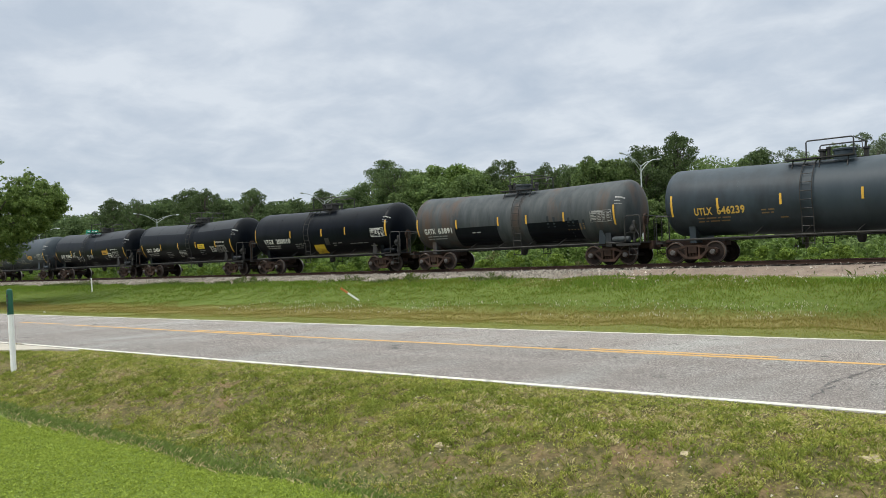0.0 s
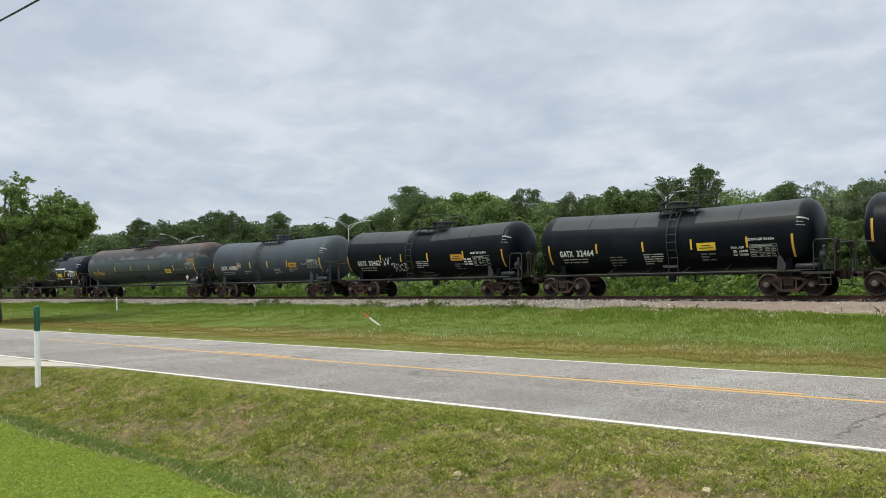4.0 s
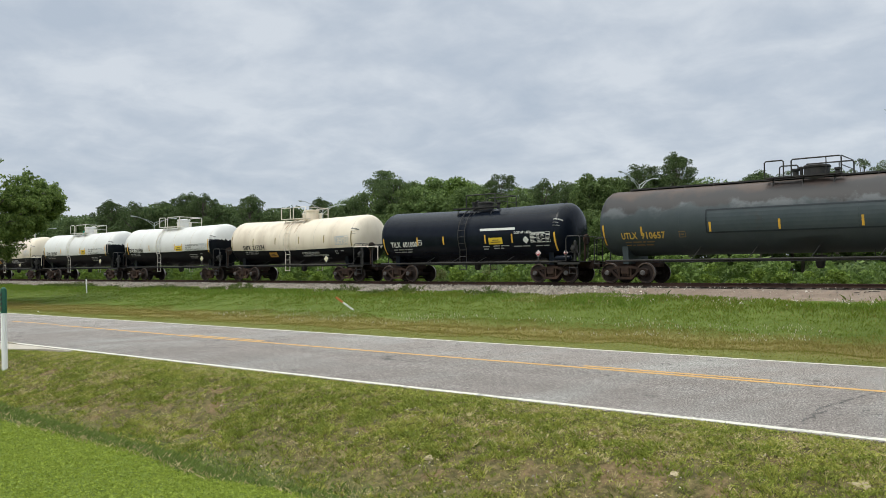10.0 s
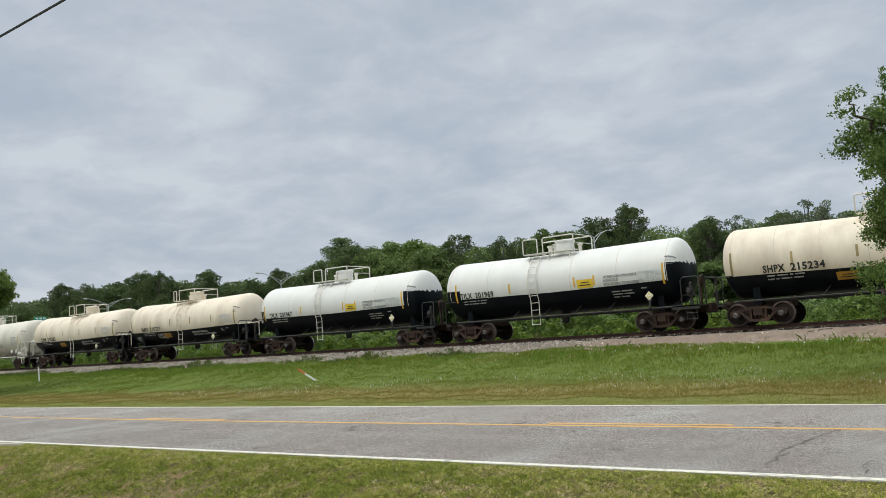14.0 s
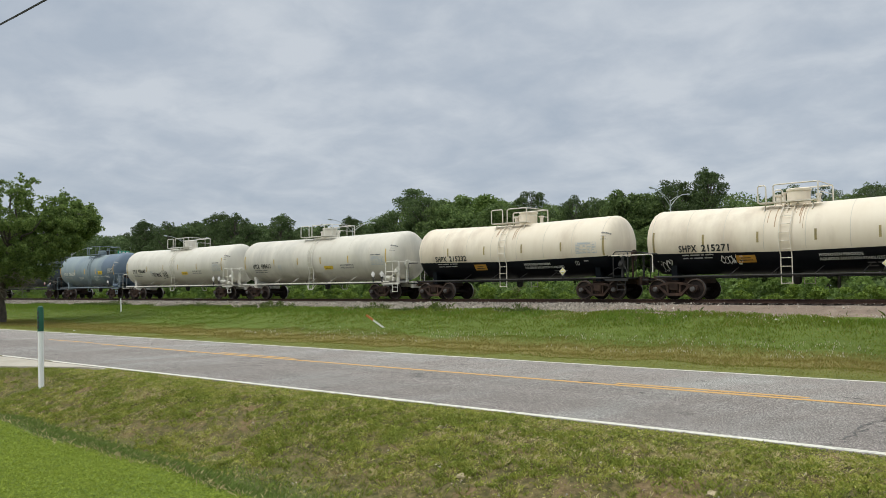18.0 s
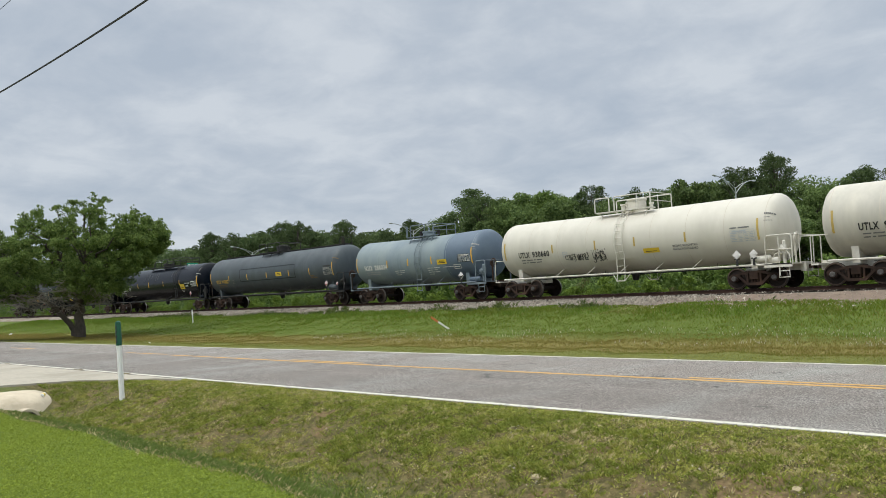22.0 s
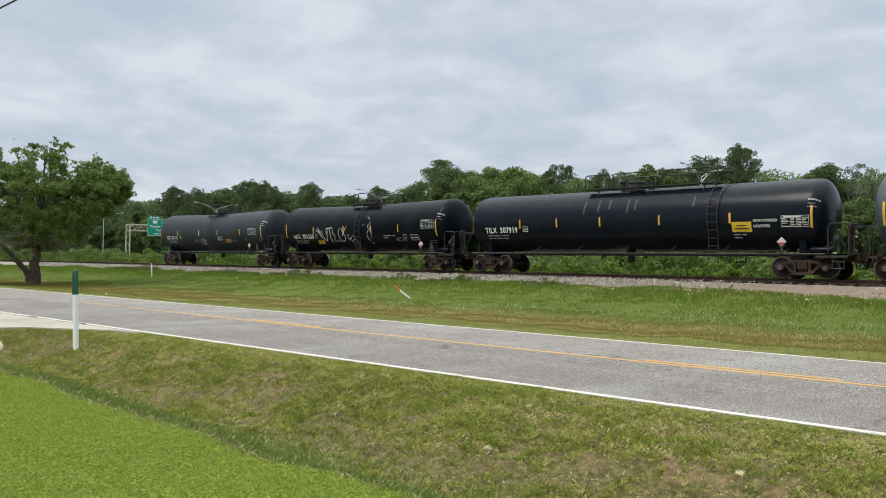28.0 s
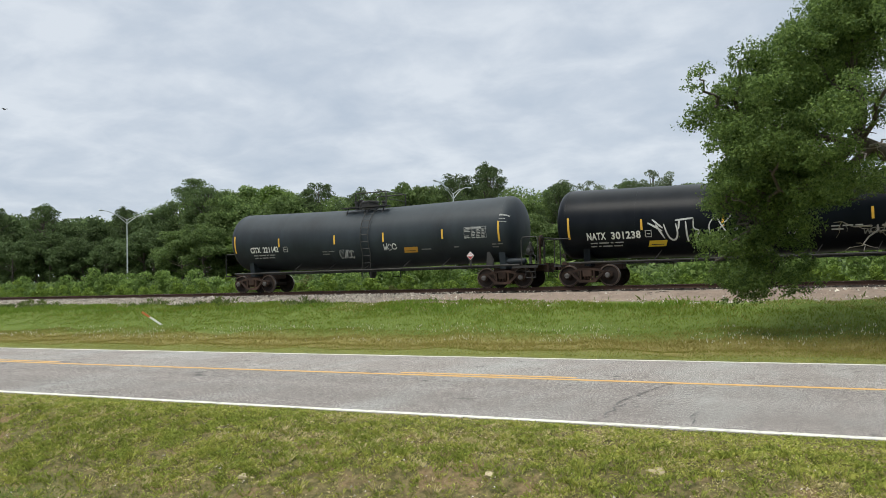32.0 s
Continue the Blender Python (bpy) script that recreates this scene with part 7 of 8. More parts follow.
    sets = [(blades(x[g], y[g], rng.uniform(0.015, 0.045, g.sum()) * (0.6 + 0.8 * p[g]) * low[g], 0.005, 1.1), bank_a), (blades(x[s], y[s], rng.uniform(0.012, 0.04, s.sum()) * low[s], 0.004, 1.5), straw),
            (blades(x[d], y[d], rng.uniform(0.03, 0.085, d.sum()) * low[d], 0.0052, 0.9), tuft_a)]
    x, y, p, dull = sward(640000, 6, 0.035)
    tuft = clumps(x, y)
    s = rng.random(len(x)) < np.clip(0.08 + 1.6 * (dull - 0.47) - 1.2 * (tuft - 0.5), 0.02, 0.75)
    dk = ~s & (rng.random(len(x)) < 0.12 + 0.7 * smooth(0.44, 0.58, tuft))
    g = ~s & ~dk
    for sel, mat, high in ((g, bank_a, 0.030), (s, straw, 0.016), (dk, tuft_a, 0.040)):
        trim = np.interp(y[sel] - SKEW * x[sel], [7.9, 8.4], [1.0, 0.3])
        sets.append((as_quads(mat_leaves(x[sel], y[sel], high * trim, 0.0175)), mat))
    # single tufts with their blades spread outwards
    n = 11500
    cx, cy = rng.uniform(-16.5, 3.5, n), rng.uniform(5.15, 8.2, n)
    tone_ = patchy(cx, cy * 1.2, 0.5, 51) * 0.6 + rng.random(n) * 0.4
    k = (rng.random(n) < (0.25 + 0.9 * clumps(cx, cy)) * (1 - 0.88 * bareness(cx, cy))) & off_pavement(cx, cy) & (cy - SKEW * cx < 8.3)
    cx, cy, tone_ = cx[k], cy[k], tone_[k]
    per = 22
    size = np.repeat((0.016 + 0.034 * rng.random(len(cx)) ** 1.6) * np.interp(cy - SKEW * cx, [7.6, 8.3], [1.0, 0.5]), per)
    a = rng.random(len(size)) * 6.283
    q = np.sqrt(rng.random(len(size))) * size
    x, y = np.repeat(cx, per) + q * np.cos(a), np.repeat(cy, per) + q * np.sin(a)
    z = ground_z(x, y) - 0.01
    h = size * rng.uniform(0.6, 1.3, len(size)) + 0.012
    out = h * (0.2 + 0.7 * q / size)
    w = 0.0030 * rng.uniform(0.6, 1.4, len(size))
    side = np.stack([-np.sin(a) * w, np.cos(a) * w, 0 * w], -1)
    foot = np.stack([x, y, z], -1)
    mid = foot + np.stack([np.cos(a) * out * 0.4, np.sin(a) * out * 0.4, h * 0.65], -1)
    tip = foot + np.stack([np.cos(a) * out, np.sin(a) * out, h], -1)
    quads = np.stack([foot - side, foot + side, mid + side * 0.9, tip], 1)
    pick = np.repeat(tone_, per) + rng.normal(0, 0.05, len(size))
    for lo, hi, mat in ((-9, 0.35, straw), (0.35, 0.56, bank_a), (0.56, 9, tuft_a)):
        f = (pick >= lo) & (pick < hi)
        sets.append((quads[f], mat))
    grass_object("bank_grass", "patchy green and straw coloured grass over bare soil", sets)
    # small pale stones in the bare soil
    n = 900
    sx, sy = rng.uniform(-9.5, 3.0, n), rng.uniform(5.4, 7.4, n)
    k = (patchy(sx, sy, 0.45, 23) * 0.6 + patchy(sx, sy, 0.14, 24) * 0.4 > 0.5) | (rng.random(n) < 0.12)
    sx, sy = sx[k], sy[k]
    sz = ground_z(sx, sy)
    r_ = rng.uniform(0.006, 0.018, len(sx))[:, None, None]
    tet = np.array([[1, 0, 0], [-0.5, 0.87, 0], [-0.5, -0.87, 0], [0, 0, 0.9]])[None] + rng.normal(0, 0.2, (len(sx), 4, 3))
    P = tet * r_ + np.stack([sx, sy, sz], -1)[:, None]
    P = P[:, np.array([[0, 1, 3], [1, 2, 3], [2, 0, 3]])].reshape(-1, 3, 3)
    pebble = surface("pale_pebble", (0.62, 0.57, 0.50), (0.40, 0.35, 0.30), 1.5, rough=0.9, island=0.3)
    tagged(new("pebbles", cloud_mesh("pebbles", P, 3, pebble)), "small pale pebbles in the bare soil", "pebbles", kind="stuff")
    # far verge
    x, y = tufted(330000, -95, 6, 14.6, 24.0, 6, 0.08, 1.15)
    v = y - SKEW * x
    k = (v > 15.13) & (v < 23.2 + 1.2 * np.sin(0.7 * x) * np.sin(0.23 * x))
    x, y, v = x[k], y[k], v[k]
    p = patchy(x, y, 2.2, 3) * 0.6 + patchy(x, y, 0.7, 4) * 0.4
    b = rng.random(len(x)) < np.exp(-np.abs((v - 20.2 - 1.8 * (p - 0.5)) / 2.9) ** 3) * 0.80 + 0.06
    hv = np.interp(v, [15.3, 16.5, 18.5, 21, 22.5], [0.03, 0.045, 0.07, 0.08, 0.07])
    h = hv * rng.uniform(0.7, 1.15, len(x))
    grass_object("verge_grass", "long olive green grass with a brownish seeding band", [(blades(x[~b], y[~b], h[~b], 0.006, 0.7), verge_a), (blades(x[b], y[b], h[b] * 1.05, 0.0055, 0.6), brown)])
    # tall green grass up to the ballast, lusher in clumps at its upper edge
    x, y = tufted(210000, -100, 6, 18.5, 31.6, 6, 0.1, 1.15)
    p = patchy(x, y, 2.5, 5)
    lim = 30.5 + 1.2 * p + 0.4 * np.sin(x * 0.5) - 2.8 * smooth(-13, -6, x) - 1.2 * smooth(-36, -44, x)
    k = (y - SKEW * x > 21.4 + 1.8 * p) & (y < lim) | ((y < 31.4) & (rng.random(len(x)) < 0.06))
    x, y, p = x[k], y[k], p[k]
    h = rng.uniform(0.07, 0.12, len(x)) * np.interp(y, [20, 25, 29], [0.55, 0.75, 1.4]) * (0.65 + 0.7 * p) * np.interp(y, [20, 29, 31], [1, 1.15, 0.7])
    b = rng.random(len(x)) < 0.10
    c = ~b & (rng.random(len(x)) < smooth(0.45, 0.7, patchy(x, y, 1.4, 17)) * smooth(25.5, 28.5, y) + 0.55 * smooth(-26, -40, x))
    h = h * np.where(c & (y > 27), 1.35, 1.0)
    t_ = ~b & ~c
    n = 1500
    sx, sy = -32 * rng.random(n) + 3, 19.6 + 4.2 * rng.random(n)
    sy = sy + SKEW * sx
    k = patchy(sx, sy, 1.6, 8) > 0.45
    sx, sy = sx[k], sy[k]
    grass_object("tall_grass", "tall lush green grass with pale seed heads", [(blades(x[t_], y[t_], h[t_], 0.0065, 0.7), tall_a), (blades(x[c], y[c], h[c], 0.008, 0.7), lush), (blades(x[b], y[b], h[b], 0.007, 0.5), brown),
                                                                            (blades(sx, sy, rng.uniform(0.05, 0.08, len(sx)), 0.013, 0.3, ground_z(sx, sy) + 0.10), seed)])
    # pale rubble and thin dry grass on the bare dirt below the ballast
    n = 2600
    sx, sy = rng.uniform(-19, 5, n), rng.uniform(28.2, 32.0, n)
    k = rng.random(n) < smooth(0.35, 0.75, patchy(sx * 0.6, sy, 0.8, 61)) * smooth(27.9, 29.4, sy)
    sx, sy = sx[k], sy[k]
    sz = np.maximum(np.interp(TRACK_Y - sy, [0, 1.75, 2.7, 3.6, 4.6], [0.95, 0.98, 0.86, 0.56, 0.30]), ground_z(sx, sy)) - 0.004
    r_ = (0.02 + 0.06 * rng.random(len(sx)) ** 3)[:, None, None]
    P = (tet[:1] + rng.normal(0, 0.25, (len(sx), 4, 3))) * r_ + np.stack([sx, sy, sz], -1)[:, None]
    P = P[:, np.array([[0, 1, 3], [1, 2, 3], [2, 0, 3]])].reshape(-1, 3, 3)
    tagged(new("rubble", cloud_mesh("rubble", P, 3, pebble)), "pale broken stones scattered on the bare dirt", "rubble", kind="stuff")
    x, y = tufted(15000, -20, 5, 27.6, 30.6, 8, 0.07)
    k = patchy(x * 0.7, y, 0.9, 63) > 0.42 + 0.09 * (y - 27.6)
    x, y = x[k], y[k]
    b = rng.random(len(x)) < 0.5
    grass_object("thin_grass", "thin dry grass on the dirt beside the track", [(blades(x[b], y[b], rng.uniform(0.04, 0.10, b.sum()), 0.008, 0.8), straw), (blades(x[~b], y[~b], rng.uniform(0.04, 0.12, (~b).sum()), 0.008, 0.8), verge_a)])
    # weeds on the ballast shoulder
    x, y = tufted(16000, -80, 4, 29.2, 31.9, 12, 0.09)
    k = (patchy(x, y, 2.6, 11) > 0.55 + 0.12 * np.clip(y - 30.6, -0.5, 2)) & (rng.random(len(x)) < 1 - 0.97 * smooth(-24, -14, x))
    x, y = x[k], y[k]
    zb = np.interp(TRACK_Y - y, [0, 1.75, 2.7, 3.6, 4.6], [0.95, 0.98, 0.86, 0.56, 0.30])
    grass_object("shoulder_weeds", "weeds growing on the ballast shoulder", [(blades(x, y, rng.uniform(0.08, 0.36, len(x)), 0.014, 0.8, np.maximum(zb, ground_z(x, y)) - 0.02), weed)])


def blob_leaves(blobs, n, size, inner=0.55, flat=0.5, narrow=0.6, loose=0.0, lift=0.0, tris=False):
    """Leaves over and in a heap of round clumps: rows of x, y, z, rx, rz. lift: how much they crowd on the upper side."""
    B = np.array(blobs)
    w = B[:, 3] * B[:, 3] + B[:, 3] * B[:, 4]
    i = rng.choice(len(B), n, p=w / w.sum())
    d = rng.normal(size=(n, 3)) + np.array([0, 0, lift])
    d /= np.linalg.norm(d, axis=1)[:, None]
    r = np.where(rng.random(n) < 0.75, rng.uniform(0.82, 1.08, n), rng.uniform(inner, 0.85, n))
    if loose:
        r = np.abs(rng.normal(0.8, loose, n))
    c = B[i, :3] + d * np.stack([B[i, 3], B[i, 3], B[i, 4]], -1) * r[:, None]
    c += rng.normal(0, 0.04, (n, 3)) * B[i, 3:4]
    if loose:
        d = d + np.array([0, 0, 0.5])
        d /= np.linalg.norm(d, axis=1)[:, None] + 1e-9
    return (leaf_tris if tris else leaf_quads)(c, size, d, flat, narrow)


def clumped(blobs, count, seed, small=0.42):
    """Each round clump broken up into tufts over its own surface."""
    r = np.random.default_rng(seed)
    out = []
    for x, y, z, rx, rz in blobs:
        for _ in range(count):
            d = r.normal(size=3) + np.array([0, 0, 0.25])
            d /= np.linalg.norm(d)
            k = r.uniform(0.55, 1.0)
            s = rx * small * r.uniform(0.65, 1.35)
            out.append((x + d[0] * rx * k, y + d[1] * rx * k, z + d[2] * rz * k, s, s * 0.7))
    return out


def broad_crown(height, width, count, seed, low=0.25):
    """Billows over the surface of an egg-shaped crown."""
    r = np.random.default_rng(seed)
    out = []
    zc, rz = height * (0.5 + low / 2), height * (0.5 - low / 2) * 0.93
    for k in range(count):
        d = r.normal(size=3)
        d /= np.linalg.norm(d)
        d[2] = abs(d[2]) if r.random() < 0.6 else d[2]
        q = r.uniform(0.62, 0.92) * (1 + 0.10 * math.sin(3 * math.atan2(d[1], d[0]) + seed))
        s = width * r.uniform(0.075, 0.15)
        out.append((d[0] * width / 2 * q, d[1] * width / 2 * q, zc + d[2] * rz * q - s * 0.3, s, s * r.uniform(0.65, 0.9)))
    return out


def pine_crown(height, width, count, seed, low=0.50):
    """Needle pads at the ends of level boughs, wider below the rounded top, with gaps between."""
    r = np.random.default_rng(seed)
    out = []
    for k in range(count):
        t = low + (0.96 - low) * (k + r.random()) / count
        u = (t - low) / (0.96 - low)
        env = width / 2 * (1 - max(0.0, (u - 0.45) / 0.60) ** 2.2) * (0.75 + 0.25 * min(1, u / 0.2))
        a, q = k * 2.4 + r.uniform(-0.5, 0.5), env * r.uniform(0.35, 0.95)
        s = width * r.uniform(0.10, 0.165)
        for j in range(5):
            b = r.uniform(0, 6.28)
            f = s * r.uniform(0.2, 0.8)
            out.append((q * math.cos(a) + f * math.cos(b), q * math.sin(a) + f * math.sin(b), t * height + r.uniform(-0.35, 0.45) * s, s * 0.50, s * 0.42))
    return out


def limb(m, a, b, r0, r1, bend, seed, n=6):
    rr = random.Random(seed)
    a, b = Vector(a), Vector(b)
    pts = []
    for i in range(n + 1):
        t = i / n
        j = Vector((rr.uniform(-1, 1), rr.uniform(-1, 1), rr.uniform(-0.6, 0.6))) * bend * math.sin(math.pi * t)
        pts.append(a.lerp(b, t) + j)
    m.tube(pts, [r0 + (r1 - r0) * i / n for i in range(n + 1)], 7)
    return pts


def far_tree_kind(kind, seed):
    H = 10.0
    m = Mesh()
    if kind == "pine":
        blobs = pine_crown(H, 5.6, 36, seed)
        limb(m, (0, 0, -0.3), (0.1, 0, H * 0.93), 0.20, 0.05, 0.1, seed)
        q = blob_leaves(blobs, 12500, 0.105, 0.3, 0.35, 0.42, 0.0, 0.5, True)
        mat = M["leaf_pine"]
    elif kind == "airy":
        blobs = clumped(broad_crown(H, 5.4, 34, seed, 0.35), 3, seed, 0.5)
        limb(m, (0, 0, -0.3), (0.2, 0, H * 0.86), 0.20, 0.04, 0.2, seed)
        q = blob_leaves(blobs, 4200, 0.105, 0.2, 0.3, 0.45, 0.0, 0.2, True)
        mat = M["leaf_airy"]
    else:
        blobs = broad_crown(H, 6.6, 80, seed, 0.10)
        limb(m, (0, 0, -0.3), (0, 0, H * 0.7), 0.24, 0.06, 0.15, seed)
        q = blob_leaves(clumped(blobs, 3, seed, 0.55) + blobs[::2], 13500, 0.155, 0.5, 0.4, 0.55, 0.0, 0.3, True)
        mat = {"fresh": M["leaf_light"], "broad": M["leaf_mid"], "dark": M["leaf_pine"]}[kind]
    for b in blobs[::5] if kind != "airy" else blobs[::3]:
        limb(m, (0, 0, b[2] * 0.78), b[:3], 0.06, 0.02, 0.08, seed + int(b[2] * 100), 4)
    return m.data("trunk", M["bark"], 60), cloud_mesh("crown", q, 3, mat)


def build_woods():
    kinds = {(k, s): far_tree_kind(k, s) for k in ("broad", "pine", "fresh", "airy", "dark") for s in (1, 2, 3)}
    rnd = random.Random(11)

    def tree(kind, s, x, y, h, wide, label):
        t = thing("tree", label, "tree", "trees along the edge of the woods", at=(x, y, 0.2))
        trunk, crown_ = kinds[(kind, s)]
        k = h / 10.0
        for nm, me in (("trunk", trunk), ("crown", crown_)):
            o = part(nm, me, None, t)
            o.scale = (k * wide, k * wide, k)
        t.rotation_euler = (0, 0, rnd.uniform(0, 6.28))

    # tall trees that stand out of the woods: bearing from the road, height of the top in degrees, kind
    tall = [(-64.8, 3.6, "dark"), (-62.4, 4.75, "pine"), (-60.9, 4.7, "pine"), (-59.4, 4.9, "dark"), (-57.6, 5.35, "pine"), (-56.6, 5.3, "pine"), (-55.4, 4.6, "dark"),
            (-53.5, 5.35, "pine"), (-52.2, 4.7, "dark"), (-50.4, 4.6, "dark"), (-48.6, 5.2, "pine"), (-46.8, 5.6, "dark"), (-44.4, 7.0, "pine"), (-43.4, 6.7, "pine"), (-41.9, 6.9, "broad"),
            (-40.6, 6.9, "broad"), (-39.3, 7.2, "fresh"), (-37.8, 6.7, "broad"), (-36.0, 6.75, "pine"), (-34.4, 6.0, "broad"), (-33.1, 6.45, "pine"), (-31.3, 6.2, "pine"), (-29.2, 7.35, "broad"), (-27.6, 6.9, "broad"),
            (-26.2, 7.2, "pine"), (-23.9, 7.95, "pine"), (-21.6, 6.2, "broad"), (-20.0, 6.2, "broad"), (-18.9, 6.6, "pine"), (-17.4, 7.0, "airy"), (-16.2, 6.3, "airy"), (-14.2, 6.5, "pine"), (-12.6, 7.6, "airy"), (-11.4, 7.0, "airy"), (-9.5, 6.6, "broad"), (-6.0, 6.8, "broad"), (-2, 6.6, "pine"), (3, 6.8, "broad"), (9, 6.9, "broad")]
    for i, (az, el, kind) in enumerate(tall):
        y = 118 + rnd.uniform(-4, 4)
        x = y * math.tan(radians(az))
        h = 1.35 + math.hypot(x, y) * math.tan(radians(el))
        words = {"pine": "tall dark green pine with an open irregular crown", "broad": "tall dense green hardwood tree", "dark": "tall dense dark green tree", "fresh": "light green leafy hardwood tree", "airy": "pale grey-green tree with a thin open crown"}[kind]
        tree(kind, 1 + i % 3, x, y, h * 1.02, rnd.uniform(0.85, 1.1) * (0.95 if kind == "pine" else 1.0), words)
    # lower trees in front, closing the woods down to the ground
    az = -72.0
    i = 0
    while az < 8:
        y = 108 + rnd.uniform(-4, 6)
        x = y * math.tan(radians(az))
        d = math.hypot(x, y)
        el = np.interp(az, [-72, -66, -62, -58, -50, -45, -40, -30, -20, -10, 8], [1.6, 2.3, 3.2, 3.7, 3.9, 4.4, 5.0, 5.0, 4.8, 4.6, 4.6]) * rnd.uniform(0.82, 1.10)
        tree("dark" if az < -44 and rnd.random() < 0.85 else "fresh" if rnd.random() < 0.22 else "broad", 1 + i % 3, x, y, 1.3 + d * math.tan(radians(el)), rnd.uniform(0.95, 1.25), "dense green hardwood tree at the woods' edge")
        az += rnd.uniform(1.2, 1.9) * (115 / d) ** 0.7
        i += 1
    # the body of the woods behind: one mass of foliage
    blobs = []
    for az in np.arange(-78, 14, 0.55):
        for row in range(3):
            y = 122 + row * 7 + rnd.uniform(-3, 3)
            x = y * math.tan(radians(az))
            d = math.hypot(x, y)
            topz = 1.3 + d * math.tan(radians(float(np.interp(az, [-80, -70, -66, -62, -57, -52, -48, -44, -39, -33, -29, -24, -20, -12, 14], [3.0, 3.3, 3.6, 4.2, 4.8, 4.4, 4.6, 6.2, 6.5, 5.8, 6.5, 6.6, 5.8, 5.9, 6.0])) * rnd.uniform(0.92, 1.04)))
            s = rnd.uniform(1.6, 2.8) * (d / 150)
            z = topz - s * 0.7
            depth = 0
            while z > 0.2:
                depth += 1
                blobs.append((x + rnd.uniform(-2, 2), y + rnd.uniform(-2, 2), z, s, s * 0.8, depth))
                z -= s * 1.2
    deep = [b for b in blobs if b[5] > 2]
    high = [b for b in blobs if b[5] <= 2]
    wide = [b[:5] for b in high if b[0] < -150]
    q1 = blob_leaves(wide, 180000, 0.46, 0.6, 0.4, 0.6, 0.0, 0.3, True)
    q2 = np.concatenate([blob_leaves([b[:5] for b in high if b[0] >= -150], 120000, 0.26, 0.6, 0.4, 0.55, 0.0, 0.3, True), blob_leaves([b[:5] for b in deep], 90000, 0.55, 0.5, 0.5, 0.7, 0.0, 0.0, True)])
    idx = np.concatenate([np.zeros(len(q1)), np.ones(len(q2))])
    tagged(new("woods", cloud_mesh("woods", np.concatenate([q1, q2]), 3, [M["leaf_pine"], M["leaf_mid"]], idx)), "dense dark green woods behind the tree line", "woods", kind="stuff")


def build_hedge():
    rnd = random.Random(3)
    front, back, dry = [], [], []
    x = -190.0
    while x < 45:
        far = min(1.0, max(0.0, (-x - 60) / 130))
        swell = 0.5 + 0.5 * math.sin(x * 0.23) * math.sin(x * 0.071 + 1)
        # a bush: a heap of tufts from the ground up
        h = rnd.uniform(0.7, 1.5) + 0.9 * swell * rnd.random()
        w = rnd.uniform(0.45, 0.85)
        y = 39.5 + rnd.uniform(-0.6, 0.7)
        bush = dry if rnd.random() < 0.06 else front
        for j in range(9):
            a, t = rnd.uniform(0, 6.28), rnd.random()
            q = w * (1 - 0.6 * t) * rnd.uniform(0.4, 1.0)
            s = rnd.uniform(0.16, 0.34)
            bush.append((x + q * math.cos(a), y + q * math.sin(a) * 0.8, 0.35 + h * (0.15 + 0.85 * t) - s * 0.4, s, s * 0.7))
        x += rnd.uniform(0.5, 1.15) * (1 + 1.5 * far)
    x = -190.0
    while x < 45:
        y = 41.8 + rnd.uniform(-0.7, 0.7)
        h = 1.75 + 0.45 * math.sin(x * 0.23) + 0.3 * math.sin(x * 0.71) + rnd.uniform(-0.3, 0.5)
        for z in np.arange(0.5, h, 0.5):
            s = rnd.uniform(0.35, 0.6)
            back.append((x + rnd.uniform(-0.3, 0.3), y, 0.3 + float(z), s, s * 0.7))
        x += rnd.uniform(0.6, 1.0) * (1 + 0.8 * min(1.0, max(0.0, (-x - 60) / 130)))
    q1 = blob_leaves(front, 170000, 0.080, 0.4, 0.4, 0.6, 0.0, 0.55, True)
    q2 = blob_leaves(dry, 7000, 0.07, 0.5, 0.3, 0.4, 0.0, 0.4, True)
    q3 = blob_leaves(back, 100000, 0.125, 0.5, 0.4, 0.65, 0.0, 0.4, True)
    P = np.concatenate([q1, q2, q3])
    idx = np.concatenate([np.zeros(len(q1)), np.ones(len(q2)), np.full(len(q3), 2)])
    tagged(new("shrubs", cloud_mesh("shrubs", P, 3, [M["leaf_hedge"], M["leaf_dry"], M["leaf_light"]], idx)), "thick bright green shrubs and vines beyond the track", "shrubs", kind="stuff")
    blobs = []
    for _ in range(420):
        x = rnd.uniform(-200, 40)
        y = rnd.uniform(46, 70)
        s = rnd.uniform(0.8, 1.5)
        blobs.append((x, y, 0.3 + rnd.uniform(0.2, 1.4), s, s * 0.7))
    q = blob_leaves(blobs, 45000, 0.24, 0.6, 0.5, 0.6, 0.0, 0.4, True)
    tagged(new("undergrowth", cloud_mesh("undergrowth", q, 3, M["leaf_mid"])), "low green undergrowth behind the shrubs", "undergrowth", kind="stuff")


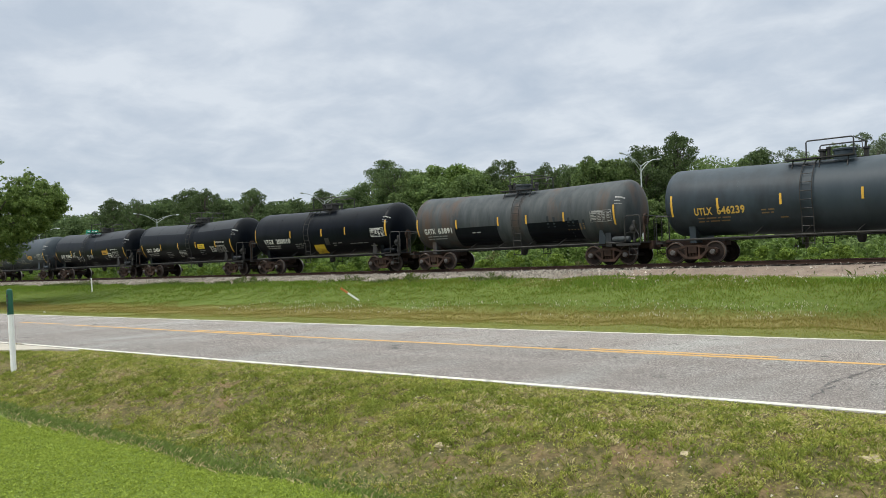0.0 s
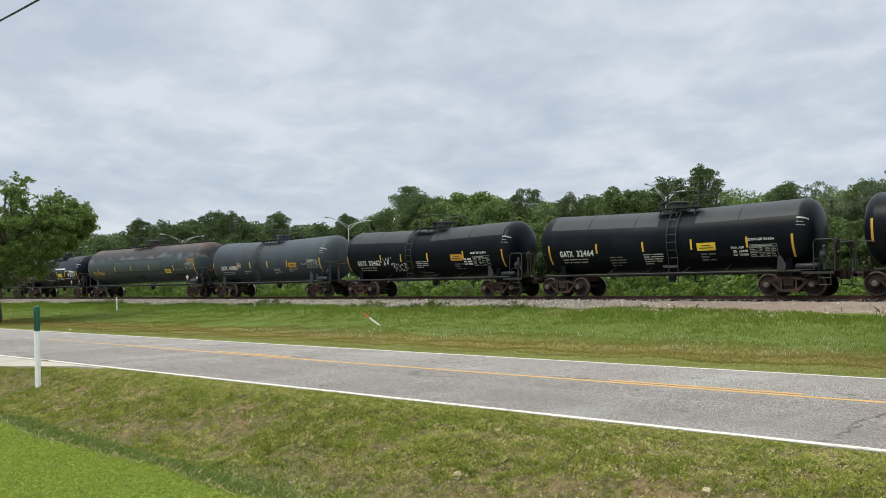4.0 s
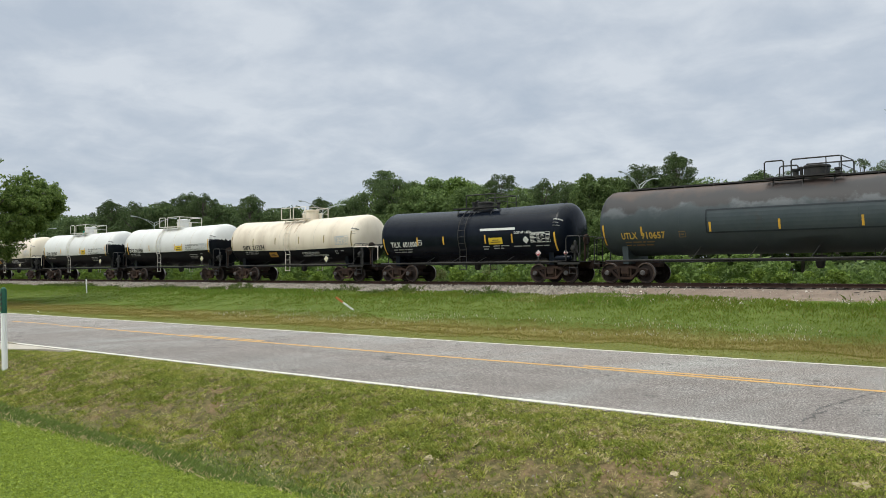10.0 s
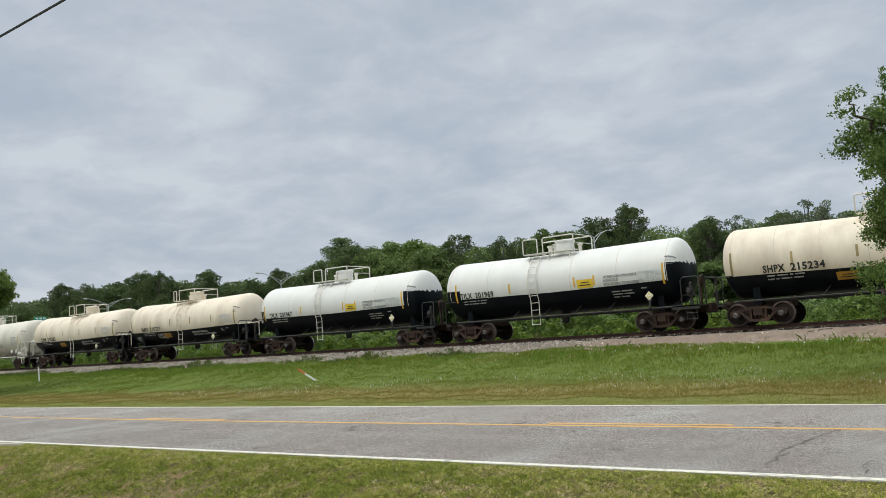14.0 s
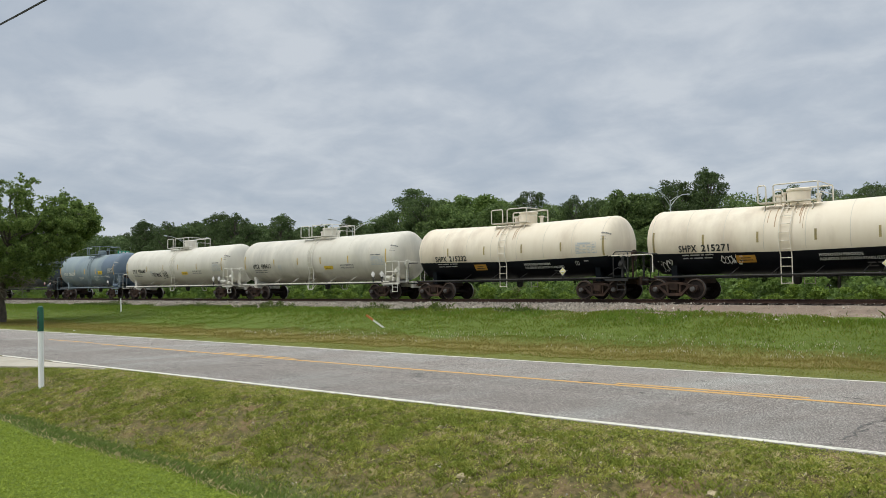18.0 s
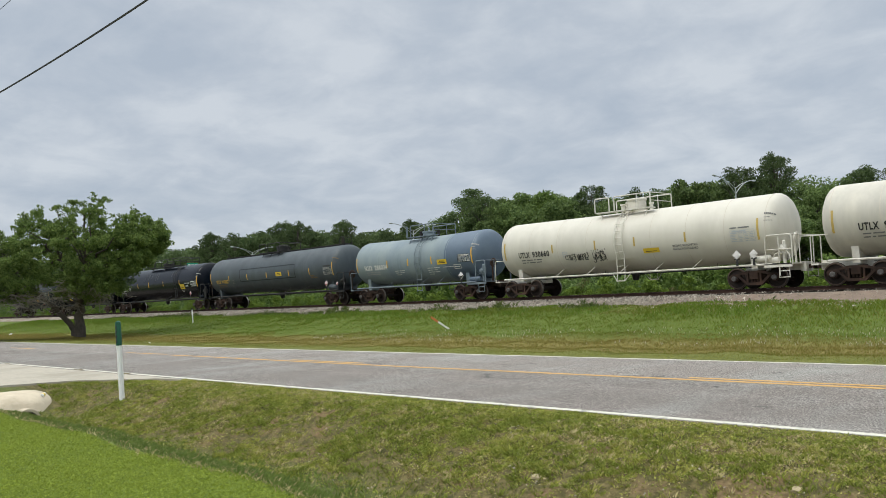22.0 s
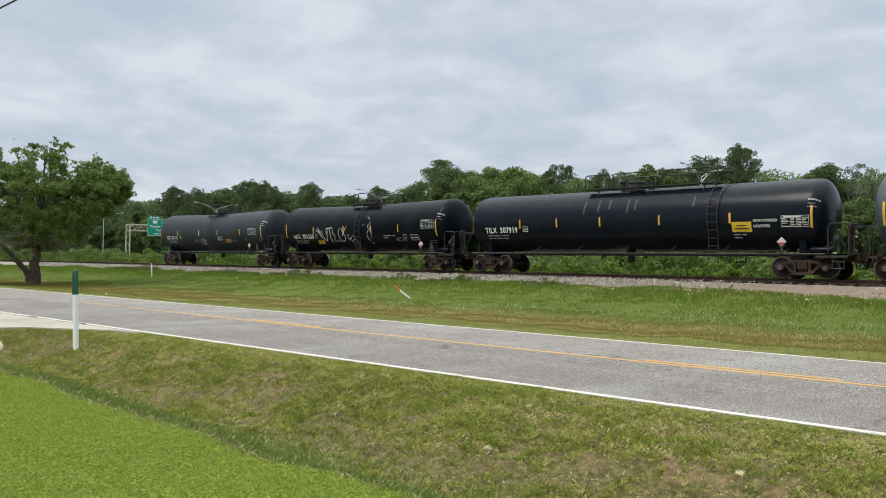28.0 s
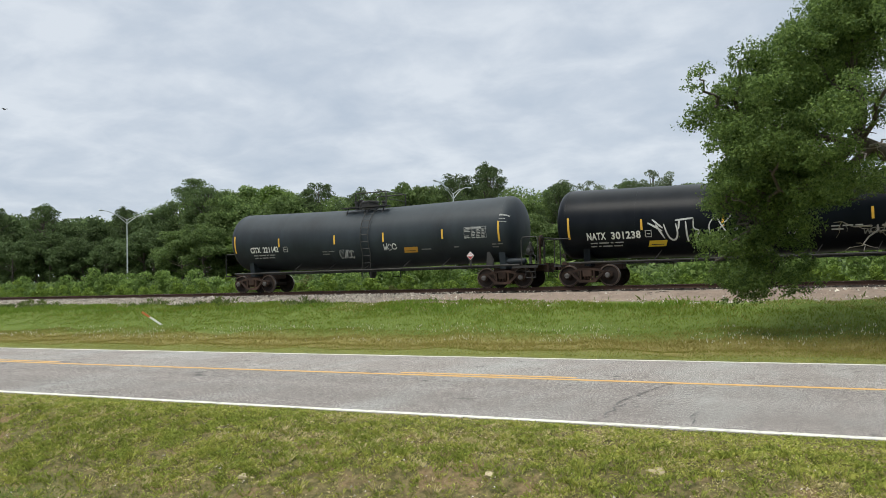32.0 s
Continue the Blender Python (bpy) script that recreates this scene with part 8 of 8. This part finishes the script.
def oak(name, at, blobs, forks, leaves, size, label, twigs, seed, tufts=6, leaf="leaf_oak", small=0.50):
    t = thing(name, label, "tree", at=at)
    m = Mesh()
    for k, (a, b, r0, r1) in enumerate(forks):
        limb(m, a, b, r0, r1, 0.12 * (Vector(b) - Vector(a)).length * 0.5, seed + k, 7)
    part("trunk", m, M["bark"], t, smooth=60)
    rr = random.Random(seed)
    ends = [f[1] for f in forks[1:]]
    for k, b in enumerate(blobs[::6]):
        m = Mesh()
        e = min(ends, key=lambda p: (Vector(p) - Vector(b[:3])).length)
        pts = limb(m, e, b[:3], 0.07, 0.02, 0.25, seed * 7 + k, 5)
        for j in range(3):
            p = pts[rr.randrange(2, 6)]
            limb(m, p, p + Vector((rr.uniform(-1, 1), rr.uniform(-1, 1), rr.uniform(-0.4, 0.8))) * b[3], 0.025, 0.008, 0.1, seed * 31 + k * 5 + j, 4)
        part("limb", m, M["bark"], t, smooth=60)
    q = blob_leaves(clumped(blobs, tufts, seed, small), leaves, size, 0.35, 0.45, 0.5, 0.25, 0.25, True)
    part("crown", cloud_mesh("crown", q, 3, M[leaf]), None, t)
    for a, b in twigs:
        for j in range(18):
            m = Mesh()
            s = Vector(a).lerp(Vector(b), rr.uniform(0.1, 0.9))
            e = s + Vector((rr.uniform(-1, 1), rr.uniform(-1, 1), rr.uniform(-0.75, 0.35))) * rr.uniform(0.5, 1.5)
            pts = limb(m, s, e, 0.024, 0.008, 0.15, rr.randrange(99999), 5)
            for q_ in range(3):
                p = pts[rr.randrange(2, 5)]
                limb(m, p, p + Vector((rr.uniform(-1, 1), rr.uniform(-1, 1), rr.uniform(-0.6, 0.3))) * 0.6, 0.009, 0.004, 0.06, rr.randrange(99999), 3)
            part("dead_branch", m, M["twig"], t, "bare grey branch", smooth=0)
    return t


def build_oaks():
    r = np.random.default_rng(21)

    def spot(h, d, z):
        """h across the open side that faces the road, d away from it."""
        return (0.329 * h - 0.944 * d, 0.944 * h + 0.329 * d, z)

    blobs = []
    while len(blobs) < 650:
        h = r.uniform(-7.0, 6.7)
        wide = 5.0 * math.sqrt(max(0.05, 1 - (h / 7.3) ** 2))
        d = r.uniform(-wide, wide)
        roof = float(np.interp(h, [-7.2, -6.6, -5.9, -3.5, -2.6, -1.3, 0.3, 2, 3.6, 5.2, 6.2, 6.7], [4.8, 6.0, 6.7, 7.4, 7.8, 9.0, 8.6, 8.5, 7.8, 7.6, 6.8, 6.2])) - 0.075 * d * d
        base = float(np.interp(h, [-7.2, -5, -2, 0, 2.2, 3, 4.5, 5.7, 6.7], [3.0, 2.5, 2.4, 2.3, 2.0, 3.0, 4.2, 5.0, 6.0])) + 0.03 * d * d
        if roof < base + 0.3:
            continue
        z = r.uniform(base, roof)
        s = r.uniform(0.36, 0.70)
        top = z > roof - 0.9
        h *= 0.80 if h > 0 else 0.95
        blobs.append((*spot(h, d, z - 0.35), s * (0.75 if top else 1.0), s * (0.75 if top else 0.55)))
        if top and r.random() < 0.35:
            blobs.append((*spot(h + r.uniform(-0.3, 0.3), d, z + 0.15), s * 0.45, s * 0.6))
    forks = [((0, 0, -0.2), spot(0.02, 0, 0.35), 0.46, 0.42), (spot(-0.12, 0, 0.1), spot(-1.35, 0.2, 1.7), 0.20, 0.13), (spot(0.08, 0, 0.2), spot(0.15, 0.1, 2.3), 0.34, 0.20), (spot(-1.3, 0.2, 1.6), spot(-3.4, 0.4, 3.8), 0.13, 0.06), (spot(0.1, 0.1, 2.0), spot(-1.0, -0.4, 4.6), 0.15, 0.06),
             (spot(0.15, 0.1, 2.1), spot(1.8, 0.3, 4.4), 0.15, 0.06), (spot(0.15, 0.1, 2.2), spot(0.4, 1.4, 5.0), 0.14, 0.06), (spot(1.6, 0.3, 4.0), spot(4.6, 0.2, 6.2), 0.08, 0.04), (spot(0.1, 0, 1.5), spot(0.6, -1.6, 3.8), 0.12, 0.05), (spot(-1.0, 0.2, 1.3), spot(-2.6, -1.0, 2.6), 0.10, 0.04)]
    twigs = [(spot(-6.2, -1, 1.6), spot(-1, -0.5, 2.1)), (spot(-5.2, -2, 2.3), spot(0, -2, 2.7)), (spot(-4.2, 0, 1.4), spot(1, -1, 1.9)), (spot(-2.2, -2.2, 2.1), spot(2, -2, 2.5)), (spot(-6, 0, 2.8), spot(-2, 0, 3.2)), (spot(-1.2, -1, 1.5), spot(2, -1, 2.1)),
             (spot(-3.6, -2.4, 2.9), spot(1, -2.6, 3.3)), (spot(-5.6, -1.4, 2.0), spot(-2.4, -1.8, 2.5)), (spot(-2.6, -3, 2.4), spot(1.4, -3, 2.8)), (spot(-4.0, -2.8, 1.8), spot(-0.8, -2.8, 2.3)), (spot(-6.4, -0.6, 2.3), spot(-3.4, -0.6, 2.9)), (spot(0, -2, 2.6), spot(2.4, -2, 2.3))]
    oak("oak_tree", (-52.6, 18.3, 0.18), blobs, forks, 190000, 0.082, "spreading dark green oak with a forked low trunk on the verge", twigs, 5, 6, "leaf_field_oak", 0.42)
    # the large oak near the road's far side, its boughs hanging low
    r = np.random.default_rng(8)
    blobs = []
    # the crown leans out towards the open side, its flank drawn in again under the fullest boughs
    while len(blobs) < 400:
        z = r.uniform(3.2, 12.6)
        a, q = r.uniform(0, 6.28), math.sqrt(r.uniform(0.30, 1.0))
        reach = float(np.interp(z, [3.2, 4.6, 5.6, 6.3, 7.2, 8.2, 10.0, 12.8], [7.9, 8.2, 8.45, 7.7, 6.2, 4.3, 2.0, 0.4]))
        s = r.uniform(0.36, 0.80)
        side = reach if math.cos(a) < 0 else reach * 0.85
        x, y = (side - s) * q * math.cos(a), min(reach, 7.0) * 0.92 * q * math.sin(a)
        blobs.append((x, y, z, s, s * 0.7))
    while len(blobs) < 600:
        z = r.uniform(3.4, 8.6)
        reach = float(np.interp(z, [3.2, 4.6, 5.6, 6.3, 7.2, 8.2, 10.0], [8.0, 8.3, 8.5, 7.7, 6.3, 4.3, 2.0]))
        s = r.uniform(0.3, 0.6)
        blobs.append((-(reach - s) * r.uniform(0.66, 1.0), r.uniform(-3.0, 3.0), z, s, s * 0.7))
    # one bough that hangs to the ground
    for k in range(60):
        z = r.uniform(0.9, 4.2)
        x = r.uniform(-7.9, -5.3 - 0.25 * max(0, 1.6 - z))
        s = r.uniform(0.35, 0.62) * (0.75 if z < 1.5 else 1)
        if z < 1.5 and x < -7.3:
            x += 0.6
        blobs.append((min(x, -5.6), r.uniform(-1.3, 0.6), z, s, s * 0.8))
    forks = [((0, 0, -0.3), (-0.2, 0, 2.4), 0.55, 0.42), ((-0.1, 0, 1.8), (-4.2, -0.4, 4.6), 0.26, 0.12), ((-0.2, 0, 2.2), (2.8, 0.5, 6.2), 0.28, 0.12), ((-0.2, 0, 2.3), (-1.6, 1.0, 8.4), 0.30, 0.10), ((-0.2, 0, 2.2), (0.6, -2.4, 6.0), 0.24, 0.10), ((-4.0, -0.4, 4.4), (-6.6, -0.4, 2.6), 0.11, 0.05), ((-3.0, -0.3, 4.0), (-7.2, 0.1, 5.6), 0.12, 0.05)]
    twigs = [((-5.5, -1.6, 4.4), (-1.5, -2.2, 4.0)), ((-4.2, -2.2, 3.2), (-0.5, -2.6, 3.4)), ((-4.5, -2.0, 2.4), (-1.0, -2.4, 2.6)), ((-3.5, -2.2, 3.8), (0.5, -2.4, 3.0))]
    oak("oak_tree", (4.3, 22.6, 0.1), blobs, forks, 520000, 0.048, "large green oak with low boughs hanging beside the track", twigs, 9)


# ---- roadside things ----
LAMP_Z = 11.9         # where the arms leave the pole


def build_lamps():
    first = None
    for x in (-47.0, -106.95, -161.8, -220.3, 12.0):
        if first:
            copy_thing(first, pose(x, 94.5, 0.2))
            continue
        lamp = first = thing("street_lamp", "tall galvanised street lamp with two curved arms", "street lamp", "street lamps along the highway", at=(x, 94.5, 0.2))
        m = Mesh()
        m.tube([(0, 0, 0), (0, 0, 6), (0, 0, LAMP_Z + 0.8)], [0.14, 0.11, 0.08], 10)
        m.box(-0.25, 0.25, -0.25, 0.25, 0, 0.08)
        part("pole", m, M["galv"], lamp)
        for s in (-1, 1):
            m = Mesh()
            pts = [(0, s * (0.05 + 4.7 * t), LAMP_Z + 1.9 * (1 - (1 - t) ** 2.0)) for t in np.linspace(0, 1, 8)]
            m.tube(pts, 0.055, 6)
            pts2 = [(0, s * (0.05 + 2.4 * t), LAMP_Z + 0.65 + 0.85 * (1 - (1 - t) ** 1.4)) for t in np.linspace(0, 1, 6)]
            m.tube(pts2, 0.04, 6)
            arm = part("arm", m, M["galv"], lamp)
            h = Mesh()
            e = Vector(pts[-1])
            d = Vector((0, s, 0.06)).normalized()
            h.tube([e - d * 0.1, e + d * 0.1, e + d * 0.5, e + d * 0.75], [0.06, 0.13, 0.13, 0.05], 8)
            part("lamp_head", h, M["galv"], arm)


def flat_text(text, height, width=None):
    pts, faces = letters(text, height)
    w = max(p[0] for p in pts)
    k = (width / w) if width else 1.0
    return [(a * k, b) for a, b in pts], faces, w * k


def build_gantry():
    gx, y0, y1 = -169.5, 78.0, 107.0
    g = thing("sign_gantry", "weathered steel sign gantry truss over the highway", "sign gantry", at=(gx, 0, 0.2))
    for y in (y0, y1):
        m = Mesh()
        for dx in (-0.9, 0.9):
            m.tube([(dx, y, 0), (dx, y, 8.62)], 0.16, 8)
        for k in range(5):
            z = 0.8 + k * 1.5
            s = 1 if k % 2 else -1
            m.tube([(-0.9 * s, y, z), (0.9 * s, y, z + 1.4)], 0.06, 5)
        part("support", m, M["gantry_steel"], g)
    m = Mesh()
    for z in (7.3, 8.62):
        for dx in (-0.9, 0.9):
            m.tube([(dx, y0, z), (dx, y1, z)], 0.13, 6)
    n = 20
    for i in range(n):
        a, b = y0 + (y1 - y0) * i / n, y0 + (y1 - y0) * (i + 1) / n
        z = (7.3, 8.62) if i % 2 else (8.62, 7.3)
        for dx in (-0.9, 0.9):
            m.tube([(dx, a, z[0]), (dx, b, z[1])], 0.07, 5)
    part("truss", m, M["gantry_steel"], g)

    def panel(name, ya, yb, za, zb, lines, tab, only):
        s = thing("highway_sign", name, "highway sign", "signs on the gantry", at=(gx + 1.05, 0, 0.2))
        m = Mesh()
        m.box(-0.04, 0.04, ya, yb, za, zb)
        part("panel", m, M["sign_green"], s, smooth=0)
        m = Mesh()
        w = 0.07
        for a, b, c, d in ((ya, yb, zb - w, zb), (ya, yb, za, za + w), (ya, ya + w, za, zb), (yb - w, yb, za, zb)):
            m.box(0.04, 0.046, a, b, c, d)
        part("border", m, M["sign_white"], s, smooth=0)
        m = Mesh()
        m.box(-0.04, 0.04, *tab)
        t = part("exit_tab", m, M["sign_green"], s, smooth=0)
        m = Mesh()
        ta, tb, tc, td = tab
        for k in range(3):
            a = ta + (tb - ta) * (0.1 + 0.3 * k)
            m.box(0.04, 0.046, a, a + (tb - ta) * 0.2, tc + (td - tc) * 0.3, tc + (td - tc) * 0.7)
        part("tab_text", m, M["sign_white"], t, smooth=0)
        for text, hgt, zz, yc in lines:
            pts, faces, wd = flat_text(text, hgt)
            m = Mesh()
            m.add([(0.048, yc - wd / 2 + a, zz + b) for a, b in pts], faces)
            part("lettering", m, M["sign_white"], s, smooth=0)
        m = Mesh()
        m.box(0.04, 0.047, ya + 0.22 * (yb - ya), ya + 0.42 * (yb - ya), zb - 0.95, zb - 0.3)
        part("route_shield", m, M["sign_white"], s, smooth=0)
        if only:
            m = Mesh()
            m.box(-0.04, 0.05, ya, yb, za - 0.85, za)
            o = part("exit_only_band", m, M["sign_yellow"], s, smooth=0)
            m = Mesh()
            yc = (ya + yb) / 2
            m.add([(0.055, yc - 0.3, za - 0.35), (0.055, yc, za - 0.72), (0.055, yc + 0.3, za - 0.35)], [(0, 1, 2)])
            for a, b in ((ya + 0.5, ya + 1.5), (yb - 1.6, yb - 0.5)):
                m.box(0.05, 0.056, a, b, za - 0.62, za - 0.28)
            part("band_marks", m, M["ink_black"], o, smooth=0)

    panel("green highway sign with white lettering", 81.85, 87.05, 6.35, 10.0, [("SOUTH", 0.32, 9.2, 85.75), ("Dauphin Island", 0.46, 8.2, 84.45), ("Pkwy", 0.46, 7.4, 84.45), ("NEXT LEFT", 0.32, 6.65, 84.45)], (82.0, 84.6, 10.0, 10.66), False)
    panel("green highway sign with a yellow exit band", 95.3, 100.6, 6.9, 9.97, [("NORTH", 0.32, 9.2, 99.2), ("Dauphin Island", 0.46, 8.1, 97.95), ("Pkwy", 0.46, 7.25, 97.95)], (97.9, 100.5, 9.97, 10.62), True)


def build_posts():
    # delineator beside the ditch
    p = thing("marker_post", "white plastic marker post with a dark green top", "marker post", at=(-16.38, 6.5, -0.27))
    m = Mesh()
    m.lathe([(-0.2, 0.053), (1.10, 0.053)], n=14)
    part("shaft", m, M["post_white"], p)
    m = Mesh()
    m.lathe([(1.095, 0.058), (1.52, 0.058), (1.57, 0.049), (1.595, 0.02)], n=14)
    c = part("cap", m, M["post_green"], p, "dark green plastic top")
    m = Mesh()
    for k, (a, b) in enumerate(((1.15, 1.22), (1.25, 1.31), (1.34, 1.40), (1.43, 1.49))):
        m.box(0.02, 0.038, -0.060, -0.050, a, b)
        m.box(-0.005, 0.012, -0.061, -0.054, a, b - 0.02)
    part("print", m, M["ink_black"], c, smooth=0)
    p.rotation_euler = (0, radians(-4.4), 0)
    # leaning stake on the verge
    p = thing("stake", "leaning white stake with an orange top in the grass", "stake", at=(-22.55, 22.0, 0.02))
    p.matrix_basis = look((-25.15, 24.15, -0.06), (-25.62, 23.66, 0.44)) @ pose(0, 0, 0, 180)
    m = Mesh()
    m.box(-0.030, 0.030, -0.040, 0.040, -0.04, 0.715, bevel=0.006)
    part("lower", m, M["post_white"], p)
    m = Mesh()
    m.box(-0.033, 0.033, -0.043, 0.043, 0.715, 1.08, bevel=0.006)
    part("tip", m, M["post_orange"], p, "orange painted tip")
    # short white post by the ballast
    p = thing("white_post", "thin white post with a dark tip beside the ballast", "post", at=(-54.2, 26.7, 0.19))
    m = Mesh()
    m.lathe([(-0.35, 0.042), (1.07, 0.042)], n=10)
    part("shaft", m, M["post_white"], p)
    m = Mesh()
    m.lathe([(1.07, 0.044), (1.15, 0.044), (1.17, 0.02)], n=10)
    part("cap", m, M["ink_black"], p, "dark tip")
    p.rotation_euler = (0, radians(-6), 0)


def build_wires():
    def wire(name, label, ends, r, sag):
        m = Mesh()
        a, b = Vector(ends[0]), Vector(ends[1])
        m.tube([a.lerp(b, t) - Vector((0, 0, 4 * sag * t * (1 - t))) for t in np.linspace(0, 1, 25)], r, 6)
        tagged(part(name, m, M["cable"], label=label), category="cable")

    wire("cable", "thick black overhead cable", ((-42.0, 7.6, 9.6), (14.0, 7.6, 9.4)), 0.026, 1.15)
    wire("cable", "thin black overhead wire", ((-42.0, 7.6, 12.1), (14.0, 7.6, 11.9)), 0.009, 0.9)
    pole = thing("utility_pole", "weathered wooden utility pole carrying overhead wires", "utility pole", at=(-42.0, 7.6, -0.1))
    m = Mesh()
    m.tube([(0, 0.02, -0.3), (0, 0.02, 6), (0, 0.02, 12.6)], [0.17, 0.14, 0.11], 10)
    part("pole", m, M["wood_pole"], pole)
    light = thing("street_light", "wooden pole carrying a street light on a long arm", "street light", at=(-34.7, 7.3, -0.1))
    m = Mesh()
    m.tube([(0, 0.02, -0.3), (0, 0.02, 5), (0, 0.02, 9.6)], [0.15, 0.13, 0.11], 10)
    part("pole", m, M["wood_pole"], light)
    m = Mesh()
    m.tube([(0, 0, 9.15), (1.5, 0.1, 8.85), (3.3, 0.3, 8.35)], 0.03, 6)
    part("arm", m, M["galv"], light)
    m = Mesh()
    m.tube([(3.2, 0.3, 8.38), (3.4, 0.3, 8.34), (3.95, 0.3, 8.24), (4.25, 0.3, 8.17)], [0.05, 0.10, 0.11, 0.04], 8)
    part("lamp_head", m, M["steel_black"], light)


def build_litter():
    trash = surface("pale_litter", (0.72, 0.72, 0.68), (0.55, 0.55, 0.5), 9.0, rough=0.6)
    dark = surface("dark_plastic", (0.02, 0.022, 0.03), (0.035, 0.036, 0.045), 6.0, rough=0.35)
    rr = random.Random(4)

    def crumple(name, label, at, s, mat):
        m = Mesh()
        n, k = 7, 5
        pts = []
        for i in range(k):
            for j in range(n):
                a, t = 6.283 * j / n, i / (k - 1)
                r = s * math.sin(math.pi * (0.12 + 0.76 * t)) * rr.uniform(0.55, 1.25)
                pts.append((r * math.cos(a) * 1.5, r * math.sin(a), s * 1.0 * t * rr.uniform(0.8, 1.1)))
        m.add(pts, [(i * n + j, i * n + (j + 1) % n, (i + 1) * n + (j + 1) % n, (i + 1) * n + j) for i in range(k - 1) for j in range(n)] + [tuple(range(n))[::-1], tuple(range((k - 1) * n, k * n))])
        ob = part(name, m, mat, label=label, smooth=0)
        ob.location = at
        tagged(ob, category="litter")

    crumple("paper_scrap", "crumpled white paper litter in the verge", (-6.05, 15.72, -0.12), 0.07, trash)
    crumple("paper_scrap", "crumpled white paper litter by the road", (-36.4, 15.78, -0.14), 0.10, trash)
    crumple("paper_scrap", "flattened pale paper on the verge", (-70.0, 19.2, -0.10), 0.12, trash)
    crumple("plastic_scrap", "crumpled dark plastic scrap in the ditch", (-5.15, 4.62, float(ground_z(np.array(-5.15), np.array(4.62)))), 0.06, dark)
    m = Mesh()
    m.lathe([(-0.075, 0.02), (-0.065, 0.036), (0.065, 0.036), (0.075, 0.02)], axis="x", n=12)
    m.lathe([(-0.03, 0.037), (0.03, 0.037)], axis="x", n=12, mat=1)
    ob = part("drink_can", m, [M["post_white"], M["label_yellow"]], label="white and yellow drink can lying on the culvert")
    tagged(ob, category="can")
    ob.location = (-18.35, 5.63, -0.165)
    ob.rotation_euler = (0, 0.2, -0.7)
    # pale dead tufts and small stones on the bank
    straw_c = surface("dead_turf", (0.46, 0.38, 0.25), (0.34, 0.28, 0.18), 12.0, rough=1.0, bump=0.5, bump_scale=60)
    for x, y, s in ((-5.4, 6.25, 0.07), (-9.6, 6.9, 0.06), (-3.0, 6.75, 0.07), (-1.6, 7.0, 0.08)):
        crumple("dead_turf", "pale dead patch of turf on the bank", (x, y, float(ground_z(np.array(x), np.array(y))) - 0.06), s, straw_c)


def build_debris():
    def lying(name, label, a, b, r, seed):
        m = Mesh()
        pts = limb(m, a, b, r, r * 0.5, 0.06, seed, 8)
        for k in (3, 5):
            limb(m, pts[k], pts[k] + Vector((0.35, -0.2, 0.10)), r * 0.5, r * 0.2, 0.05, seed + k, 4)
        tagged(part(name, m, M["tie"], label=label, smooth=0), category="branch")

    lying("fallen_branch", "dark fallen branch lying on the ballast slope", (-57.6, 30.8, 0.52), (-55.5, 32.9, 1.0), 0.07, 3)
    lying("fallen_branch", "short dark branch lying on the ballast", (-8.1, 31.7, 0.74), (-6.7, 32.1, 0.90), 0.045, 8)
    bird = thing("bird", "dark bird gliding high over the trees", "bird")
    m = Mesh()
    m.lathe([(-0.16, 0.01), (-0.08, 0.04), (0.04, 0.05), (0.12, 0.03), (0.17, 0.012)], axis="x", n=8)
    part("body", m, M["ink_black"], bird)
    for s in (-1, 1):
        m = Mesh()
        m.add([(0.08, s * 0.03, 0.02), (0.10, s * 0.16, 0.07), (-0.02, s * 0.30, 0.06), (-0.07, s * 0.14, 0.05), (-0.08, s * 0.03, 0.01)], [(0, 1, 2, 3, 4)])
        m.add([(0.08, s * 0.03, 0.03), (0.10, s * 0.16, 0.08), (-0.02, s * 0.30, 0.065), (-0.07, s * 0.14, 0.06), (-0.08, s * 0.03, 0.02)], [(4, 3, 2, 1, 0)])
        part("wing", m, M["ink_black"], bird)
    return bird


BIRD = build_debris()
build_grass()
build_woods()
build_hedge()
build_oaks()
build_lamps()
build_gantry()
build_posts()
build_wires()
build_litter()


def motions():
    for car, x in CARS:
        walk(car, [(0.0, pose(x, TRACK_Y, RAIL_Z)), (32.0, pose(x + SPEED * 32.0, TRACK_Y, RAIL_Z))])

    # the bird glides in from far off, slowing
    walk(BIRD, [(t, pose(x, 40.0, z)) for t, x, z in ((0.0, -640.0, 30.0), (20.0, -285.0, 21.0), (26.0, -168.0, 18.6), (29.0, -102.1, 17.8), (30.0, -83.2, 17.3), (31.0, -69.0, 16.8), (32.0, -58.4, 15.6))])

    steps = [i / 15 for i in range(481)]
    for wheel, (x, y, z) in SPINS:
        walk(wheel, [(t, pose(x, y, z) @ Matrix.Rotation(SPEED * t / 0.457, 4, 'Y')) for t in steps])


motions()
